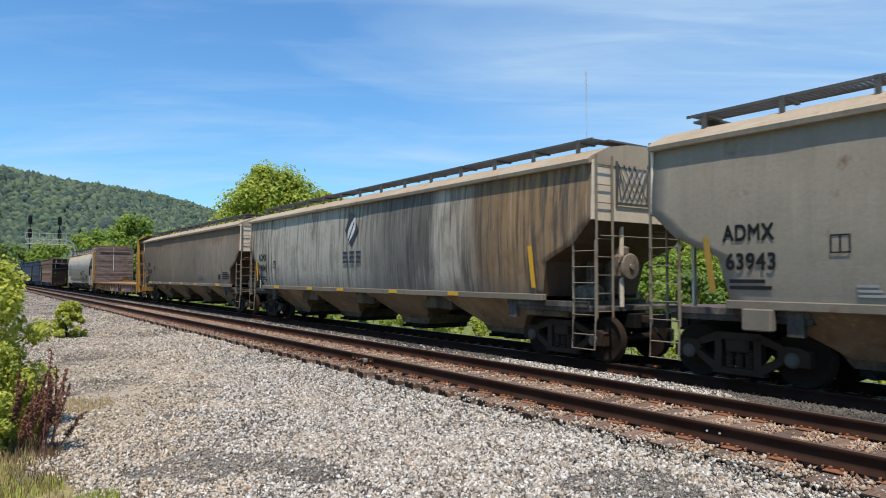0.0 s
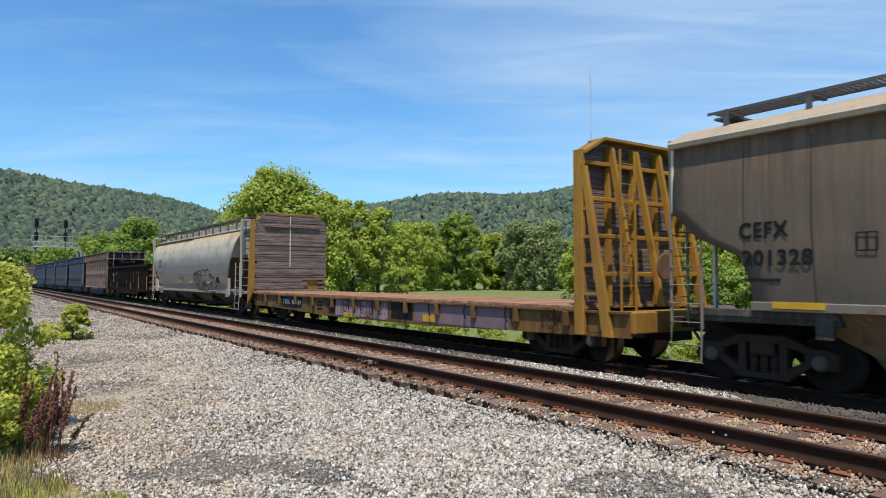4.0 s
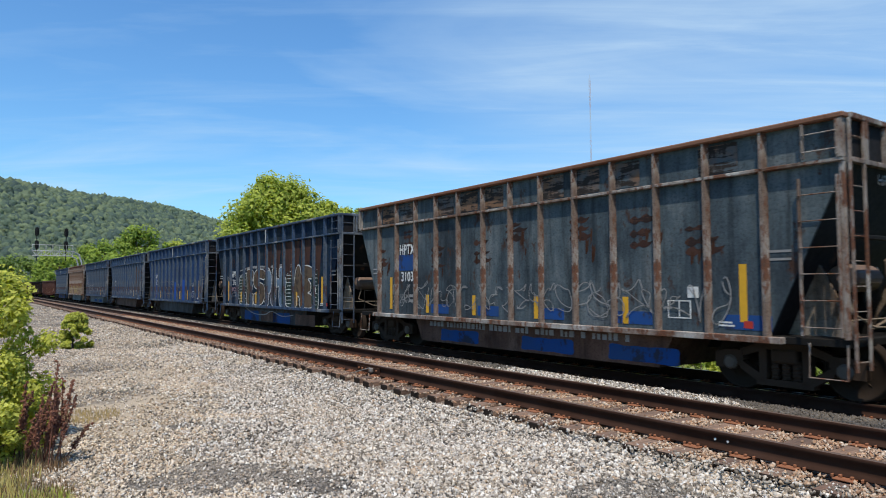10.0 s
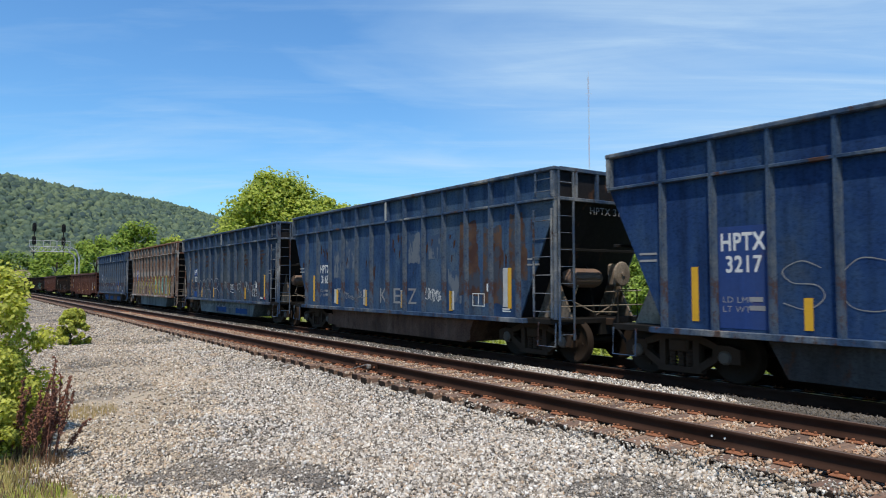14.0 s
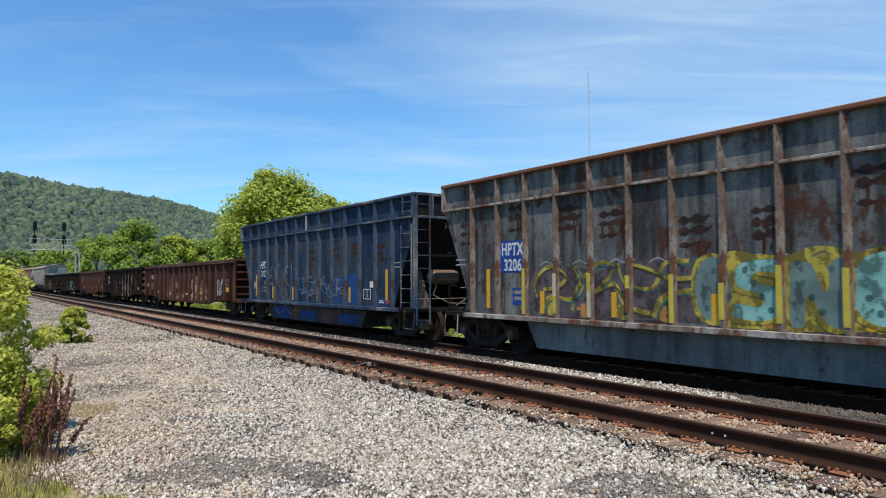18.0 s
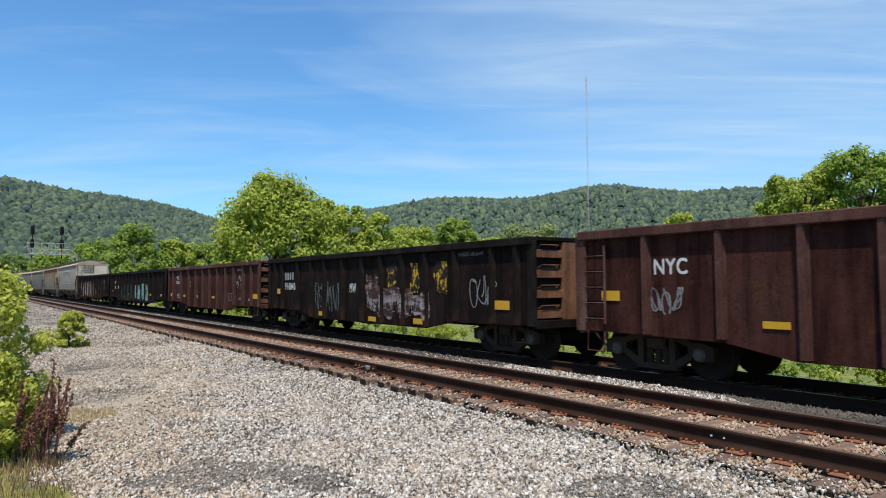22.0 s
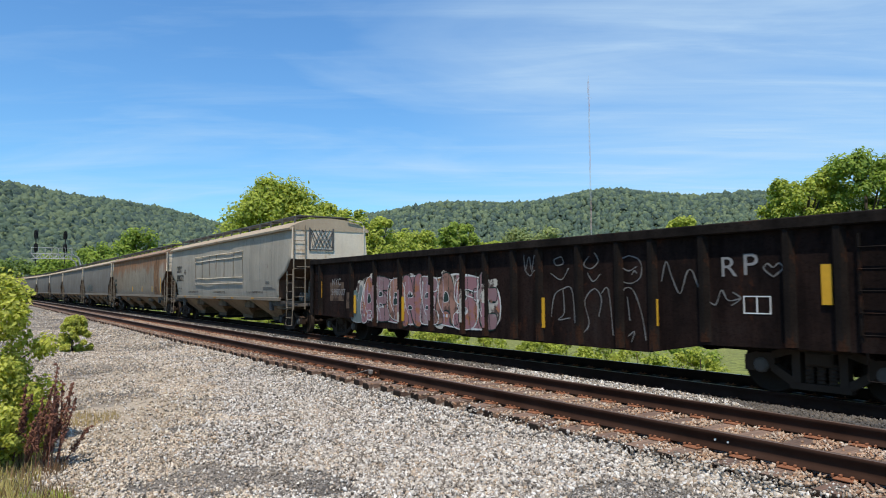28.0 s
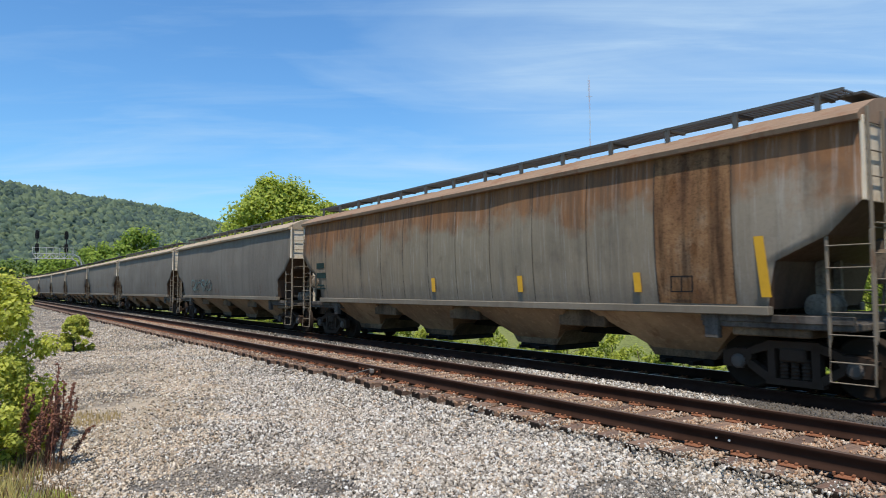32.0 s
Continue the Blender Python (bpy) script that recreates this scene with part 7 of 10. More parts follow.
P_YEL = paint("faded_yellow_paint", (0.42, 0.225, 0.026), (0.27, 0.13, 0.03), (0.17, 0.07, 0.025), streak=0.5, rusty=0.16, patch=0.5, seed=24)
P_YSILL = paint("rusted_yellow_sill", (0.235, 0.125, 0.028), (0.13, 0.066, 0.026), (0.085, 0.038, 0.018), streak=0.6, rusty=0.42, patch=0.6, seed=47)
M_BRBLUE = smear("ragged_fresh_blue_paint", (0.020, 0.028, 0.050), (0.008, 0.050, 0.19), (1, 1, 0.8), 1.5, 0.72, (0.014, 0.050, 0.15))
M_FRESH = smear("fresh_blue_panel_paint", (0.008, 0.034, 0.12), (0.005, 0.052, 0.27), (1, 1, 0.8), 1.5, 0.85, (0.008, 0.048, 0.20))
P_BLUE2 = paint("repainted_blue", (0.012, 0.042, 0.17), (0.03, 0.05, 0.11), streak=0.3, rusty=0.05, seed=27)
M_ORANGE = plain("orange_reflector", (0.46, 0.25, 0.06), 0.6, 0, 0.4, 6)
SP_WHITE = plain("white_spray", (0.50, 0.50, 0.48), 0.7, 0, 0.5, 5)
SP_GREY = plain("faded_spray", (0.23, 0.225, 0.22), 0.7, 0, 0.6, 4)
SP_DIM = plain("dim_white_spray", (0.15, 0.145, 0.14), 0.7, 0, 0.7, 6)
SP_TEAL = spray("teal_spray", (0.2, 0.42, 0.38), 0.6)
SP_LTEAL = spray("faded_teal_spray", (0.13, 0.2, 0.19))
SP_PINK = plain("pink_spray", (0.40, 0.24, 0.26), 0.7, 0, 0.5, 3)
SP_MAUVE = plain("mauve_spray", (0.30, 0.25, 0.30), 0.7, 0, 0.5, 3)
SP_RUSTW = plain("rust_and_cream_spray", (0.34, 0.25, 0.19), 0.75, 0, 0.7, 3)
SP_RUSTB = spray("rusted_off_spray", (0.15, 0.062, 0.032))
SP_SCAB = smear("scabby_rust", (0.022, 0.013, 0.011), (0.055, 0.025, 0.017), (0.6, 1, 2.0), 3.0, 0.5, (0.035, 0.016, 0.012))
SP_RUSTD = plain("dark_rust_scrape", (0.045, 0.020, 0.012), 0.85, 0, 0.6, 6)
SP_POST = plain("bare_pale_post", (0.34, 0.34, 0.32), 0.8, 0, 0.5, 4)
SP_SOOTY = plain("sooty_teal_spray", (0.030, 0.042, 0.040), 0.8, 0, 0.6, 4)
SP_SOOTY2 = plain("sooty_grey_spray", (0.055, 0.055, 0.052), 0.8, 0, 0.6, 4)
SP_YELLOW = spray("yellow_spray", (0.42, 0.34, 0.06), 0.5)
SP_ORANGE = spray("orange_spray", (0.4, 0.19, 0.05))
SP_SKY = spray("pale_blue_spray", (0.105, 0.155, 0.22))
SP_OLIVE = spray("olive_spray", (0.06, 0.048, 0.034))
SP_DARK = spray("dark_green_spray", (0.015, 0.035, 0.03))
SP_SKYG = plain("grey_green_spray", (0.13, 0.16, 0.155), 0.75, 0, 0.6, 5)
SP_FADEY = smear("peeling_yellow_emblem", (0.016, 0.012, 0.010), (0.46, 0.28, 0.02), (1, 1, 1), 4.0, 0.36)
SP_SEAMD = plain("dark_sooty_seam", (0.055, 0.045, 0.038), 0.8, 0, 0.5, 3)
SP_SEAM = plain("sooty_seam", (0.13, 0.125, 0.12), 0.8, 0, 0.5, 3)
SP_SOOT = plain("worn_black_stencil", (0.10, 0.10, 0.095), 0.7, 0, 0.4, 6)


def reg(made):
    CARS.append(made[0])
    return made


def true_size(car):
    """Bring the body parts to their true length and height; running gear keeps its own."""
    size = Matrix.Diagonal((LONG, 1, TALL, 1))
    for ob in car.children:
        kind = ob.name.split(".")[0]
        if kind == "truck":
            continue
        if kind in ("brake_wheel", "coupler", "air_hose", "brake_cylinder"):
            x, y, z = ob.location
            ob.location = (x * LONG, y, z if kind in ("coupler", "air_hose") else z * TALL)
        else:
            ob.matrix_basis = size @ ob.matrix_basis


def yellow(car, x0, x1, z0, z1, y, mat=None, lean=0.0):
    b = Build().prism([(x0 + lean, z1), (x1 + lean, z1), (x1, z0), (x0, z0)], 1, y - 0.003, y + 0.003)
    return part("reflector", b, mat or M_YELLOW, car, "yellow reflective strip")


def block_emblem(car, cells, y, mat):
    """Three worn yellow blocks in a row."""
    for x0, x1, z0, z1 in cells:
        n = 9
        edge = [0.03 * math.sin(7.1 * k + 9 * x0) for k in range(n + 1)]
        ribbon(car, [((x0 + x1) / 2 + edge[k], z0 + (z1 - z0) * k / n) for k in range(n + 1)], 1.05 * (x0 - x1), y, mat, "peeling yellow emblem block", x0)


def block_marks(car, x, z, h, wide, count, mat, y):
    """An owner's mark as a row of upright bars."""
    for k in range(count):
        a = x - wide * k / count
        plate_on(car, "owner_mark", a - 0.62 * wide / count, a, z, z + h, y, mat)


# 1: grey hopper
car, L, pf = reg(covered_hopper(-184.9, -165.95, "dull grey covered hopper car with black stencils", P_GREY, P_SILL, P_TAN, P_ENDW, P_ROOF, seed=1))
lettering(car, "ADMX", 7.87, 2.47, 0.26, M_BLACK, 1.634, bold=0.012, wide=0.80)
lettering(car, "63943", 7.84, 1.99, 0.26, M_BLACK, 1.628, bold=0.012, wide=0.78)
bars(car, 7.8, 1.82, 0.75, 0.06, 2, 1.572, M_BLACK)
frame_mark(car, 6.31, 2.22, 0.26, 0.28, 1.60, M_BLACK)
yellow(car, 8.10, 8.0, 1.60, 2.55, 1.60, plain("dirty_yellow", (0.30, 0.18, 0.03), 0.6), 0.12)
yellow(car, 5.0, 4.85, 1.62, 2.4, 1.60)
bars(car, 6.0, 1.75, 0.35, 0.04, 3, 1.57, SP_GREY)
part("data_box", Build().box(7.1, 7.55, 1.52, 1.68, 0.98, 1.34, 0.02), P_SILL, car, "grey steel card box")

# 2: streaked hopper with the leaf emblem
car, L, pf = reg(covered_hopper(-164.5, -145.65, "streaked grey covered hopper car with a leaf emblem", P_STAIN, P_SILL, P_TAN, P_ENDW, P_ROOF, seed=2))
lettering(car, "ADMX", 8.11, 2.53, 0.28, M_BLACK, 1.634, bold=0.012, wide=0.80)
lettering(car, "64041", 8.08, 2.08, 0.28, M_BLACK, 1.628, bold=0.012, wide=0.78)
bars(car, 8.0, 1.85, 0.75, 0.06, 2, 1.572, M_BLACK)
frame_mark(car, 6.62, 2.21, 0.26, 0.28, 1.60, M_BLACK)
yellow(car, 8.30, 8.18, 1.65, 2.52, 1.60, None, 0.10)
yellow(car, -7.52, -7.64, 1.61, 2.57, 1.60, None, 0.12)
for a, c in ((6.5, 6.0), (3.54, 3.14), (1.31, 0.87), (-1.84, -2.27), (-4.6, -5.0)):
    yellow(car, c, a, 1.36, 1.46, 1.595)
M_NAVY = plain("navy_emblem", (0.050, 0.052, 0.064), 0.6, 0, 0.4, 6)
d = Build()
d.add([(0.74, 1.618, 3.42), (0.31, 1.618, 4.03), (-0.12, 1.618, 3.42), (0.31, 1.618, 2.83)], [(0, 1, 2, 3)])
part("emblem", d, M_NAVY, car, "navy diamond emblem with a white leaf")
leaf = Build()
pts = [(0.52 - 0.44 * t + 0.21 * math.sin(math.pi * t) * sg, 2.98 + 0.86 * t) for sg in (1, -1) for t in (np.linspace(0, 1, 9) if sg > 0 else np.linspace(1, 0, 9)[1:-1])]
leaf.add([(x, 1.623, z) for x, z in pts], [tuple(range(len(pts)))])
part("emblem", leaf, M_MARK, car, "white leaf shape")
vein = Build().add([(0.50, 1.627, 3.02), (0.10, 1.627, 3.66), (0.16, 1.627, 3.66), (0.54, 1.627, 3.06)], [(0, 1, 2, 3)])
part("emblem", vein, M_NAVY, car)
for x0, x1 in ((0.90, 0.56), (0.48, 0.14), (0.06, -0.27)):
    b = Build().box(x1 + 0.02, x0 - 0.02, 1.612, 1.616, 2.62, 2.70).box(x1 + 0.02, x0 - 0.02, 1.612, 1.616, 2.46, 2.54).box(x1 + 0.02, x0 - 0.02, 1.612, 1.616, 2.30, 2.38)
    part("emblem", b, M_NAVY, car, "short navy bars below the leaf emblem")
scrawl(car, 7.9, 2.2, 1.55, 2.05, 1.60, SP_GREY, 6, 12, 0.012, "faint scribbles")

# 3: dusty hopper
car, L, pf = reg(covered_hopper(-144.25, -125.15, "dusty brown-grey covered hopper car with dented sides", P_BROWN, P_SILL, P_TAN, P_ENDW, P_ROOF, seed=3))
lettering(car, "CEFX", 8.08, 2.52, 0.25, M_BLACK, 1.612, bold=0.010, wide=0.75)
lettering(car, "201328", 8.04, 2.07, 0.24, M_BLACK, 1.59, bold=0.010, wide=1.04)
bars(car, 8.0, 1.85, 0.7, 0.05, 1, 1.575, M_BLACK)
frame_mark(car, 6.44, 2.25, 0.26, 0.28, 1.60, M_BLACK)
for a, c in ((7.59, 6.85), (4.89, 4.47), (2.61, 2.12), (0.2, -0.3), (-2.4, -2.9), (-6.0, -6.6)):
    yellow(car, c, a, 1.37, 1.48, 1.595)
plate_on(car, "stencil_patch", -6.6, -6.3, 1.70, 1.94, 1.575, M_BLACK)
bars(car, -6.9, 2.05, 1.0, 0.05, 4, 1.60, M_BLACK)




def seams(car, prof, xs, top=4.2, low=1.50):
    """Thin sooty weld lines between the side sheets of a hopper."""
    r = random.Random(int(xs[0] * 10))
    for x in xs:
        side_panel(car, x - 0.008, x + 0.008, low, top - r.uniform(0, 0.2), SP_SEAMD, prof, "seam", "sooty weld seam", 0.007)


seams(car, pf, [8.0, 7.0, 6.0, 4.9, 3.8, 2.6, 1.4, 0.2, -1.1, -2.5, -4.0, -5.4, -6.8])
bars(car, -3.0, 1.90, 0.9, 0.03, 4, 1.575, SP_SOOT)
scrawl(car, 6.0, 2.5, 1.55, 2.0, 1.60, SP_SOOT, 32, 12, 0.012, "faint dark scribbles")

# 4: bulkhead flat car
def bulkhead_flat(r_end, l_end):
    L = (l_end - r_end) / LONG
    hx = L / 2
    car = empty("bulkhead_flat_car", "yellow bulkhead flat car with a worn plank deck", "flatcar", "freight cars of the train")
    car["middle"] = (r_end + l_end) / 2
    m_wood, nt, b = material("grey_weathered_planks")
    co = coords(nt)
    rnd = nd(nt, "ObjectInfo").outputs["Random"]
    g = noise_at(nt, co, 22, 5, 0.7, (1, 0.06, 1))
    col = mix(nt, rnd, (0.150, 0.105, 0.090), (0.265, 0.190, 0.164))
    col = mix(nt, ramp(nt, g, [(0.42, 0.0), (0.62, 0.75)]), col, (0.035, 0.028, 0.024))
    nt.links.new(col, b.inputs["Base Color"])
    b.inputs["Roughness"].default_value = 0.95
    bump(nt, b, g, 0.7, 0.02)
    m_deck, nt, b = material("orange_worn_deck")
    co = coords(nt)
    rnd = nd(nt, "ObjectInfo").outputs["Random"]
    g = noise_at(nt, co, 18, 5, 0.7, (1, 0.08, 1))
    col = mix(nt, rnd, (0.24, 0.105, 0.05), (0.40, 0.22, 0.12))
    col = mix(nt, ramp(nt, g, [(0.45, 0.0), (0.65, 0.7)]), col, (0.09, 0.05, 0.03))
    nt.links.new(col, b.inputs["Base Color"])
    b.inputs["Roughness"].default_value = 0.9
    bump(nt, b, g, 0.6, 0.015)
    r = random.Random(9)
    x0, x1 = -hx + 1.2, hx - 0.45
    n = 88
    for i in range(n):
        a = x0 + (x1 - x0) * i / n
        part("deck_plank", Build().box(a + 0.006, a + (x1 - x0) / n - 0.006, -1.48, 1.50 + r.uniform(0, 0.03), 1.19, 1.265 + r.uniform(-0.006, 0.006), 0.008), m_deck, car)
    for sg in (1, -1):
        y0, y1 = sorted((sg * 1.40, sg * 1.48))
        part("side_sill", Build().prism([(-hx + 0.1, 1.19), (hx - 0.1, 1.19), (hx - 0.1, 0.66), (hx - 3.4, 0.60), (3.0, 0.50), (-3.0, 0.50), (-hx + 3.4, 0.60), (-hx + 0.1, 0.66)], 1, y0, y1), P_YSILL, car, "rusted yellow steel side sill")
        f0, f1 = sorted((sg * 1.48, sg * 1.56))
        part("sill_flange", Build().box(-hx + 0.1, hx - 0.1, f0, f1, 1.13, 1.19, 0.01), P_YSILL, car)
    for i in range(12):
        x = -hx + 1.6 + i * (L - 3.2) / 11
        pk = part("stake_pocket", Build().box(x - 0.07, x + 0.07, 1.48, 1.58, 0.82, 1.14, 0.015), P_YSILL, car)
        st = part("tie_strap", Build().tube([(x + 0.3, 1.56, 1.18), (x + 0.32, 1.575, 0.98), (x + 0.26, 1.57, 0.80)], 0.02, 5), M_STEEL, car)
    part("centre_sill", Build().box(-hx + 0.02, hx - 0.02, -0.3, 0.3, 0.55, 1.15, 0.02), M_STEEL, car)
    part("sill_patch", Build().box(4.75, 6.60, 1.480, 1.486, 0.68, 1.10), M_BLACK, car, "black painted panel")
    lettering(car, "TTPX  805249", 6.50, 0.82, 0.17, M_MARK, 1.490, bold=0.004, wide=1.66)
    part("sill_patch", Build().box(-6.4, -2.6, 1.480, 1.486, 0.60, 1.12), plain("mauve_patch", (0.20, 0.13, 0.14), 0.7, 0, 0.5, 3), car, "mauve repainted panel")
    part("sill_patch", Build().box(-2.5, -1.4, 1.480, 1.486, 0.62, 1.12), M_BLACK, car)
    yellow(car, -3.6, -3.0, 0.62, 0.82, 1.490)
    m_mauve = smear("worn_mauve_paint", (0.13, 0.085, 0.07), (0.33, 0.225, 0.235), (1, 1, 0.6), 2.0, 0.6, (0.20, 0.13, 0.13))
    shape(car, RAGGED, (2.05, -1.2, 0.56, 1.12), 1.4865, m_mauve, None, 0, "worn mauve spray-paint ground")
    shape(car, RAGGED, (2.55, 2.08, 0.60, 1.10), 1.4865, M_BLACK, None, 0, "black painted patch")
    shape(car, RAGGED, (1.5, 0.75, 0.53, 0.68), 1.4875, M_YELLOW, None, 0, "yellow painted patch")
    for k in range(5):
        a = 1.7 - 0.55 * k
        stroke(car, [(0.0, 0.0), (0.15, 0.9), (0.5, 1.0), (0.55, 0.2), (0.9, 0.1), (1.0, 0.8)], (a, a - 0.4, 0.68, 1.05), 0.025, 1.488, M_BLACK, "dark spray-paint line")
    m_grime = smear("rusty_grime_on_yellow", (0.060, 0.032, 0.016), (0.16, 0.085, 0.030), (1, 1, 0.5), 2.4, 0.5)
    rg = random.Random(44)
    for k in range(16):
        a, w = hx - 0.9 - 1.15 * k + rg.uniform(-0.3, 0.3), rg.uniform(0.3, 0.8)
        if not (4.3 < a < 7.2 or -1.6 < a < 2.7):
            shape(car, RAGGED, (a, a - w, rg.uniform(0.62, 0.75), rg.uniform(0.95, 1.12)), 1.4845, m_grime, None, 0, "rusty grime patch")
    for k in range(3):
        plate_on(car, "stencil_patch", 3.05 - 0.02 * k, 3.5 - 0.02 * k, 0.70 + 0.13 * k, 0.76 + 0.13 * k, 1.487, M_BLACK)
    # rear bulkhead: planks face forward
    for k in range(34):
        z0, z1 = 1.27 + k * 0.106, 1.27 + (k + 1) * 0.106
        yl, yr = -1.68, 1.60
        if z1 > 4.55:
            yl, yr = -1.68 + (z1 - 4.5) * 0.9, 1.60 - (z1 - 4.5) * 0.55
        if 1.36 < z0 < 1.80:
            yl = -1.68 + 0.95 + r.uniform(-0.1, 0.2)
        elif r.random() < 0.35:
            yr -= r.uniform(0, 0.12)
        x = 9.30 + r.uniform(-0.012, 0.012)
        part("bulkhead_plank", Build().box(x, x + 0.07, yl, yr, z0 + 0.001, z1 - (0.030 if r.random() < 0.12 else 0.003 * r.random()) - 0.001, 0.004), m_wood, car, "split grey weathered plank" if k == 5 else "")
        if 1.36 < z0 < 1.80 and k % 2:
            part("bulkhead_plank", Build().box(x, x + 0.06, -1.66, -1.25, z0 + 0.004, z1 - 0.004, 0.01), m_wood, car)
    part("rub_plank", Build().box(9.22, 9.30, -1.3, 1.2, 4.22, 4.36, 0.02), m_wood, car, "loose splintered plank")
    part("white_stripe", Build().box(9.272, 9.278, 0.02, 0.06, 2.4, 4.75), M_MARK, car, "worn white centre stripe")
    for y0, y1 in ((1.60, 1.70), (-1.60, -1.50)):
        part("bulkhead_post", Build().prism([(9.26 if y0 > 0 else 9.38, 1.20), (9.88, 0.66), (9.86, 1.4), (9.56, 4.56), (9.34, 4.56)], 1, y0, y1), P_YEL, car, "yellow tapered bulkhead post")
    part("bulkhead_cap", Build().prism([(1.56, 4.54), (1.12, 4.90), (-1.12, 4.90), (-1.56, 4.54), (-1.56, 4.48), (-1.10, 4.84), (1.10, 4.84), (1.56, 4.48)], 0, 9.30, 9.56), P_YEL, car)
    part("bulkhead_back", Build().box(9.40, 9.46, -1.40, 1.40, 1.3, 4.5), P_YEL, car)
    # front bulkhead: its braced outer frame faces forward
    for y0, y1 in ((1.50, 1.60), (-1.60, -1.50)):
        part("bulkhead_post", Build().box(-8.66, -8.42, y0, y1, 0.66, 4.62, 0.015), P_YEL, car, "yellow upright bulkhead post")
        part("bulkhead_brace", Build().prism([(-9.32, 0.66), (-9.12, 0.66), (-8.62, 4.25), (-8.72, 4.25)], 1, y0, y1), P_YEL, car, "yellow leaning bulkhead brace")
        for z in (1.5, 2.1, 2.7, 3.3, 3.9):
            part("bulkhead_brace", Build().box(-9.16 + (z - 1.2) * 0.15, -8.64, y0 + 0.02, y1 - 0.02, z, z + 0.07), P_YEL, car)
    for y in (-0.75, 0.0, 0.75):
        part("bulkhead_brace", Build().prism([(-9.32, 1.25), (-9.20, 1.25), (-8.60, 4.72), (-8.72, 4.72)], 1, y - 0.04, y + 0.04).box(-8.62, -8.52, y - 0.05, y + 0.05, 1.25, 4.75), P_YEL, car, "yellow slanting brace")
    for z in (1.9, 2.7, 3.5, 4.3):
        part("bulkhead_beam", Build().box(-9.02 + (z - 2.2) * 0.17, -8.90 + (z - 2.2) * 0.17, -1.50, 1.50, z, z + 0.09, 0.01), P_YEL, car)
    for k in range(34):
        z0, z1 = 1.27 + k * 0.106, 1.27 + (k + 1) * 0.106
        w = 1.50 - max(0, z1 - 4.55) * 1.0
        part("bulkhead_plank", Build().box(-8.50, -8.43, -w, w, z0 + 0.003, z1 - 0.003, 0.008), m_wood, car)
    part("bulkhead_cap", Build().prism([(1.56, 4.58), (1.02, 4.92), (-1.02, 4.92), (-1.56, 4.58), (-1.56, 4.52), (-1.00, 4.86), (1.00, 4.86), (1.56, 4.52)], 0, -8.75, -8.40), P_YEL, car)
    ladder(car, -9.36, 1.12, 0.7, 4.5, 0.42, P_YEL, "y", 9)
    part("brake_wheel", Build().lathe([(0.25, -0.02), (0.28, 0.0), (0.25, 0.02), (0.22, 0.0)], 0, 18).box(-0.01, 0.01, -0.25, 0.25, -0.02, 0.02).box(-0.01, 0.01, -0.02, 0.02, -0.25, 0.25), plain_rust, car, "rusty brake wheel", m=pose(-9.5, 0.2, 2.1))
    part("end_sill", Build().box(-hx, -hx + 0.5, -1.45, 1.45, 0.75, 1.18, 0.02), P_YEL, car)
    part("end_sill", Build().box(hx - 0.3, hx, -1.40, 1.40, 0.75, 1.18, 0.02), P_YEL, car)
    for sg in (-1, 1):
        add_truck(car, sg * (hx - 2.2))
    add_couplers(car, hx, M_TRUCK)
    return car, L


reg(bulkhead_flat(-124.2, -104.0))

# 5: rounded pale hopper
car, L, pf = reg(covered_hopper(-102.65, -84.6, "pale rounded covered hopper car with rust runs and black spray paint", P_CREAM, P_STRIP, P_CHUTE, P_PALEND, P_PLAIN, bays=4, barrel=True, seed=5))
lettering(car, "CEFX", 6.53, 2.90, 0.23, M_BLACK, 1.617, bold=0.004, wide=0.72)
lettering(car, "77147", 6.53, 2.57, 0.23, M_BLACK, 1.624, bold=0.004, wide=0.80)
lettering(car, "LD LMT 219000", 6.49, 2.22, 0.075, M_BLACK, 1.602)
lettering(car, "LT WT  67000", 6.49, 2.06, 0.075, M_BLACK, 1.585)
frame_mark(car, 4.9, 2.62, 0.2, 0.24, 1.625, M_BLACK)
for a in (7.02, 2.2, -0.2, -3.4):
    yellow(car, a - 0.6, a, 1.60, 1.70, 1.50, M_ORANGE)
side_panel(car, -6.75, 6.75, 1.15, 1.43, P_STRIP, pf, "sill_stripe", "pale grey stripe above the sill")
for z in (1.44, 2.10):
    side_panel(car, -6.8, 6.8, z, z + 0.014, SP_SEAM, pf, "seam", "dark weld seam", 0.008)
for x in (6.92, 5.4, 3.6, 1.7, -0.3, -2.3, -4.3, -6.2):
    side_panel(car, x - 0.014, x + 0.014, 2.12, 2.95, SP_SEAM, pf, "seam", "dark weld seam", 0.016)


def drawn(car, knots, width, prof, mat, label):
    """One sprayed line through knots, smoothed and laid on the curved side."""
    pts = []
    for i in range(len(knots) - 1):
        a, b_, c, d = (Vector(knots[max(0, min(len(knots) - 1, i + k))]) for k in (-1, 0, 1, 2))
        for q in range(6):
            t = q / 6
            pts.append(tuple(0.5 * (2 * b_ + (c - a) * t + (2 * a - 5 * b_ + 4 * c - d) * t * t + (3 * b_ - a - 3 * c + d) * t ** 3)))
    pts.append(tuple(knots[-1]))
    ob = ribbon(car, pts, width, 1.6, mat, label)
    for v in ob.data.vertices:
        v.co.y = max(prof_y(prof, max(v.co.z, prof[0][1])) + 0.010, 1.405)
    return ob


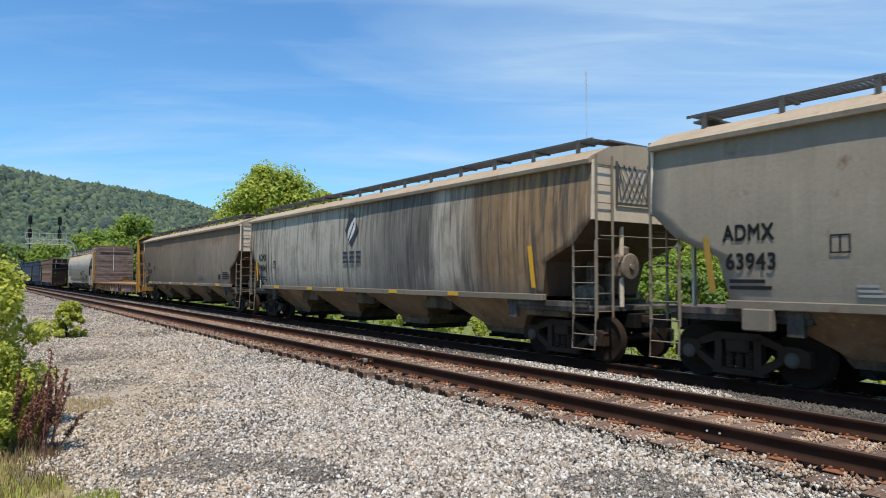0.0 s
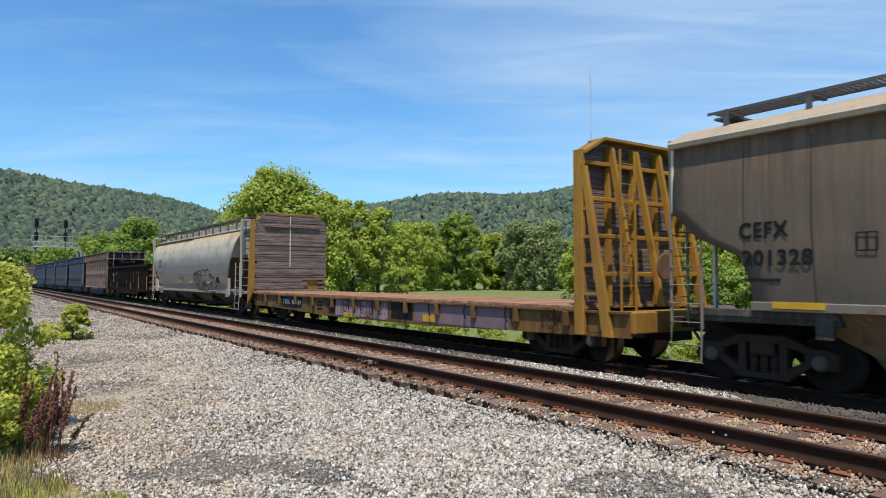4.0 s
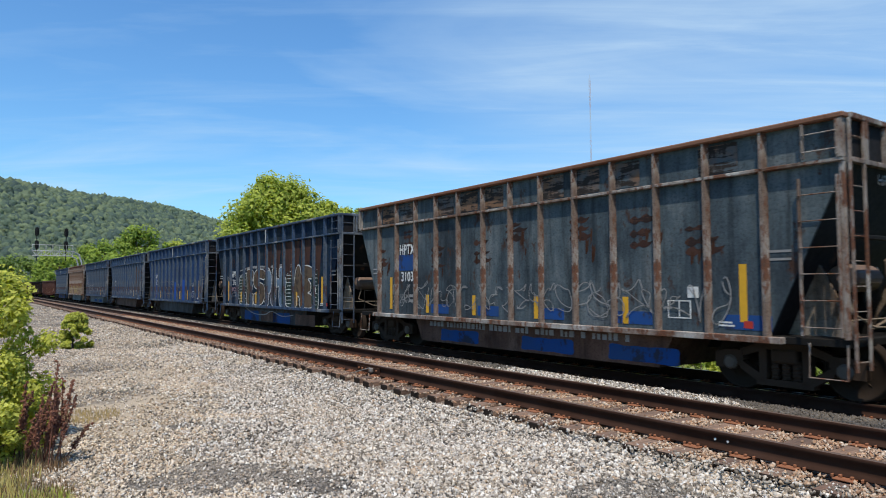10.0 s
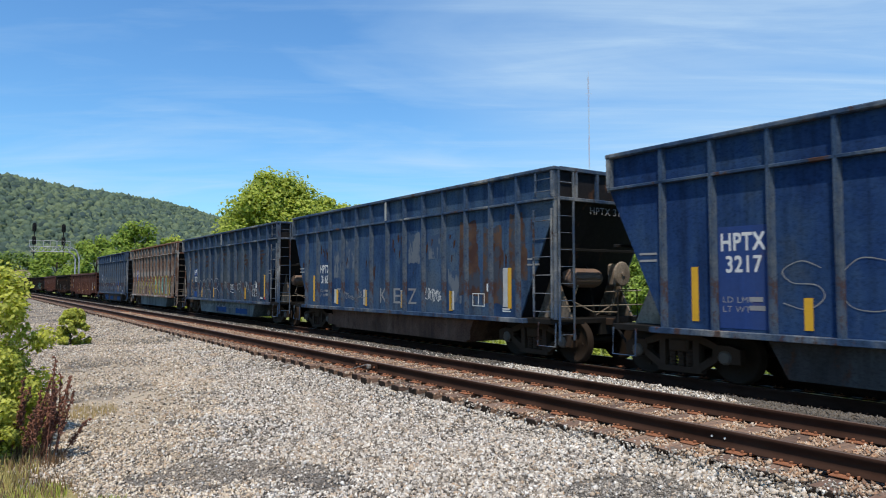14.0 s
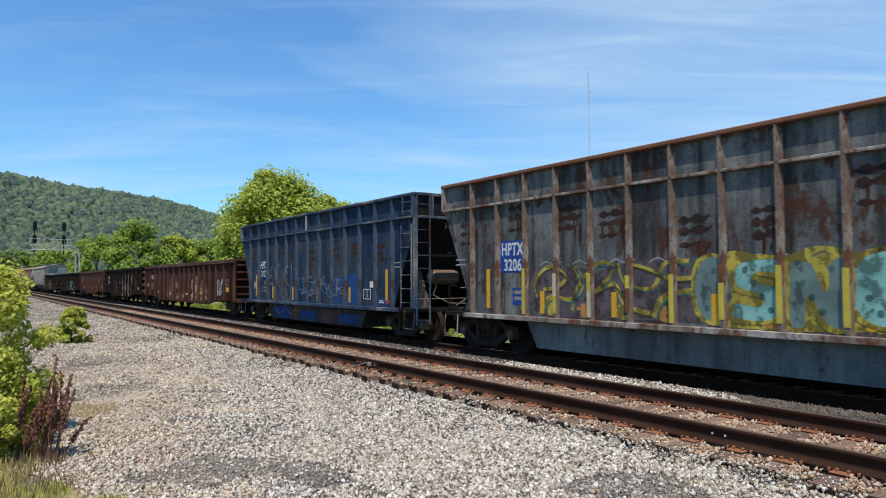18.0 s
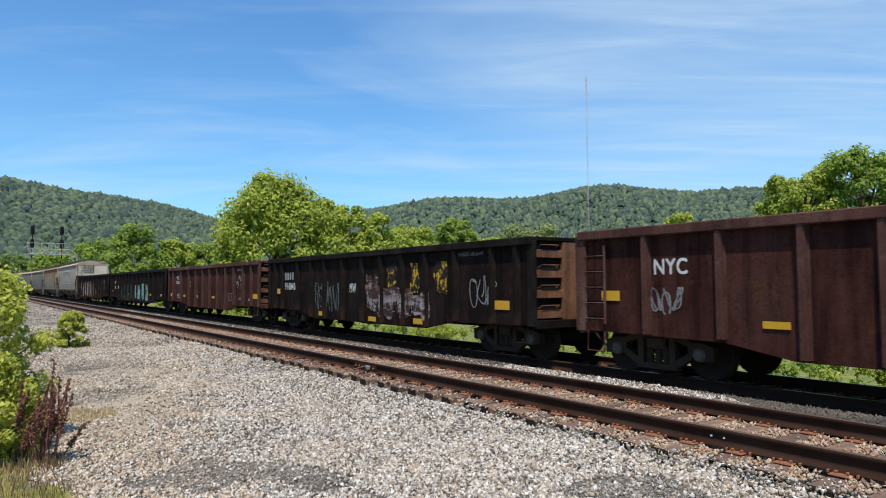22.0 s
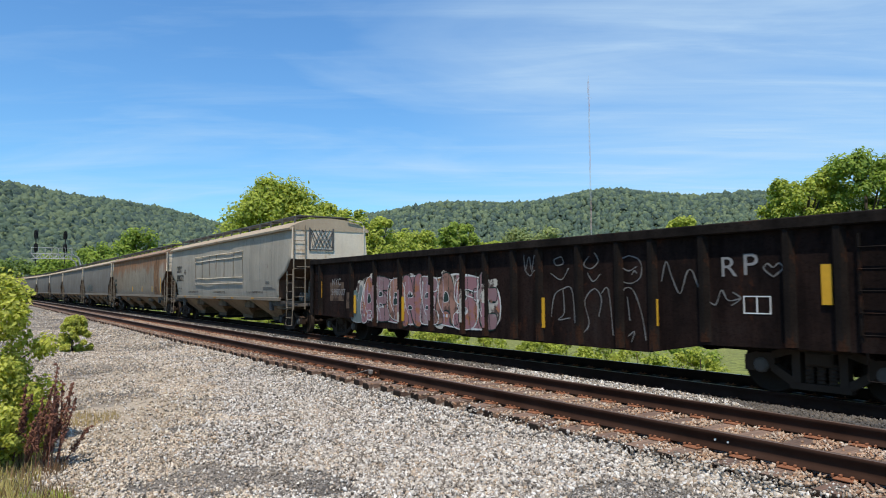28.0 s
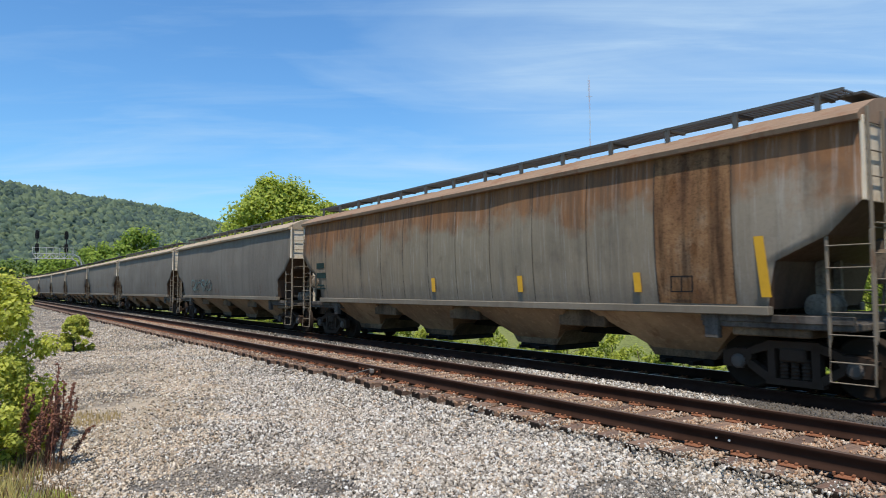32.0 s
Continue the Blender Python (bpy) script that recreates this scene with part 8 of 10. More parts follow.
STROKES = [
    [(0.02, 0.78), (0.09, 0.90), (0.10, 0.78), (0.11, 0.68), (0.13, 0.49), (0.16, 0.34), (0.175, 0.12)],
    [(0.02, 0.78), (0.003, 0.68), (0.016, 0.51), (0.05, 0.35), (0.10, 0.33), (0.11, 0.10), (0.16, 0.07), (0.175, 0.12)],
    [(0.10, 0.80), (0.22, 0.93), (0.20, 0.83), (0.18, 0.76), (0.21, 0.51), (0.24, 0.29), (0.235, 0.10), (0.175, 0.12)],
    [(0.11, 0.73), (0.19, 0.80)],
    [(0.22, 0.84), (0.26, 0.95), (0.33, 0.97), (0.365, 0.83), (0.36, 0.73), (0.31, 0.80), (0.235, 0.78), (0.26, 0.54), (0.295, 0.35)],
    [(0.235, 0.10), (0.285, 0.06), (0.335, 0.06), (0.34, 0.24)],
    [(0.31, 0.80), (0.33, 0.59), (0.39, 0.34)],
    [(0.365, 0.85), (0.415, 0.97), (0.52, 1.0), (0.577, 0.89), (0.60, 0.71)],
    [(0.374, 0.73), (0.44, 0.76), (0.452, 0.73), (0.463, 0.54), (0.47, 0.46), (0.407, 0.44)],
    [(0.39, 0.29), (0.44, 0.35), (0.52, 0.34), (0.594, 0.24), (0.594, 0.15), (0.537, 0.05), (0.44, 0.03), (0.394, 0.07), (0.335, 0.06)],
    [(0.39, 0.34), (0.394, 0.07)],
    [(0.455, 0.32), (0.475, 0.22), (0.488, 0.31), (0.47, 0.28), (0.455, 0.32)],
    [(0.577, 0.89), (0.634, 1.0), (0.715, 1.01), (0.76, 0.88), (0.777, 0.73), (0.842, 0.79), (0.846, 0.68), (0.87, 0.63), (0.927, 0.66), (0.967, 0.44), (1.0, 0.29), (0.943, 0.22)],
    [(0.47, 0.46), (0.56, 0.44), (0.615, 0.50)],
    [(0.594, 0.15), (0.65, 0.02), (0.74, 0.0), (0.756, 0.15), (0.748, 0.32), (0.712, 0.34), (0.74, 0.39), (0.70, 0.51), (0.675, 0.53)],
    [(0.756, 0.05), (0.813, -0.01), (0.894, 0.0), (0.935, 0.12), (0.943, 0.22), (0.976, 0.27)],
    [(0.74, 0.41), (0.813, 0.44), (0.88, 0.46), (0.87, 0.63)],
    [(0.80, 0.41), (0.83, 0.27)],
    [(0.03, 0.60), (0.05, 0.66), (0.05, 0.56), (0.075, 0.64), (0.085, 0.56)],
    [(0.73, 0.66), (0.75, 0.70), (0.75, 0.60), (0.77, 0.69), (0.79, 0.60)],
]
for k, line in enumerate(STROKES):
    drawn(car, [(-1.15 - 3.75 * u, 1.13 + 1.20 * v) for u, v in line], 0.030 if k > 17 else (0.070 if k % 3 == 0 else 0.055), pf, M_BLACK, "bold black spray-paint outline")
plate_on(car, "stencil_patch", -5.45, -5.05, 1.62, 1.92, 1.52, M_BLACK, "small black stencil panel")
bars(car, 1.6, 2.0, 0.8, 0.035, 3, 1.573, SP_SEAM)
bars(car, 3.4, 1.36, 1.9, 0.025, 2, 1.456, SP_RUSTW)
part("outlet_pipe", Build().tube([(-6.0, 1.08, 0.55), (6.2, 1.08, 0.55)], 0.06, 10), M_STEEL, car, "sooty unloading pipe below the chutes")
for a in (7.45, -6.85):
    card = Build().box(a - 0.26, a, 1.50, 1.56, 1.00, 1.86, 0.01)
    if a > 0:
        card.prism([(a - 0.26, 1.0), (a - 0.26, 1.80), (a - 0.50, 1.25), (a - 0.50, 1.0)], 1, 1.46, 1.53)
    part("card_box", card, P_PALEND, car, "pale sheet-metal placard panel")

# 6: black gondola with an emblem
car, L = reg(gondola(-83.3, -67.85, "black low gondola with a peeling yellow emblem", P_BLACK, P_BRIB, P_BREND, ribs=[6.19, 4.76, 3.3, 2.3, 1.35, 0.45, -0.45, -1.35, -2.25, -3.16, -4.06, -4.96, -6.18], end_style="bar", seed=6))
block_emblem(car, [(-2.47, -2.96, 1.56, 2.40), (-3.40, -3.80, 1.56, 2.39), (-4.24, -4.80, 1.55, 2.41)], 1.504, SP_FADEY)
block_marks(car, 5.97, 2.04, 0.27, 0.8, 4, SP_GREY, 1.504)
lettering(car, "916098", 5.97, 1.60, 0.24, M_MARK, 1.504, bold=0.008, wide=0.95)
lettering(car, "MW", 0.22, 1.45, 0.23, M_MARK, 1.504, bold=0.012, wide=0.40)
for a in (6.9, 4.10, 1.40, -1.42, -4.3):
    yellow(car, a - 0.11, a, 1.04, 1.56, 1.505)
yellow(car, -7.45, -7.36, 1.03, 2.02, 1.60)
bars(car, -5.6, 1.72, 0.7, 0.05, 4, 1.504, SP_GREY)
lettering(car, "INSIDE HEIGHT", -5.35, 2.56, 0.09, SP_GREY, 1.504)
bars(car, 4.6, 2.45, 0.5, 0.05, 3, 1.504, SP_GREY)

# 7 to 13: high-sided gondolas
def high_car(r_end, l_end, label, side, rib, num, z_mark=2.39, belly=None, blue=True, top=None, post=True, seed=0, chip=True, z_num=0.0):
    car, L = reg(gondola(r_end, l_end, label, side, rib, P_DKEND, high=True, ribs=13, seed=seed, m_belly=belly or P_BELLY, m_top=top))
    ra, rb = car["ribs"][1] - 0.07, car["ribs"][2] + 0.07
    q = L / 13.68
    if blue and seed != 11 and seed != 13:
        plate_on(car, "number_patch", rb, ra, 1.06 if seed != 12 else z_mark - 0.42, 2.80, 1.502, P_BLUE2 if blue == 2 else M_FRESH if seed == 12 else P_BLUE, "blue repainted panel")
        if seed == 12:
            plate_on(car, "number_patch", rb, (ra + rb) / 2, 1.26, 1.66, 1.502, M_FRESH, "small blue repainted patch")
    lettering(car, "HPTX", ra - 0.03, z_mark, 0.29, M_MARK, 1.507, bold=0.012, wide=ra - rb - 0.06)
    lettering(car, num, ra - 0.11, z_num or z_mark - 0.37, 0.27, M_MARK, 1.507, bold=0.010, wide=ra - rb - 0.20)
    lettering(car, "LD LMT", ra - 0.05, 1.50, 0.10, SP_GREY, 1.507)
    lettering(car, "LT WT", ra - 0.05, 1.34, 0.10, SP_GREY, 1.507)
    bars(car, rb + 0.30, 1.60, 0.28, 0.08, 2, 1.507, SP_GREY)
    for sg in (1, -1):
        for z in (2.24, 2.37):
            plate_on(car, "handhold_stripe", sg * 5.9 - 0.16, sg * 5.9 + 0.2, z, z + 0.04, 1.504, SP_GREY)
    for a, z0, z1 in ((5.15, 1.15, 2.12), (3.34, 1.09, 1.60), (1.4, 1.09, 1.60), (-0.7, 1.09, 1.60), (-3.02, 1.09, 1.62), (-5.26, 1.22, 2.20)):
        a = a * q - (0.65 if seed == 9 and a == -0.7 else 0.0)
        yellow(car, a - 0.12, a, z0, z1, 1.506)
    frame_mark(car, -3.97 * q, 1.24, 0.44, 0.33, 1.505, M_MARK)
    plate_on(car, "inspection_patch", -4.55, -4.35, 1.62, 1.82, 1.504, M_MARK, "white inspection patch")
    plate_on(car, "red_patch", -5.46, -5.32, 1.12, 1.24, 1.507, plain("red_patch", (0.35, 0.03, 0.02), 0.6), "small red patch")
    bars(car, -4.9, 1.22, 0.3, 0.03, 2, 1.506, M_MARK)
    if post:
        part("upper_post_patch", Build().box(-0.045, 0.045, 1.602, 1.612, 3.77, 4.34), SP_POST, car, "bare white post")
    if chip:
        r = random.Random(seed)
        for k in range(8):
            cx, cz = 5.6 - 1.5 * k + r.uniform(-0.3, 0.3), r.uniform(2.5, 3.2)
            if abs(cx - (ra + rb) / 2) < 0.6 and cz < 3.0:
                cz = 3.2
            for j in range(r.choice([3, 5, 7])):
                x, z = cx + r.uniform(-0.3, 0.3), cz + r.uniform(-0.3, 0.25)
                w, h, lean = r.uniform(0.03, 0.10), r.uniform(0.12, 0.42), r.uniform(-0.12, 0.12)
                shape(car, [(0.1, 0.0), (0.0, 0.5), (0.2 + lean, 1.0), (0.6, 0.8), (0.95, 0.95), (0.8, 0.45), (0.5 - lean, 0.1)], (x, x - w, z - h, z), 1.5035 + 0.0004 * j, SP_RUSTD, None, 0, "dark rusted scrape")
            if seed in (7, 11, 12, 13):
                for j in range(3):
                    x, z, w = cx + 0.35, cz + 0.22 * j - 0.2 + r.uniform(-0.05, 0.05), r.uniform(0.45, 0.75)
                    shape(car, [(0.0, 0.4), (0.2, 0.9), (0.35, 0.6), (0.6, 1.0), (0.8, 0.7), (1.0, 0.8), (0.85, 0.3), (0.6, 0.1), (0.4, 0.3), (0.2, 0.0)], (x, x - w, z, z + r.uniform(0.10, 0.22)), 1.5032 + 0.0003 * j, SP_SCAB, None, 0, "ragged rusted-through scrape")
    lettering(car, "HPTX " + num, -L / 2 + 0.13, 0.55, 0.17, SP_GREY, 0, ends=True).matrix_basis = Matrix(((0, 0, -1, -L / 2 - 0.005), (-1, 0, 0, 0.55), (0, 1, 0, 3.42), (0, 0, 0, 1)))
    return car, L


car, L = high_car(-66.7, -52.55, "rust-streaked grey-blue high-sided gondola with pale ribs", P_WORN7, P_RIB, "3103", 2.80, blue=False, z_num=2.0, top=P_RTOP, post=False, seed=7, belly=P_RBELLY)
plate_on(car, "number_patch", car["ribs"][2] + 0.07, car["ribs"][1] - 0.07, 2.31, 2.78, 1.503, M_BRBLUE, "blue repainted patch")
for a in (3.1, 1.2, -0.8, -2.9, -5.0):
    plate_on(car, "blue_patch", a - 0.75, a, 1.09, 1.34, 1.503, M_BRBLUE, "blue repainted patch")
scrawl(car, 5.0, -5.2, 1.15, 2.0, 1.510, SP_GREY, 71, 24, 0.020, "faded white spray-paint tag", 2.2)
rw7 = random.Random(77)
x = 3.3
while x > -3.1:
    w = rw7.uniform(0.06, 0.13)
    if rw7.random() < 0.82:
        plate_on(car, "stencil_mark", x - w, x, 0.72, 0.72 + rw7.uniform(0.11, 0.16), 1.4075, SP_GREY)
    x -= w + 0.05
for a in (2.8, -0.2, -2.6):
    shape(car, RAGGED, (a, a - 1.5, 0.34, 0.66), 1.405, M_BRBLUE, None, 0, "ragged blue repainted patch")
TORN = smear("torn_upper_panel", (0.022, 0.018, 0.016), (0.15, 0.085, 0.05), (0.5, 1, 3.5), 3.2, 0.5, (0.060, 0.078, 0.090))
for k in range(12):
    x = -5.4 + 0.924 * k
    if k % 4 != 1:
        part("inner_lining", Build().box(x + 0.12, x + 0.80, 1.500, 1.506, 3.80, 4.30), TORN, car, "rusted-through upper panel")
# 8
car, L = high_car(-51.2, -37.75, "high-sided gondola covered by a large striped spray-paint piece", P_SOOTNAVY, P_NRIB, "3166", 2.30, blue=False, seed=8)
SP_MAUVG = spray("mauve_grey_spray", (0.085, 0.068, 0.080), 0.6)
SP_KHAKI = spray("brown_khaki_spray", (0.105, 0.072, 0.046), 0.7)
LO, HI = 1.02, 2.60
for a, c, mt in ((3.45, 2.35, SP_DARK), (-1.85, -2.75, SP_DARK), (-4.2, -4.75, SP_DARK)):
    shape(car, [(0.0, 0.25), (0.08, 0.8), (0.35, 0.95), (0.98, 0.97), (1.0, 0.5), (0.97, 0.02), (0.3, 0.0), (0.12, 0.05)], (a, c, LO, HI - 0.12), 1.5035, mt, SP_WHITE, 0.035, "dark green spray-paint shadow block")
    for k in range(9):
        z = LO + 0.12 + k * 0.145
        stroke(car, [(0.0, 0.0), (0.5, 0.3), (1.0, 0.1)], (a - 0.10 - 0.02 * (k % 3), a - (0.78 + 0.1 * (k % 2)) * (a - c), z, z + 0.03), 0.026, 1.5075, SP_WHITE, "white hatch line")
for form, a, c, mt in ((BLOCK_E, 2.45, 1.55, SP_KHAKI), (BLOCK_S, 1.62, 0.28, SP_KHAKI), (BLOCK_N, 0.30, -0.98, SP_MAUVG), (BLOCK_T, -1.0, -1.92, SP_SKY), (BLOCK_A, -2.6, -3.5, SP_KHAKI), (BLOCK_E, -3.5, -4.3, SP_KHAKI)):
    shape(car, form, (a, c, LO + 0.02, HI), 1.5085, mt, SP_WHITE, 0.038, "filled spray-paint letter shape with a white edge")
shape(car, BLOCK_O, (0.1, -0.45, 1.55, 2.55), 1.5125, SP_SKY, SP_WHITE, 0.03, "pale blue spray-paint shape")
shape(car, BLOCK_O, (1.15, 0.85, 2.15, 2.32), 1.5125, SP_DARK, SP_WHITE, 0.03, "small dark spray-paint shape")
for z, q in ((2.66, 0.0), (2.72, 0.4)):
    stroke(car, [(0.0, 0.0), (0.1, 0.6), (0.3, 0.9), (0.5, 0.6), (0.75, 0.85), (1.0, 0.3)], (3.3 - q, -2.6 - q, z - 0.06, z + 0.06), 0.05, 1.505, SP_GREY, "long pale spray-paint line over the letters")
rib_paint(car, 3.5, -4.6, 1.05, 2.55, [SP_KHAKI, SP_DARK, SP_RUSTB], 83)
for a, mt in ((2.9, M_BRBLUE), (0.9, P_RBELLY), (-0.4, M_BRBLUE), (-2.6, P_RBELLY)):
    shape(car, RAGGED, (a, a - 1.7, 0.30, 0.74), 1.4045, mt, None, 0, "patched belly panel")
stroke(car, [(0.0, 0.9), (0.2, 0.2), (0.45, 0.1), (0.6, 0.5), (0.8, 0.1), (1.0, 0.3)], (3.0, -2.4, 0.55, 0.98), 0.04, 1.407, SP_GREY, "white spray-paint line on the belly")
for x, w, h in ((1.9, 0.30, 0.10), (1.45, 0.22, 0.14), (1.1, 0.16, 0.08)):
    part("scrap_load", Build().prism([(x - w, 4.1), (x + w, 4.1), (x + 0.6 * w, 4.44 + h), (x - 0.7 * w, 4.42 + 0.6 * h)], 1, 0.4, 0.9), P_TAN, car, "brown scrap poking over the side")
lettering(car, "RFZ", 5.05, 2.14, 0.20, SP_GREY, 1.506, wide=0.5, label="pale spray-paint tag")
lettering(car, "DOF", 4.35, 1.62, 0.20, SP_PINK, 1.506, wide=0.62, label="pink spray-paint tag")
lettering(car, "ERIENNE", 2.15, 1.20, 0.13, SP_SKY, 1.5150, wide=0.66, label="pale blue spray-paint word")
lettering(car, "ALICE", -0.10, 1.12, 0.13, SP_SKY, 1.5150, wide=0.46, label="pale blue spray-paint word")
DRIP = smear("brown_drip", (0.026, 0.012, 0.010), (0.050, 0.022, 0.015), (3, 1, 0.3), 3.0, 0.6)
RUST_RUN = smear("rust_run", (0.030, 0.024, 0.024), (0.085, 0.034, 0.018), (3, 1, 0.3), 3.0, 0.6, (0.050, 0.022, 0.014))
for x in [q for q in car["ribs"] if -4.2 < q < 2.2]:
    part("rust_streak", Build().box(x - 0.028, x + 0.028, 1.601, 1.605, 1.5, 3.65), RUST_RUN, car, "long rust run down the rib")
for x, w in ((0.05, 0.5), (-0.80, 0.55), (-1.75, 0.7), (-2.6, 0.6), (-3.5, 0.6), (-4.4, 0.6)):
    shape(car, [(0.0, 1.0), (0.5, 1.02), (1.0, 1.0), (0.9, 0.6), (0.75, 0.25), (0.6, 0.0), (0.42, 0.35), (0.25, 0.15), (0.1, 0.55)], (x, x - w, 1.9, 3.62), 1.5060, DRIP, None, 0, "dark brown stain running down")
# 9
car, L = high_car(-36.0, -22.05, "dark blue high-sided gondola with brighter blue patches", P_BLUE, P_NRIB, "3217", blue=2, seed=9, belly=P_BELLY, chip=False)
plate_on(car, "blue_patch", -0.74, -0.10, 1.03, 2.15, 1.503, M_FRESH, "bright blue repainted panel")
plate_on(car, "blue_patch", -2.62, -1.88, 1.03, 2.28, 1.503, M_FRESH, "bright blue repainted panel")
THIN = [
    ((3.65, 2.98), [[(0.9, 0.85), (0.5, 1.0), (0.1, 0.8), (0.3, 0.55), (0.8, 0.5), (0.95, 0.25), (0.6, 0.0), (0.1, 0.12)]]),
    ((2.85, 2.12), [[(0.9, 0.95), (0.4, 1.02), (0.05, 0.6), (0.2, 0.12), (0.6, 0.0), (0.98, 0.08)]]),
    ((1.98, 1.18), [[(0.0, 0.0), (0.06, 0.55), (0.02, 1.05), (0.6, 1.0), (0.98, 0.85), (0.7, 0.55), (0.1, 0.5), (0.6, 0.35), (0.98, 0.0)], [(0.0, 0.0), (0.5, -0.04), (0.95, -0.02)]]),
    ((1.02, 0.18), [[(0.98, 0.75), (0.6, 1.02), (0.15, 0.85), (0.2, 0.55), (0.75, 0.42), (0.9, 0.15), (0.5, -0.05), (0.05, 0.1)], [(0.9, 0.6), (0.5, 0.85), (0.35, 0.65)]]),
]
for (a, c), lines in THIN:
    for line in lines:
        stroke(car, line, (a, c, 1.42, 2.18), 0.016, 1.508, SP_GREY, "thin white spray-paint letter")
scrawl(car, -0.95, -1.65, 1.72, 2.05, 1.508, SP_GREY, 92, 5, 0.022, "small white tag", 2)
scrawl(car, -3.88, -4.44, 1.82, 2.14, 1.508, SP_GREY, 93, 4, 0.03, "small white tag", 2)
# 10
car, L = high_car(-20.65, -7.0, "faded blue high-sided gondola with brown stains", P_FADE, P_NRIB, "3168", 2.2, blue=False, seed=10, belly=P_RBELLY)
STAIN = smear("brown_run_down_stain", (0.036, 0.044, 0.060), (0.080, 0.046, 0.030), (1.0, 1, 0.7), 1.7, 0.55, (0.045, 0.022, 0.018))
for a, c, z0 in ((-3.3, -4.1, 1.5), (-4.2, -5.0, 1.3), (-5.1, -5.7, 1.9)):
    for k in range(3):
        shape(car, RAGGED, (a - 0.02 * k, c + 0.06 * k, z0 + 0.55 * k, min(3.5, z0 + 0.75 + 0.6 * k)), 1.503 + 0.0006 * k, STAIN, None, 0, "brown stain running down the panel")
SP_CHALK = plain("chalky_white", (0.40, 0.40, 0.38), 0.7, 0, 0.5, 6)
GREYED = smear("chalky_grey_patch", (0.030, 0.055, 0.10), (0.10, 0.115, 0.135), (1, 1, 0.4), 2.2, 0.5)
for a, c, z0, z1 in ((2.6, 2.0, 2.3, 3.3), (-1.05, -1.6, 2.4, 3.3), (-2.0, -2.5, 2.5, 3.2), (3.4, 2.9, 2.0, 3.0), (-2.85, -3.4, 1.3, 2.2)):
    shape(car, RAGGED, (a, c, z0, z1), 1.5025, GREYED, None, 0, "chalky faded patch")
for a in (3.2, 1.28, -0.82, -3.12):
    plate_on(car, "white_patch", a + 0.02, a + 0.16, 1.12, 1.62, 1.506, SP_CHALK, "white patch beside the reflector")
plate_on(car, "white_patch", -5.08, -4.92, 1.25, 2.2, 1.506, SP_CHALK, "white patch beside the reflector")
for word, x in (("K", 0.50), ("E", -0.22), ("Z", -1.02)):
    lettering(car, word, x, 1.22, 0.46, SP_GREY, 1.507, wide=0.42, label="white spray-paint letter")
scrawl(car, -1.9, -2.6, 1.25, 1.75, 1.508, SP_WHITE, 103, 5, 0.022, "white spray-paint tag", 2)
scrawl(car, 3.4, 1.2, 1.25, 1.7, 1.508, SP_GREY, 102, 5, 0.024, "white spray-paint tags", 1.8)
for a in (4.0, -1.9):
    shape(car, RAGGED, (a, a - 1.7, 0.34, 0.74), 1.405, P_RBELLY, None, 0, "rusted belly patch")
# 11
car, L = high_car(-5.5, 8.75, "faded navy high-sided gondola with white spray-paint loops", P_NAVY, P_NRIB, "3251", 2.30, blue=1, seed=11, belly=P_BELLYT)
plate_on(car, "blue_patch", 3.86, 4.70, 2.22, 2.66, 1.5045, M_BRBLUE, "blue repainted patch")
plate_on(car, "blue_patch", 3.86, 4.70, 1.06, 1.36, 1.5045, M_BRBLUE, "blue repainted patch")
BUBBLES = [
    [(0.0, 0.05), (0.0, 0.55), (0.07, 0.88), (0.15, 0.80), (0.16, 0.45), (0.10, 0.20), (0.03, 0.12)],
    [(0.17, 0.05), (0.18, 0.70), (0.28, 0.95), (0.37, 0.72), (0.30, 0.50), (0.38, 0.25), (0.34, 0.02)],
    [(0.36, 0.75), (0.44, 1.0), (0.52, 0.80), (0.46, 0.55), (0.38, 0.62)],
    [(0.42, 0.40), (0.52, 0.45), (0.60, 0.25), (0.58, 0.02)],
    [(0.60, 0.90), (0.66, 0.98), (0.70, 0.55), (0.78, 0.95), (0.90, 0.98), (0.95, 0.70), (0.84, 0.50), (0.70, 0.52)],
    [(0.88, 0.48), (0.97, 0.30), (0.94, 0.04)],
]
for line in BUBBLES:
    stroke(car, line, (3.55, 0.10, 1.05, 2.08), 0.030, 1.606, SP_GREY, "white spray-paint bubble outline")
for a in (3.3, 2.3, 1.3, 0.4):
    stroke(car, [(0.0, 1.0), (0.1, 0.3), (0.4, 0.0), (0.8, 0.3), (1.0, 0.9)], (a, a - 0.75, 0.62, 0.98), 0.028, 1.408, SP_GREY, "white spray-paint loop on the belly")
lettering(car, "iTD", -0.22, 1.55, 0.36, SP_GREY, 1.507, wide=0.64, label="white spray-paint tag")
lettering(car, "SPEK", -1.08, 1.50, 0.27, SP_WHITE, 1.507, wide=0.70, label="white spray-paint tag")
stroke(car, [(0.0, 0.6), (0.5, 0.2), (1.0, 0.0)], (-1.1, -1.8, 1.36, 1.46), 0.025, 1.507, SP_WHITE, "white underline")
scrawl(car, -2.1, -2.8, 1.35, 1.95, 1.508, SP_GREY, 115, 4, 0.03, "white spray-paint tag", 2)
scrawl(car, -3.0, -4.6, 1.35, 1.95, 1.508, SP_GREY, 112, 6, 0.03, "white spray-paint tags", 1.8)
scrawl(car, -0.7, -2.1, 0.58, 0.80, 1.408, SP_GREY, 113, 7, 0.022, "white spray-paint tags", 1.8)
for a in (1.2, -1.6):
    shape(car, RAGGED, (a, a - 1.5, 0.36, 0.62), 1.405, M_BRBLUE, None, 0, "ragged blue repainted patch")
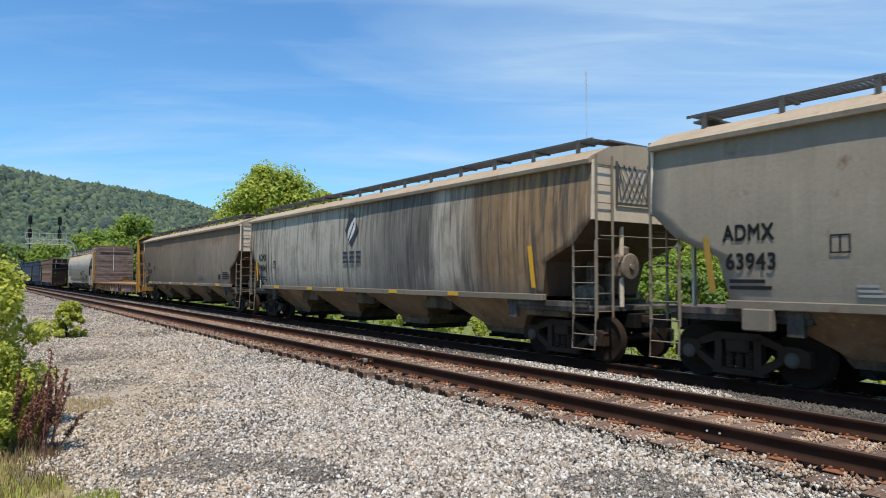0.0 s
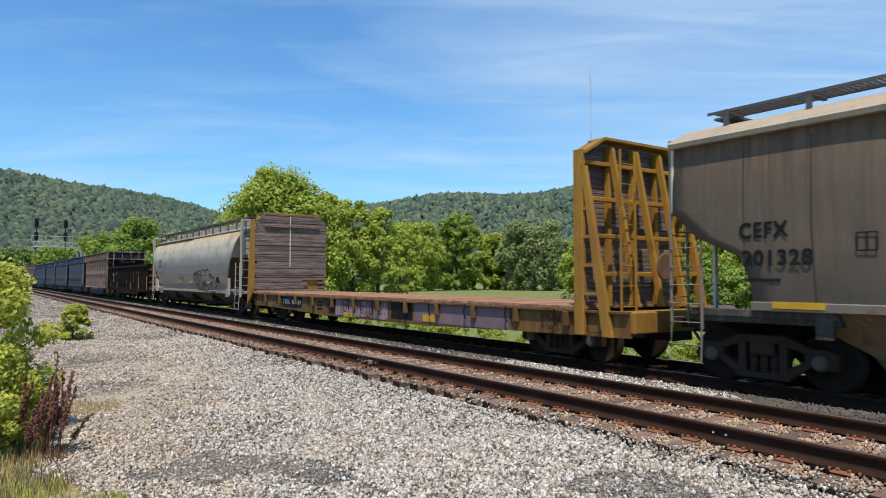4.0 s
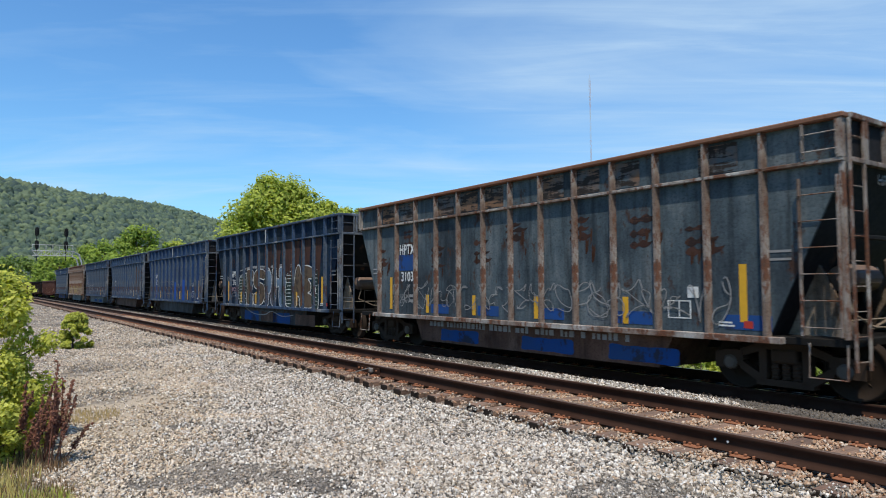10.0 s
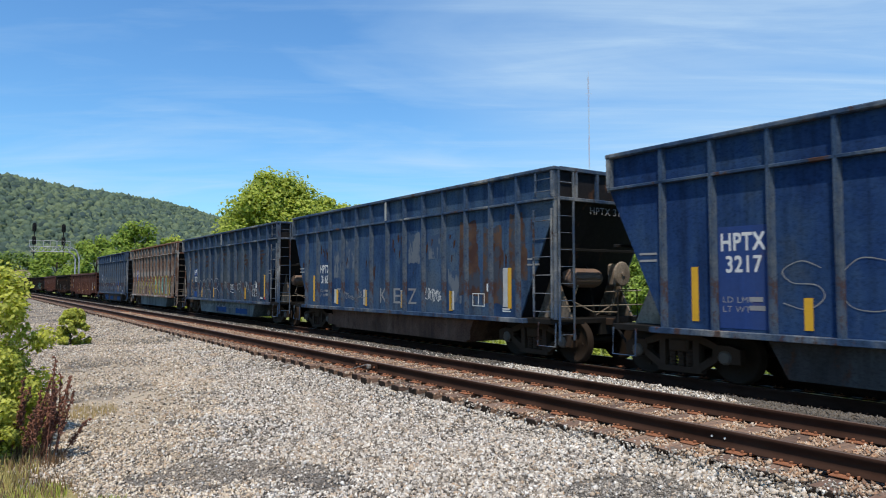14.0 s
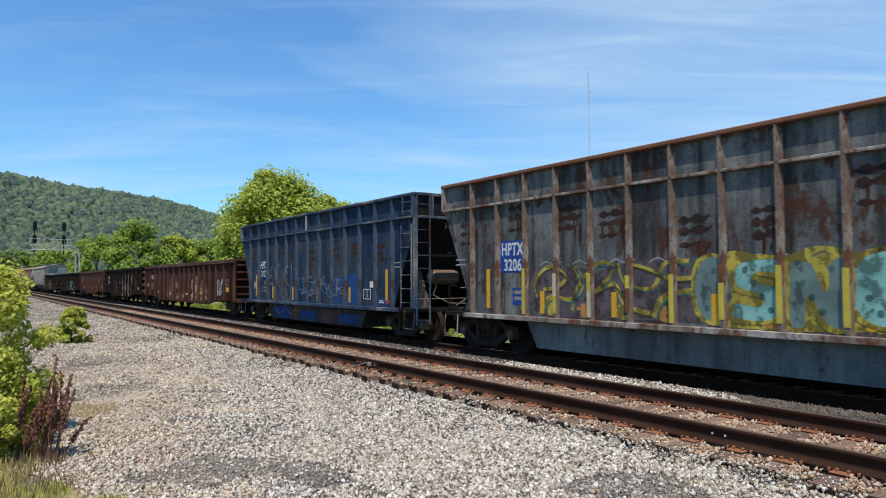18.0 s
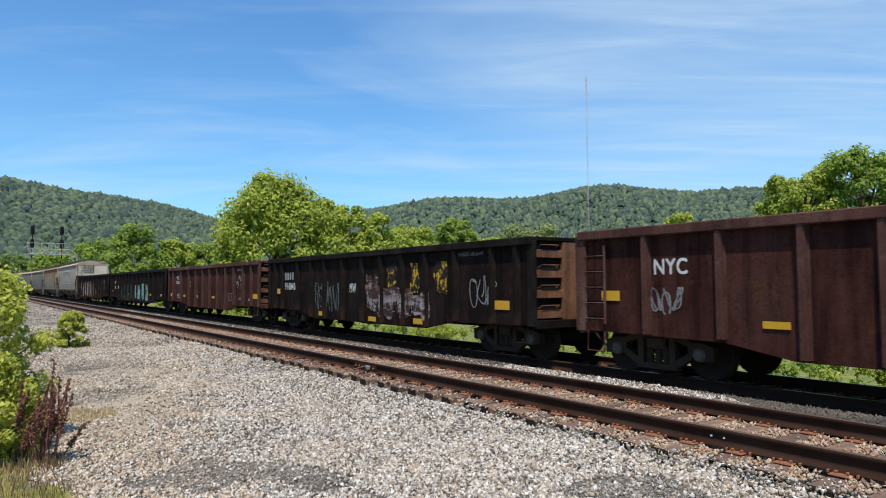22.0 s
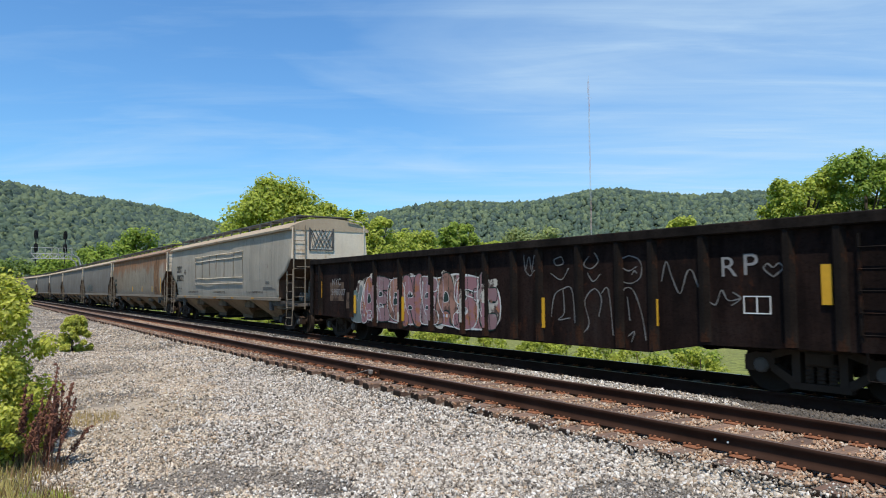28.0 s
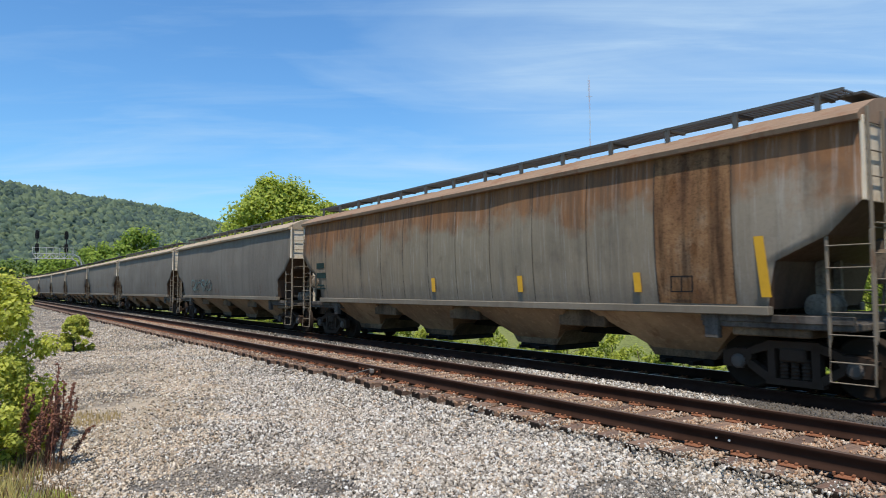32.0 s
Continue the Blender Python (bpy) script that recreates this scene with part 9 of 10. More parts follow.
scrawl(car, 5.7, 5.5, 1.9, 3.3, 1.508, SP_GREY, 114, 3, 0.03, "white spray-paint tag", 2)
# 12
car, L = high_car(10.0, 23.6, "rusty high-sided gondola with yellow and teal spray paint", P_WORN, P_RIB, "3206", 2.45, blue=1, top=P_RTOP, post=False, seed=12, belly=P_BELLYT)
SP_VIOLET = spray("greyish_violet_spray", (0.105, 0.085, 0.095), 0.6)
SP_DTEAL = spray("deep_teal_spray", (0.055, 0.125, 0.120), 0.7)
shape(car, [(0.0, 0.1), (0.01, 0.85), (0.1, 0.95), (0.22, 0.86), (0.35, 1.0), (0.5, 0.88), (0.62, 0.98), (0.8, 0.94), (0.93, 1.0), (1.0, 0.8), (1.0, 0.05), (0.7, 0.0), (0.4, 0.04), (0.2, 0.0)], (3.45, -4.6, 1.03, 2.22), 1.5035, SP_VIOLET, None, 0, "greyish violet spray-paint ground")
ANGLES = [
    [(0.02, 0.35), (0.0, 0.65), (0.10, 0.95), (0.22, 0.75), (0.16, 0.55), (0.06, 0.50)],
    [(0.03, 0.0), (0.12, 0.35), (0.25, 0.30), (0.33, 0.60), (0.28, 0.95)],
    [(0.26, 0.10), (0.30, 0.55), (0.42, 0.98), (0.52, 0.90), (0.45, 0.55)],
    [(0.40, 0.45), (0.52, 0.60), (0.60, 0.20), (0.72, 0.10)],
    [(0.55, 0.98), (0.60, 0.62), (0.74, 0.55), (0.80, 0.95), (0.92, 0.98)],
    [(0.74, 0.05), (0.80, 0.40), (0.94, 0.48), (0.98, 0.12)],
    [(0.60, 0.98), (0.72, 0.85), (0.82, 0.70), (0.96, 0.72)],
]
shape(car, [(0.0, 0.1), (0.03, 0.8), (0.15, 1.0), (0.3, 0.88), (0.45, 1.02), (0.62, 0.9), (0.8, 1.0), (1.0, 0.86), (1.0, 0.0), (0.6, 0.04), (0.3, 0.0)], (-0.45, -4.62, 1.02, 2.34), 1.5045, SP_YELLOW, None, 0, "yellow spray-paint ground")
for k, line in enumerate(ANGLES):
    stroke(car, line, (3.35, -0.6, 1.08, 2.20), 0.13 if k % 2 else 0.09, 1.5052, SP_YELLOW, "thick yellow spray-paint stroke")
    stroke(car, [(u + 0.012, v - 0.05) for u, v in line], (3.35, -0.6, 1.08, 2.20), 0.045, 1.5068, SP_DTEAL if k % 3 else SP_OLIVE, "dark spray-paint shade line")
for k, (form, a, c) in enumerate(((BLOCK_O, -0.35, -1.05), (BLOCK_S, -1.0, -1.85), (BLOCK_N, -1.85, -2.75), (BLOCK_O, -2.7, -3.6), (BLOCK_E, -3.6, -4.5))):
    shape(car, form, (a, c, 1.10 + 0.05 * (k % 2), 2.26 - 0.06 * (k % 3)), 1.5080 + 0.0004 * k, SP_TEAL if k % 2 else SP_LTEAL, SP_YELLOW, 0.085, "teal spray-paint letter shape with a yellow edge")
    for q in range(4):
        x, z = a - 0.2 - 0.13 * q, 1.3 + 0.22 * ((q * 7 + k * 3) % 4)
        shape(car, BLOCK_O, (x, x - 0.09, z, z + 0.10), 1.5125, SP_DTEAL, None, 0, "dark teal spray dot")
for k in range(9):
    x = 3.2 - 0.9 * k
    stroke(car, [(0.0, 0.3), (0.3, 0.9), (0.6, 0.4), (1.0, 0.8)], (x, x - 0.6, 2.14, 2.28), 0.035, 1.5045, SP_GREY, "pale overspray line")
    shape(car, BLOCK_T, (x - 0.1, x - 0.5, 1.06, 1.34), 1.5060, SP_ORANGE if k % 2 else SP_YELLOW, None, 0, "orange spray-paint shape")
SP_YBRIGHT = plain("bright_yellow_spray", (0.46, 0.37, 0.05), 0.7, 0, 0.5, 6)
SP_CREAM = plain("cream_spray", (0.50, 0.44, 0.30), 0.7, 0, 0.5, 6)
rib_paint(car, 3.7, -4.6, 1.05, 2.15, [SP_YBRIGHT, SP_CREAM, SP_YBRIGHT, SP_RUSTB], 123, 1.606)
scrawl(car, -4.7, -5.5, 1.5, 2.3, 1.508, SP_YELLOW, 125, 4, 0.03, "yellow spray-paint tag", 2)
# 13
car, L = high_car(24.95, 39.1, "worn blue high-sided gondola with white spray-paint outlines", P_NAVY, P_NRIB, "3127", 2.40, blue=1, seed=13)
for a, c, z in ((-1.9, -2.7, 2.0), (-2.9, -3.6, 2.1), (-4.7, -5.4, 1.3)):
    shape(car, RAGGED, (a, c, 1.03, z), 1.503, M_BRBLUE, None, 0, "ragged blue repainted panel")
for a in (0.9, -2.2):
    shape(car, RAGGED, (a, a - 1.3, 0.36, 0.70), 1.4062, M_BRBLUE, None, 0, "ragged blue repainted patch")
LOOPS = [
    [(0.02, 0.05), (0.0, 0.40), (0.03, 0.80), (0.14, 1.0), (0.24, 0.85), (0.20, 0.55), (0.06, 0.52), (0.22, 0.44), (0.28, 0.10), (0.18, -0.02), (0.02, 0.05)],
    [(0.30, 0.02), (0.33, 0.55), (0.38, 0.98), (0.50, 1.02), (0.58, 0.80), (0.50, 0.58), (0.38, 0.54), (0.50, 0.42), (0.62, 0.05)],
    [(0.60, 0.30), (0.66, 0.80), (0.76, 1.0), (0.72, 0.72)],
    [(0.92, 0.95), (0.78, 0.98), (0.70, 0.72), (0.80, 0.52), (0.94, 0.36), (0.92, 0.10), (0.74, 0.02), (0.66, 0.16)],
    [(0.96, 1.08), (1.0, 0.7), (0.97, 0.2), (1.0, 0.0)],
    [(0.05, 0.62), (0.10, 0.78), (0.15, 0.62)],
]
for line in LOOPS:
    stroke(car, line, (3.45, 1.20, 0.98, 2.45), 0.022, 1.606, SP_GREY, "white spray-paint outline")
stroke(car, [(0.0, 1.0), (0.08, 0.2), (0.25, 0.0), (0.42, 0.3), (0.5, 0.9), (0.58, 0.2), (0.75, 0.0), (0.9, 0.4), (1.0, 0.9)], (3.3, 1.15, 0.52, 0.98), 0.024, 1.408, SP_GREY, "white spray-paint loop on the belly")
scrawl(car, 5.3, 4.75, 1.4, 1.9, 1.508, SP_WHITE, 134, 4, 0.03, "white spray-paint tag", 2)
scrawl(car, 0.9, -2.6, 1.25, 2.1, 1.508, plain("blue_spray", (0.03, 0.085, 0.20), 0.7, 0, 0.4, 4), 135, 9, 0.06, "blue spray-paint loop", 1.6)
scrawl(car, 0.5, -2.9, 1.2, 2.05, 1.514, SP_GREY, 132, 6, 0.026, "faded white tags", 1.8)
plate_on(car, "blue_patch", 3.80, 4.62, 2.36, 2.78, 1.5025, M_BRBLUE, "blue repainted patch")
for a, c in ((4.3, 3.75), (4.1, 3.9)):
    stroke(car, [(0.0, 0.0), (1.0, 1.0)], (4.25, 3.98, 1.66, 1.88) if a > 4.2 else (3.98, 4.25, 1.66, 1.88), 0.03, 1.5075, SP_GREY, "white spray-paint cross")
for k, (a, mt) in enumerate(((3.4, M_BRBLUE), (1.5, P_RBELLY), (-0.9, P_RBELLY))):
    shape(car, RAGGED, (a, a - 1.5, 0.32, 0.80), 1.4035 + 0.0008 * k, mt, None, 0, "patched belly panel")


# 14 to 18: low gondolas
def scrap(car, spots):
    r = random.Random(int(spots[0][0] * 10))
    for x, w, h in spots:
        b = Build()
        for k in range(4):
            a = x + r.uniform(-w, w) / 2
            b.prism([(a - w * 0.3, 2.3), (a + w * 0.35, 2.3), (a + w * 0.25, 2.9 + h * r.uniform(0.5, 1)), (a - w * 0.2, 2.9 + h * r.uniform(0.3, 1))], 1, r.uniform(-0.3, 0.4), r.uniform(0.5, 0.9))
        part("scrap_load", b, M_RAIL, car, "rusty scrap poking over the side")


car, L = reg(gondola(40.05, 58.85, "long brown-red low gondola with rusted spray paint", P_OXIDE, P_OXRIB, P_OXIDE, ribs=[7.6, 6.2, 4.93, 3.9, 2.91, 1.6, 0.27, -0.75, -1.67, -2.6, -3.51, -4.45, -5.41, -6.4, -7.62], seed=14))
WORN_CREAM = smear("worn_cream_spray", (0.10, 0.040, 0.028), (0.42, 0.34, 0.26), (0.8, 1, 1.2), 2.0, 0.55, (0.24, 0.10, 0.05))
WORN_TAN = smear("rust_eaten_cream_spray", (0.060, 0.026, 0.019), (0.27, 0.185, 0.13), (0.9, 1, 1.0), 2.6, 0.42, (0.15, 0.062, 0.032))
for form, a, c, lo, hi, mt in ((BLOCK_A, 3.30, 2.45, 0.72, 1.90, WORN_TAN), (BLOCK_N, 2.50, 1.62, 0.70, 2.15, WORN_TAN), (BLOCK_T, 1.60, 0.80, 0.74, 2.08, WORN_TAN), (BLOCK_E, 0.85, 0.15, 0.72, 1.62, WORN_TAN), (BLOCK_S, -1.90, -2.65, 0.72, 1.96, WORN_CREAM), (BLOCK_A, -2.55, -3.35, 0.70, 2.06, WORN_CREAM), (BLOCK_N, -3.25, -3.95, 0.74, 1.85, WORN_CREAM), (BLOCK_O, -3.85, -4.35, 0.80, 1.30, WORN_TAN)):
    shape(car, form, (a, c, lo, hi), 1.505, mt, SP_RUSTB, 0.05, "rusted spray-paint letter shape")
shape(car, [(0.0, 0.1), (0.05, 0.7), (0.4, 0.45), (0.7, 0.9), (1.0, 0.6), (0.75, 0.35), (1.0, 0.0), (0.5, 0.1)], (-4.1, -4.95, 0.78, 1.50), 1.5065, WORN_CREAM, SP_RUSTB, 0.04, "worn cream spray-paint spike")
shape(car, [(0.0, 0.0), (0.0, 1.0), (0.4, 0.7), (1.0, 0.05), (0.5, 0.0)], (0.2, -0.45, 0.74, 1.25), 1.5065, WORN_TAN, SP_RUSTB, 0.04, "rusted spray-paint spike")
for line in ([(0.05, 0.5), (0.2, 0.3), (0.4, 0.5), (0.35, 0.8), (0.2, 0.7)], [(0.45, 0.75), (0.6, 0.45), (0.8, 0.4), (0.9, 0.6), (0.7, 0.8), (0.55, 0.65)], [(0.1, 0.2), (0.35, 0.12), (0.55, 0.3), (0.8, 0.2)]):
    stroke(car, line, (-1.9, -4.9, 0.70, 2.02), 0.11, 1.508, SP_RUSTB, "rust-brown swirl")
    stroke(car, [(u + 0.03, v + 0.05) for u, v in line], (-1.9, -4.9, 0.70, 2.02), 0.04, 1.510, SP_SKYG if line[0][0] < 0.08 else WORN_CREAM, "pale swirl")
rib_paint(car, 3.2, -4.9, 0.78, 2.0, [WORN_CREAM, SP_RUSTB], 144)
scrawl(car, -6.4, -7.3, 1.0, 2.0, 1.508, SP_WHITE, 145, 5, 0.03, "white spray-paint tag", 2.2)
scrawl(car, 7.7, 6.9, 1.1, 1.9, 1.508, SP_GREY, 146, 4, 0.03, "white spray-paint tag", 2.2)
lettering(car, "NYC", 7.46, 2.00, 0.28, M_MARK, 1.506, bold=0.01, wide=0.67)
for x0, x1, z0, z1 in ((8.6, 8.18, 1.48, 1.68), (5.54, 5.13, 1.08, 1.20), (2.70, 2.28, 1.00, 1.12), (-0.9, -1.3, 1.02, 1.14), (-3.6, -4.0, 1.1, 1.24), (-7.83, -8.23, 1.29, 1.52)):
    yellow(car, x1, x0, z0, z1, 1.520)
frame_mark(car, -7.7, 1.62, 0.4, 0.3, 1.505, SP_GREY)
scrap(car, [(7.0, 0.5, 0.15), (-7.2, 0.6, 0.18)])

car, L = reg(gondola(60.25, 75.45, "black low gondola with a peeling yellow emblem and smeared paint", P_BLACK2, P_BRIB, P_BREND, ribs=[6.75, 6.1, 4.71, 3.58, 2.53, 1.26, 0.01, -1.13, -2.26, -3.38, -4.65, -6.03, -6.85], end_style="bar", seed=15))
block_marks(car, 5.92, 2.03, 0.29, 0.85, 4, SP_GREY, 1.504)
lettering(car, "916840", 5.93, 1.64, 0.26, M_MARK, 1.504, bold=0.008, wide=0.95)
lettering(car, "MW", 0.83, 1.57, 0.30, M_MARK, 1.504, bold=0.012, wide=0.42)
block_emblem(car, [(-1.44, -1.90, 1.78, 2.43), (-2.66, -3.04, 1.58, 2.45), (-3.79, -4.30, 1.58, 2.46)], 1.512, SP_FADEY)
scrawl(car, 3.3, 1.5, 0.8, 2.0, 1.508, SP_SKYG, 151, 7, 0.022, "grey-green spray-paint loop", 2.2)
WHITE_RUN = smear("smeared_white_and_red_spray", (0.045, 0.022, 0.019), (0.33, 0.29, 0.28), (0.5, 1, 2.6), 2.4, 0.42, (0.12, 0.055, 0.045))
blobs(car, -0.15, -3.6, 0.62, 1.95, 1.504, WHITE_RUN, 152, 4, "smeared white paint over dull red")
blobs(car, -0.2, -1.0, 1.5, 2.2, 1.5055, WHITE_RUN, 155, 2, "smeared white paint over dull red")
rib_paint(car, 0.0, -3.6, 0.65, 1.8, [WHITE_RUN], 153)
scrawl(car, -0.3, -3.4, 0.8, 1.6, 1.509, SP_GREY, 153, 9, 0.018, "thin white paint run", 1.0)
scrawl(car, -5.2, -6.1, 1.2, 2.1, 1.508, SP_GREY, 154, 3, 0.03, "faded tag", 2)
for x0, x1, z0, z1 in ((6.63, 6.20, 1.46, 1.67), (3.00, 2.64, 0.70, 0.85), (-0.37, -0.81, 0.65, 0.80), (-2.78, -3.21, 0.68, 0.84), (-6.1, -6.6, 1.2, 1.42)):
    yellow(car, x1, x0, z0, z1, 1.520)
lettering(car, "INSIDE HEIGHT", -4.75, 2.56, 0.09, SP_GREY, 1.504)
scrap(car, [(-1.6, 0.5, 0.14), (3.4, 0.4, 0.05)])

car, L = reg(gondola(76.65, 91.75, "brown-red low gondola with white number and square reflectors", P_OXIDE, P_OXRIB, P_BREND, ribs=[6.29, 4.64, 3.09, 1.76, 0.53, -0.63, -1.8, -3.04, -4.2, -5.4, -6.4], end_style="bar", seed=16))
lettering(car, "NYC", 5.75, 2.18, 0.23, M_MARK, 1.506, bold=0.006, wide=0.58)
lettering(car, "588225", 5.80, 1.90, 0.20, M_MARK, 1.506, bold=0.004, wide=0.84)
for x0, x1, z0, z1 in ((7.00, 6.55, 1.14, 1.35), (4.26, 3.90, 1.14, 1.26), (1.91, 1.50, 1.13, 1.26), (-0.87, -1.29, 1.13, 1.25), (-4.12, -4.30, 1.15, 1.26), (-6.48, -7.05, 1.2, 1.42)):
    yellow(car, x1, x0, z0, z1, 1.508)
frame_mark(car, -3.31, 1.04, 0.48, 0.39, 1.505, SP_DIM)
r16 = random.Random(161)
for k in range(22):
    a, q = r16.uniform(0, 6.3), r16.uniform(0.12, 0.34)
    x, z, w, h = -4.75 - q * math.cos(a), 1.95 + q * math.sin(a), r16.uniform(0.03, 0.09), r16.uniform(0.03, 0.11)
    shape(car, [(0.0, 0.3), (0.3, 1.0), (0.9, 0.8), (1.0, 0.2), (0.5, 0.0)], (x, x - w, z, z + h), 1.5045, SP_GREY, None, 0, "fleck of a worn round emblem")
block_marks(car, -4.5, 2.50, 0.10, 0.62, 6, SP_GREY, 1.504)
bars(car, -4.7, 1.22, 0.34, 0.03, 2, 1.504, SP_GREY)
bars(car, -5.95, 1.20, 0.42, 0.10, 1, 1.504, SP_GREY)
blobs(car, 3.3, 2.9, 1.6, 2.2, 1.504, SP_GREY, 162, 1, "peeling pale patch")
bars(car, 5.6, 1.3, 0.6, 0.05, 3, 1.505, SP_GREY)
scrap(car, [(1.9, 0.4, 0.10), (6.9, 0.7, 0.22)])

car, L = reg(gondola(92.55, 111.5, "long black low gondola with teal block spray paint", P_BLACK, P_BRIB, P_BLACK2, ribs=[8.6, 7.75, 6.45, 5.2, 4.0, 2.8, 1.5, 0.25, -1.0, -2.3, -3.5, -4.75, -6.0, -7.2, -8.5], seed=17))
lettering(car, "NYC", 7.50, 2.00, 0.24, M_MARK, 1.506, bold=0.01, wide=0.67)
lettering(car, "5979", 7.58, 1.55, 0.23, M_MARK, 1.506, bold=0.008, wide=0.9)
lettering(car, "36", 6.30, 1.55, 0.23, M_MARK, 1.506, bold=0.008, wide=0.37)
lettering(car, "MW", 6.79, 0.93, 0.15, SP_GREY, 1.506)
yellow(car, 8.09, 8.52, 1.25, 1.48, 1.508)
for a in (2.0, -1.0, -4.9, -7.8):
    yellow(car, a - 0.4, a, 1.1, 1.24, 1.530)
piece(car, 5.0, -0.1, 0.75, 1.85, 1.504, [SP_SOOTY], SP_SOOTY2, 171, 5, None, None, 0.36, 0.06, "faded teal spray-paint shape")
piece(car, -0.3, -4.3, 0.75, 1.90, 1.504, [SP_TEAL], M_BLACK, 172, 4, SP_LTEAL, None, 0.36, 0.09, "teal spray-paint block shape")
rib_paint(car, -0.3, -4.3, 0.78, 1.85, [SP_LTEAL, SP_TEAL], 173)
scrap(car, [(-8.2, 0.5, 0.12)])

car, L = reg(gondola(112.7, 131.15, "long black low gondola with pink spray-paint letters", P_BLACK2, P_BRIB, P_BLACK2, ribs=[8.26, 6.03, 4.6, 3.21, 1.71, 0.39, -0.47, -1.44, -2.23, -3.33, -4.3, -5.03, -6.01, -7.37, -8.06], seed=18))
PINK_WORN = smear("blotched_pink_spray", (0.245, 0.125, 0.137), (0.275, 0.115, 0.055), (1, 1, 1), 1.6, 0.3)
PINK_PALE = smear("blotched_mauve_spray", (0.215, 0.13, 0.137), (0.244, 0.2, 0.185), (1, 1, 1), 1.8, 0.3)
CREAM_WORN = smear("worn_cream_glow", (0.06, 0.04, 0.035), (0.40, 0.37, 0.32), (1, 1, 0.7), 2.2, 0.62)
SP_BROWNP = smear("brown_worn_panel", (0.035, 0.022, 0.016), (0.10, 0.066, 0.045), (1, 1, 1), 2.5, 0.6)
SP_SALMON = spray("salmon_spray", (0.30, 0.16, 0.12), 0.6)
shape(car, [(0.0, 0.1), (0.02, 0.75), (0.08, 0.95), (0.2, 1.0), (0.32, 0.93), (0.45, 1.02), (0.6, 0.95), (0.75, 1.03), (0.9, 0.94), (1.0, 0.7), (0.99, 0.1), (0.8, 0.0), (0.6, 0.06), (0.4, 0.0), (0.2, 0.05)], (5.45, -0.9, 0.76, 2.16), 1.5078, PINK_WORN, SP_WHITE, 0.04, "blotched pink spray-paint ground")
blobs(car, 5.75, -0.9, 1.45, 2.32, 1.5035, CREAM_WORN, 190, 9, "cloudy pale spray-paint ground")
blobs(car, 5.9, -1.0, 0.72, 1.6, 1.5033, CREAM_WORN, 191, 7, "cloudy pale spray-paint ground")
for k, (form, a, c) in enumerate(((BLOCK_A, 5.35, 4.55), (BLOCK_E, 4.6, 3.85), (BLOCK_O, 3.85, 3.05), (BLOCK_N, 3.1, 2.2), (BLOCK_E, 2.2, 1.5), (BLOCK_A, 1.5, 0.65), (BLOCK_S, 0.7, -0.1), (BLOCK_T, -0.1, -0.8))):
    lo, hi = 0.76 + 0.06 * (k % 3), 2.12 + 0.05 * (k % 2)
    a, c = a + 0.07, c - 0.07
    shape(car, form, (a + 0.04, c + 0.03, lo - 0.03, hi - 0.04), 1.5100 + 0.0003 * k, SP_DARK, None, 0, "dark spray-paint shade behind the letter")
    shape(car, form, (a, c, lo, hi), 1.5130 + 0.0003 * k, (PINK_WORN, PINK_PALE, SP_SALMON)[k % 3], SP_DARK if k % 2 else SP_WHITE, 0.028, "blotched pink spray-paint letter shape")
    for q in range(5):
        x, z = a - 0.12 - 0.12 * q, lo + 0.15 + 0.24 * ((q * 5 + k) % 5)
        shape(car, BLOCK_O, (x, x - 0.07, z, z + 0.09), 1.5175, (SP_WHITE, SP_SALMON, SP_MAUVE)[q % 3], None, 0, "small spray dot")
    for u0, v0, u1, v1 in (((0.38, 0.42, 0.60, 0.66),) if form is BLOCK_A else ((0.34, 0.34, 0.66, 0.66),) if form is BLOCK_O else ((0.30, 0.55, 0.55, 0.68), (0.32, 0.30, 0.52, 0.40))):
        shape(car, [(0.0, 0.1), (0.3, 1.0), (0.9, 0.8), (1.0, 0.2)], (a + (c - a) * u0, a + (c - a) * u1, lo + (hi - lo) * v0, lo + (hi - lo) * v1), 1.5170, SP_DARK, SP_WHITE, 0.018, "dark opening in the letter")
    for q in range(3):
        stroke(car, [(0.1 + 0.25 * q, 1.05), (0.16 + 0.22 * q, 0.7), (0.05 + 0.3 * q, 0.3), (0.2 + 0.25 * q, -0.03)], (a, c, lo, hi), 0.018, 1.5176, SP_DARK if q != 1 else SP_MAUVE, "thin spray-paint line")
    stroke(car, [(0.2, 0.9), (0.15, 0.5), (0.35, 0.2)], (a, c, lo, hi), 0.03, 1.5180, SP_WHITE, "white highlight line")
shape(car, [(0.0, 0.0), (0.05, 0.5), (0.3, 0.75), (0.5, 0.55), (0.75, 1.0), (1.0, 0.7), (0.98, 0.0)], (6.1, 5.3, 0.78, 1.95), 1.5065, SP_SKYG, SP_GREY, 0.03, "pale grey-green spray-paint shape")
plate_on(car, "stencil_patch", 6.62, 7.6, 1.40, 2.05, 1.5005, SP_BROWNP, "brown worn number panel")
plate_on(car, "stencil_patch", 5.95, 6.45, 1.15, 1.70, 1.5005, SP_BROWNP, "brown worn panel")
rib_paint(car, 5.3, -0.5, 0.8, 2.0, [PINK_WORN, PINK_PALE, CREAM_WORN], 182)
blobs(car, 6.2, 5.5, 0.85, 1.9, 1.506, SP_LTEAL, 186, 1, "pale teal spray-paint patch")
lettering(car, "NYC", 7.45, 1.95, 0.24, SP_GREY, 1.506, wide=0.62)
lettering(car, "598007", 7.5, 1.60, 0.22, SP_GREY, 1.506, wide=0.98)
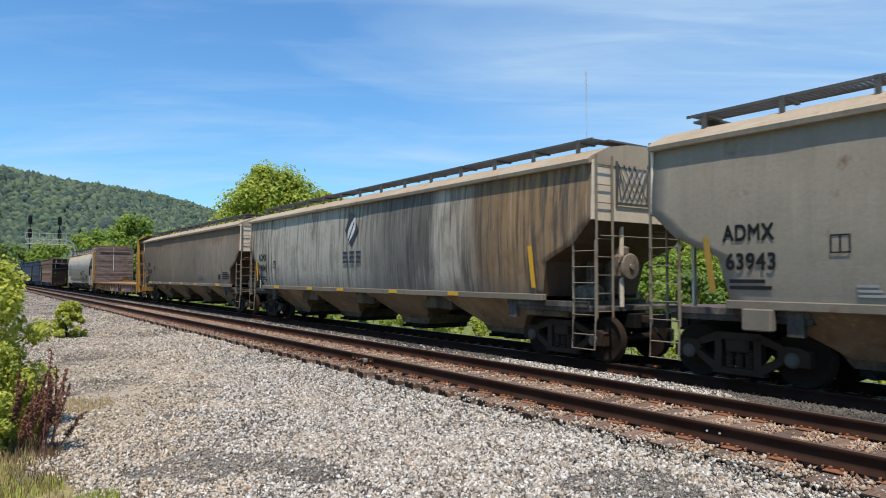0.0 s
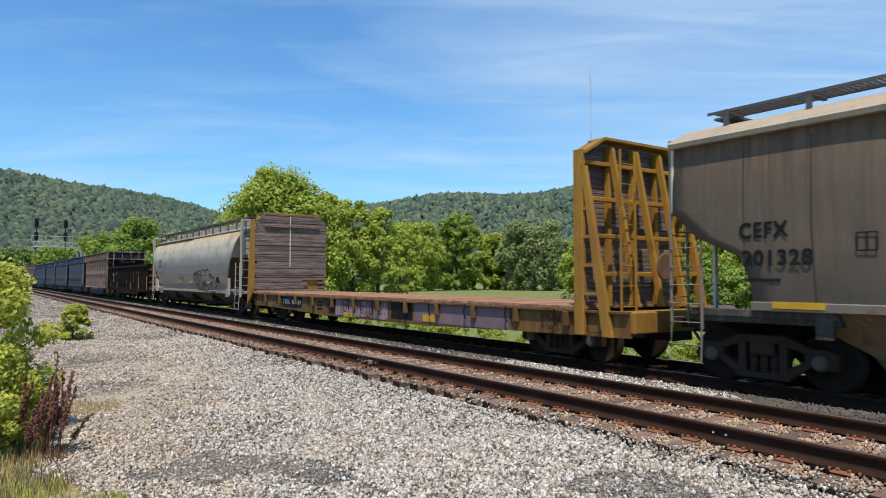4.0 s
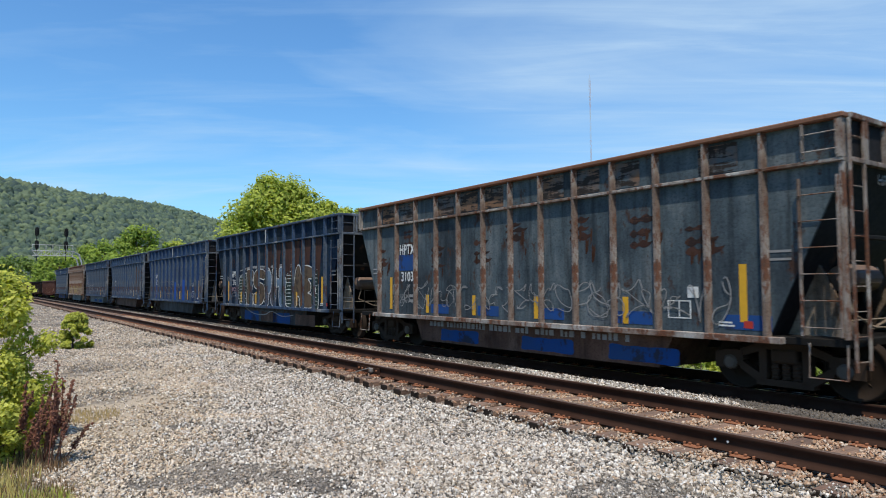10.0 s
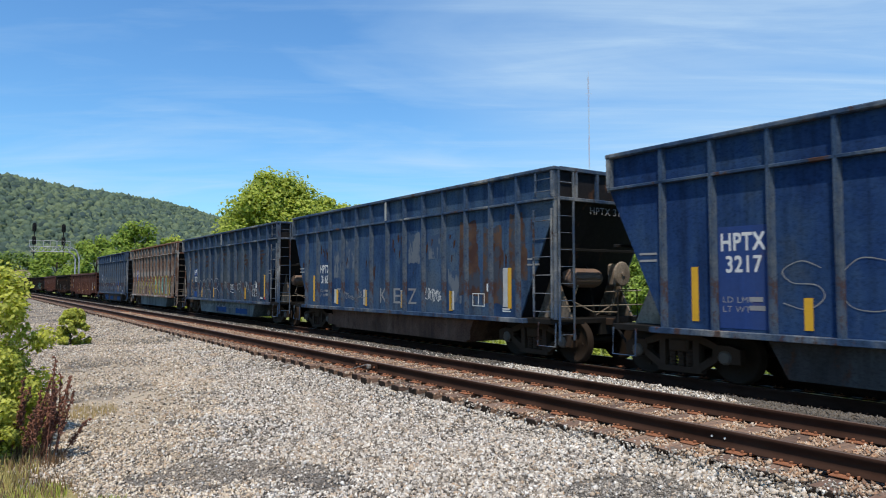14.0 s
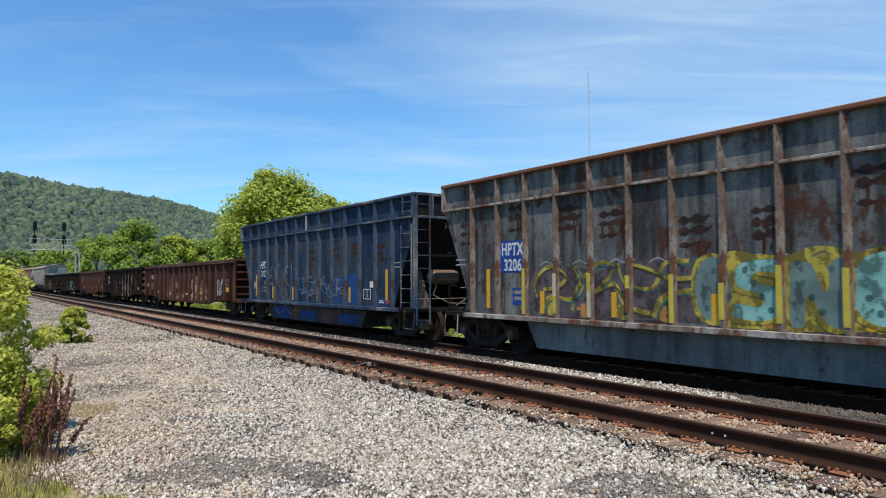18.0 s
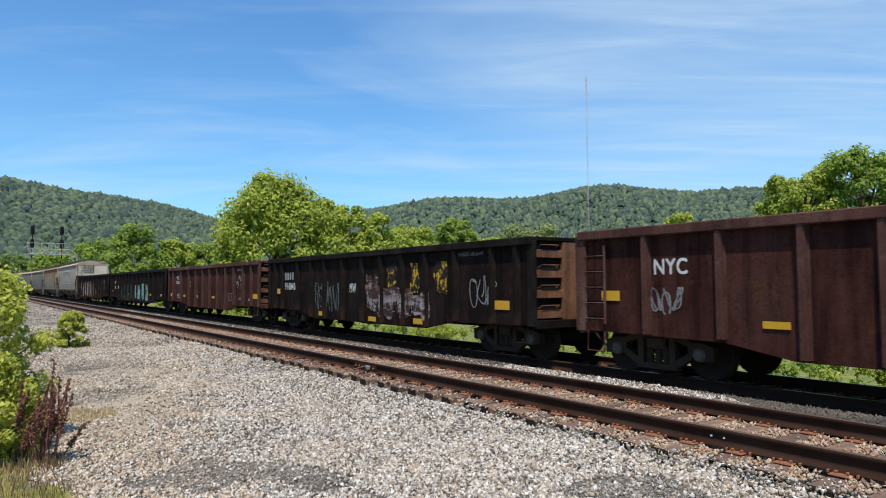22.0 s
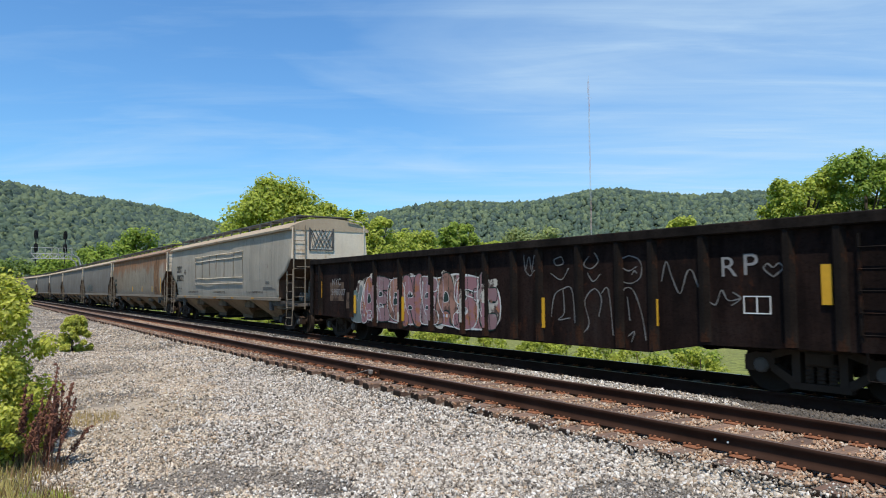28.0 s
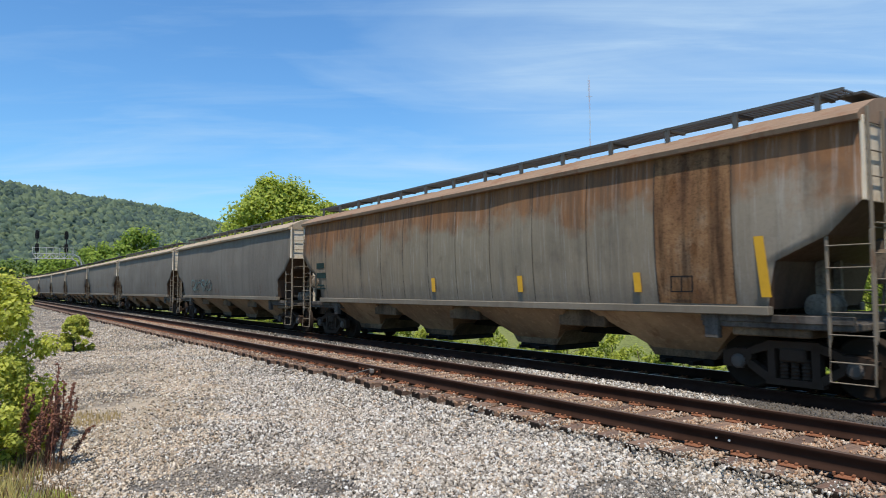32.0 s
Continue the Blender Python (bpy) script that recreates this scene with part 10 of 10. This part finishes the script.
DOODLES = [
    ((-1.75, -2.3, 2.1, 2.6), [[(0.0, 1.0), (0.1, 0.3), (0.3, 0.9), (0.45, 0.2), (0.6, 0.95), (0.8, 0.3), (1.0, 0.9)], [(0.05, 0.3), (0.35, 0.0), (0.6, 0.25), (0.95, 0.05)]]),
    ((-2.55, -3.05, 2.0, 2.5), [[(0.2, 0.9), (0.6, 1.0), (0.7, 0.7), (0.3, 0.65), (0.2, 0.9)], [(0.0, 0.3), (0.6, 0.0), (1.0, 0.5)]]),
    ((-3.45, -3.9, 1.95, 2.55), [[(0.3, 0.9), (0.0, 0.6), (0.4, 0.45), (0.8, 0.7), (0.6, 1.0)], [(0.2, 0.3), (0.5, 0.0), (0.9, 0.25)]]),
    ((-4.25, -4.80, 1.90, 2.45), [[(0.5, 1.0), (0.12, 0.85), (0.0, 0.5), (0.12, 0.15), (0.5, 0.0), (0.88, 0.15), (1.0, 0.5), (0.88, 0.85), (0.5, 1.0)], [(0.25, 0.55), (0.5, 0.45), (0.8, 0.6)], [(0.6, 0.3), (0.7, 0.45), (0.8, 0.35)]]),
    ((-2.55, -4.95, 0.75, 1.80), [[(0.0, 0.4), (0.04, 0.85), (0.14, 1.0), (0.24, 0.98), (0.27, 0.3)], [(0.14, 1.0), (0.15, 0.5), (0.08, 0.35), (0.22, 0.4)], [(0.35, 0.1), (0.42, 0.3), (0.38, 0.75), (0.48, 1.0), (0.55, 0.8), (0.52, 0.45)], [(0.55, 0.9), (0.62, 0.98), (0.66, 0.1)], [(0.70, 0.75), (0.78, 1.0), (0.86, 0.95), (0.93, 0.5), (0.96, 0.05)], [(0.80, 0.85), (0.82, 0.4)], [(0.80, 0.1), (0.86, 0.2), (0.83, 0.0)]]),
    ((-5.2, -6.05, 1.55, 2.30), [[(0.0, 0.5), (0.12, 1.0), (0.25, 0.6), (0.42, 0.2), (0.58, 0.7), (0.70, 0.75), (0.85, 0.3), (1.0, 0.05)]]),
    ((-6.1, -6.62, 1.45, 1.80), [[(0.0, 0.3), (0.2, 0.2), (0.4, 0.9), (0.6, 0.4), (1.0, 0.5)], [(0.75, 0.8), (1.0, 0.5), (0.7, 0.15)]]),
    ((-7.0, -7.28, 1.98, 2.20), [[(0.5, 0.0), (0.0, 0.6), (0.2, 1.0), (0.5, 0.7), (0.8, 1.0), (1.0, 0.6), (0.5, 0.0)]]),
]
for box, lines in DOODLES:
    for line in lines:
        stroke(car, line, box, 0.024, 1.508, SP_DIM, "thin white spray-paint doodle")
lettering(car, "R", -6.28, 2.0, 0.34, SP_GREY, 1.507, label="white spray-paint letter")
lettering(car, "P", -6.65, 2.02, 0.36, SP_GREY, 1.507, label="white spray-paint letter")
for a, z0, z1 in ((8.3, 1.5, 2.1), (5.9, 1.0, 1.6), (3.15, 0.85, 1.58), (0.5, 0.88, 1.66), (-2.25, 0.92, 1.6), (-5.0, 1.09, 1.6), (-7.82, 1.54, 2.16)):
    yellow(car, a - 0.14, a, z0, z1, 1.532)
frame_mark(car, -6.66, 1.37, 0.43, 0.30, 1.506, M_MARK)
scrap(car, [(-2.0, 0.5, 0.1), (-5.3, 0.4, 0.12)])

# 19: clean grey hopper
car, L, pf = reg(covered_hopper(132.95, 151.2, "clean light grey covered hopper car with a ribbed side panel", P_PLAIN, P_SILL, P_TAN, P_ENDW, P_ROOF, seed=19))
lettering(car, "CBFX", 7.55, 2.88, 0.37, M_BLACK, 1.628, bold=0.014, wide=1.0)
lettering(car, "398272", 7.55, 2.36, 0.35, M_BLACK, 1.634, bold=0.014, wide=1.43)
frame_mark(car, 5.92, 2.75, 0.24, 0.27, 1.612, M_BLACK)
lettering(car, "LD LMT 218500", 7.43, 1.86, 0.08, M_BLACK, 1.572)
lettering(car, "LT WT  67500", 7.43, 1.69, 0.08, M_BLACK, 1.565)
for x in (5.3, 0.9, -3.92):
    lettering(car, "DO NOT HAMMER ON CAR", x, 1.64, 0.10, M_BLACK, 1.560)
for z in (3.63, 3.36, 2.40, 2.12):
    part("panel_rib", Build().box(-3.53, 3.76, 1.585, 1.628, z, z + 0.028, 0.008), P_ENDW, car, "pale pressed rib")
for x in (3.76, 2.5, 1.3, 0.2, -1.0, -2.3, -3.53):
    part("panel_rib", Build().box(x - 0.012, x + 0.012, 1.60, 1.615, 2.40, 3.63), P_SILL, car)
bars(car, -5.9, 1.92, 1.3, 0.025, 3, 1.580, SP_SOOT)
bars(car, -6.2, 2.16, 0.5, 0.03, 2, 1.592, SP_SOOT)
for a in (6.0, 3.2, 0.6, -2.0, -4.6):
    yellow(car, a - 0.35, a, 1.37, 1.45, 1.595, P_YEL)

for x in (6.7, 5.2, -4.4, -5.6, -6.9):
    side_panel(car, x - 0.007, x + 0.007, 1.8, 4.1, SP_SEAM, pf, "seam", "faint weld seam", 0.006)

# 20: rust-banded hopper
car, L, pf = reg(covered_hopper(152.6, 171.2, "grey covered hopper car with broad rust bands", P_RUSTY, P_SILL, P_TAN, P_ENDW, P_RROOF, seed=20))
for a in (-7.60, -5.30, -2.25, 1.0):
    z0, z1 = (1.62, 2.62) if a < -7 else (1.70, 2.08)
    yellow(car, a - 0.15, a, z0, z1, 1.60, None, 0.10 if a < -7 else 0.03)
frame_mark(car, -6.02, 1.70, 0.42, 0.30, 1.585, M_BLACK)
bars(car, 7.9, 2.75, 0.8, 0.2, 2, 1.61, SP_DARK)
bars(car, 7.9, 1.95, 0.7, 0.06, 2, 1.58, SP_DARK)
side_panel(car, -5.75, -7.15, 1.5, 4.22, mottled("rust_patch", [(0.065, 0.034, 0.020), (0.165, 0.083, 0.040), (0.24, 0.128, 0.060), (0.28, 0.19, 0.12)], (0.20, 0.09, 0.035), 29, 0.4, 0.7), pf, "side_patch", "large rusted side panel")

seams(car, pf, [8.3, 7.2, 6.0, 4.8, 3.6, 2.4, 1.2, 0.0, -1.3, -2.7, -4.2, -5.74, -7.16])

# 21 on: grey hoppers, seen from afar
TAIL = [(172.5, 189.4, P_GREY, True), (190.7, 208.5, P_BROWN, True), (209.7, 226.2, P_GREY, False), (227.4, 246.1, P_GREY, False), (247.3, 264.8, P_BROWN, False), (266.0, 284.0, P_GREY, False), (285.2, 302.7, P_GREY, False), (303.9, 321.5, P_BROWN, False)]
for k, (r_, l_, mt, nr) in enumerate(TAIL):
    car, L, pf = reg(covered_hopper(r_, l_, "sooty grey covered hopper car" if mt == P_GREY else "sooty brown-grey covered hopper car", paint("sooty_hopper_paint", (0.165, 0.148, 0.125), (0.115, 0.098, 0.08), streak=0.4, rusty=0.04, seed=40 + k), P_SILL, P_TAN, P_ENDW, P_ROOF, near=nr, seed=30 + k))
    if k == 0:
        scrawl(car, 5.0, 1.5, 1.6, 2.4, 1.60, SP_LTEAL, 211, 4, 0.06, "teal spray-paint loops", 1.6)
        scrawl(car, 5.0, 1.5, 1.6, 2.5, 1.605, M_BLACK, 212, 4, 0.04, "black spray-paint outlines", 1.6)

for car in CARS:
    true_size(car)

# ---- signal bridge, radio mast, shed ----
M_LATT = plain("pale_lattice_steel", (0.38, 0.385, 0.39), 0.6, 0.1, 0.3, 5)


def signal_bridge():
    """A cantilever over both tracks, seen along the line, with two signal masts."""
    s0 = 112.0
    t = empty("signal_bridge", "pale lattice signal cantilever with two black signal heads", "railway signal", "", on_track(s0, 0.0, 0.0))
    truss = Build()
    z0, z1 = 6.55, 7.30
    ya, yb = -0.3, -5.9
    for x in (-0.35, 0.35):
        for z in (z0, z1):
            truss.tube([(x, ya, z), (x, yb, z)], 0.045, 5)
        n = 9
        for k in range(n):
            p, q = ya + (yb - ya) * k / n, ya + (yb - ya) * (k + 1) / n
            truss.tube([(x, p, z0 if k % 2 else z1), (x, q, z1 if k % 2 else z0)], 0.03, 4)
            truss.tube([(x, q, z0), (x, q, z1)], 0.025, 4)
    part("truss", truss, M_LATT, t)
    leg = Build()
    for x in (-0.35, 0.35):
        leg.tube([(x, yb, z1), (x, yb - 0.9, z1 - 0.5), (x, yb - 1.3, z0 - 1.0), (x, yb - 1.3, -1.2)], 0.07, 6)
        leg.tube([(x, yb + 0.3, z0), (x, yb - 0.5, z0 - 0.4), (x, yb - 0.75, z0 - 1.2), (x, yb - 0.75, -1.2)], 0.07, 6)
    part("leg", leg, M_LATT, t)
    part("deck", Build().box(-0.4, 0.4, yb, ya, z0 - 0.06, z0 - 0.02), M_LATT, t)
    rl = Build()
    for x in (-0.42, 0.42):
        rl.tube([(x, ya, z1 + 0.95), (x, yb, z1 + 0.95)], 0.02, 4)
        for k in range(7):
            y = ya + (yb - ya) * k / 6
            rl.tube([(x, y, z1), (x, y, z1 + 0.95)], 0.02, 4)
    part("handrail", rl, M_LATT, t)
    for y in (-0.9, -SPACING - 0.9):
        part("mast", Build().tube([(0, y, z0 - 0.8), (0, y, 10.9)], 0.07, 8), M_BLACK, t)
        for z in (8.2, 10.25):
            hd = part("signal_head", Build().prism([(-0.25 + y, z - 0.6), (0.25 + y, z - 0.6), (0.30 + y, z), (0.25 + y, z + 0.6), (y, z + 0.75), (-0.25 + y, z + 0.6), (-0.30 + y, z)], 0, -0.12, -0.06), M_BLACK, t, "black round-topped signal head")
            for k in (-0.35, 0, 0.35):
                part("lamp_hood", Build().lathe([(0.13, -0.32), (0.13, -0.12), (0.11, -0.12), (0.11, -0.30)], 0, 10, (0, y, z + k)), M_BLACK, hd)
    return t


signal_bridge()


def radio_mast():
    x, y = 86.5, 396.0
    t = empty("radio_mast", "tall thin guyed lattice radio mast, red and white", "radio mast", "", pose(x, y, -1.0))
    top = 125.0
    red, wht = plain("mast_red", (0.48, 0.34, 0.33), 0.7, 0, 0.2), plain("mast_white", (0.50, 0.50, 0.52), 0.7, 0, 0.2)
    n = 7
    for k in range(n):
        a, b = top * k / n, top * (k + 1) / n
        sec = Build()
        r = 0.42
        legs = [(r * math.cos(q), r * math.sin(q)) for q in (0.5, 2.6, 4.7)]
        for lx, ly in legs:
            sec.tube([(lx, ly, a), (lx, ly, b)], 0.05, 4)
        m = 12
        for i in range(m):
            p, q = a + (b - a) * i / m, a + (b - a) * (i + 1) / m
            for j in range(3):
                u, w = legs[j], legs[(j + 1) % 3]
                sec.tube([(*u, p), (*w, q)], 0.022, 3)
        part("mast_section", sec, red if k % 2 == 0 else wht, t)
    part("antenna", Build().tube([(0, 0, top), (0, 0, top + 3.5)], 0.09, 5), wht, t)
    part("cross_arm", Build().tube([(-1.9, 0, top - 10), (1.9, 0, top - 10)], 0.10, 5).tube([(-0.7, 0, top - 7), (-0.7, 0, top + 1)], 0.07, 4), wht, t)
    return t


radio_mast()
shed = empty("shed", "small brown shed with a low metal roof", "shed", "", pose(15.6, 40.0, -1.45, 0, 0, 12))
part("wall", Build().box(-1.25, 1.25, -0.9, 0.9, 0, 1.12), plain("shed_board", (0.16, 0.11, 0.08), 0.9), shed)
part("roof", Build().prism([(-1.15, 1.05), (1.15, 1.05), (0, 1.46)], 0, -1.5, 1.5), plain("shed_roof", (0.13, 0.09, 0.08), 0.6, 0.3), shed)

# ---- motion ----
SPEED, SLOW = 10.057, -0.0159


def motions():
    """The train rolls past; its wheels turn with it."""
    for car in CARS:
        mid = car["middle"]
        rows = []
        for k in range(33):
            s = mid - SPEED * (k - 16) - SLOW * (k - 16) ** 2 / 2
            rows.append((float(k), on_track(s, SPACING, Z2)))
        walk(car, rows)
    made = {}
    for w in WHEELSETS:
        x = round(w.matrix_basis.translation.x, 3)
        if x not in made:
            rows, t = [], 0.0
            while t < 32.0 + 1e-6:
                far = SPEED * t + SLOW * ((t - 16) ** 2 - 256) / 2
                rows.append((t, pose(x, 0, 0.457) @ Matrix.Rotation(-far / 0.457, 4, "Y")))
                t += 1 / 15
            rows.append((32.0, rows[-1][1]))
            walk(w, rows[:-1])
            made[x] = w
        else:
            src = made[x].animation_data
            w.rotation_mode = "QUATERNION"
            w.animation_data_create()
            w.animation_data.action = src.action
            w.animation_data.action_slot = src.action_slot


motions()
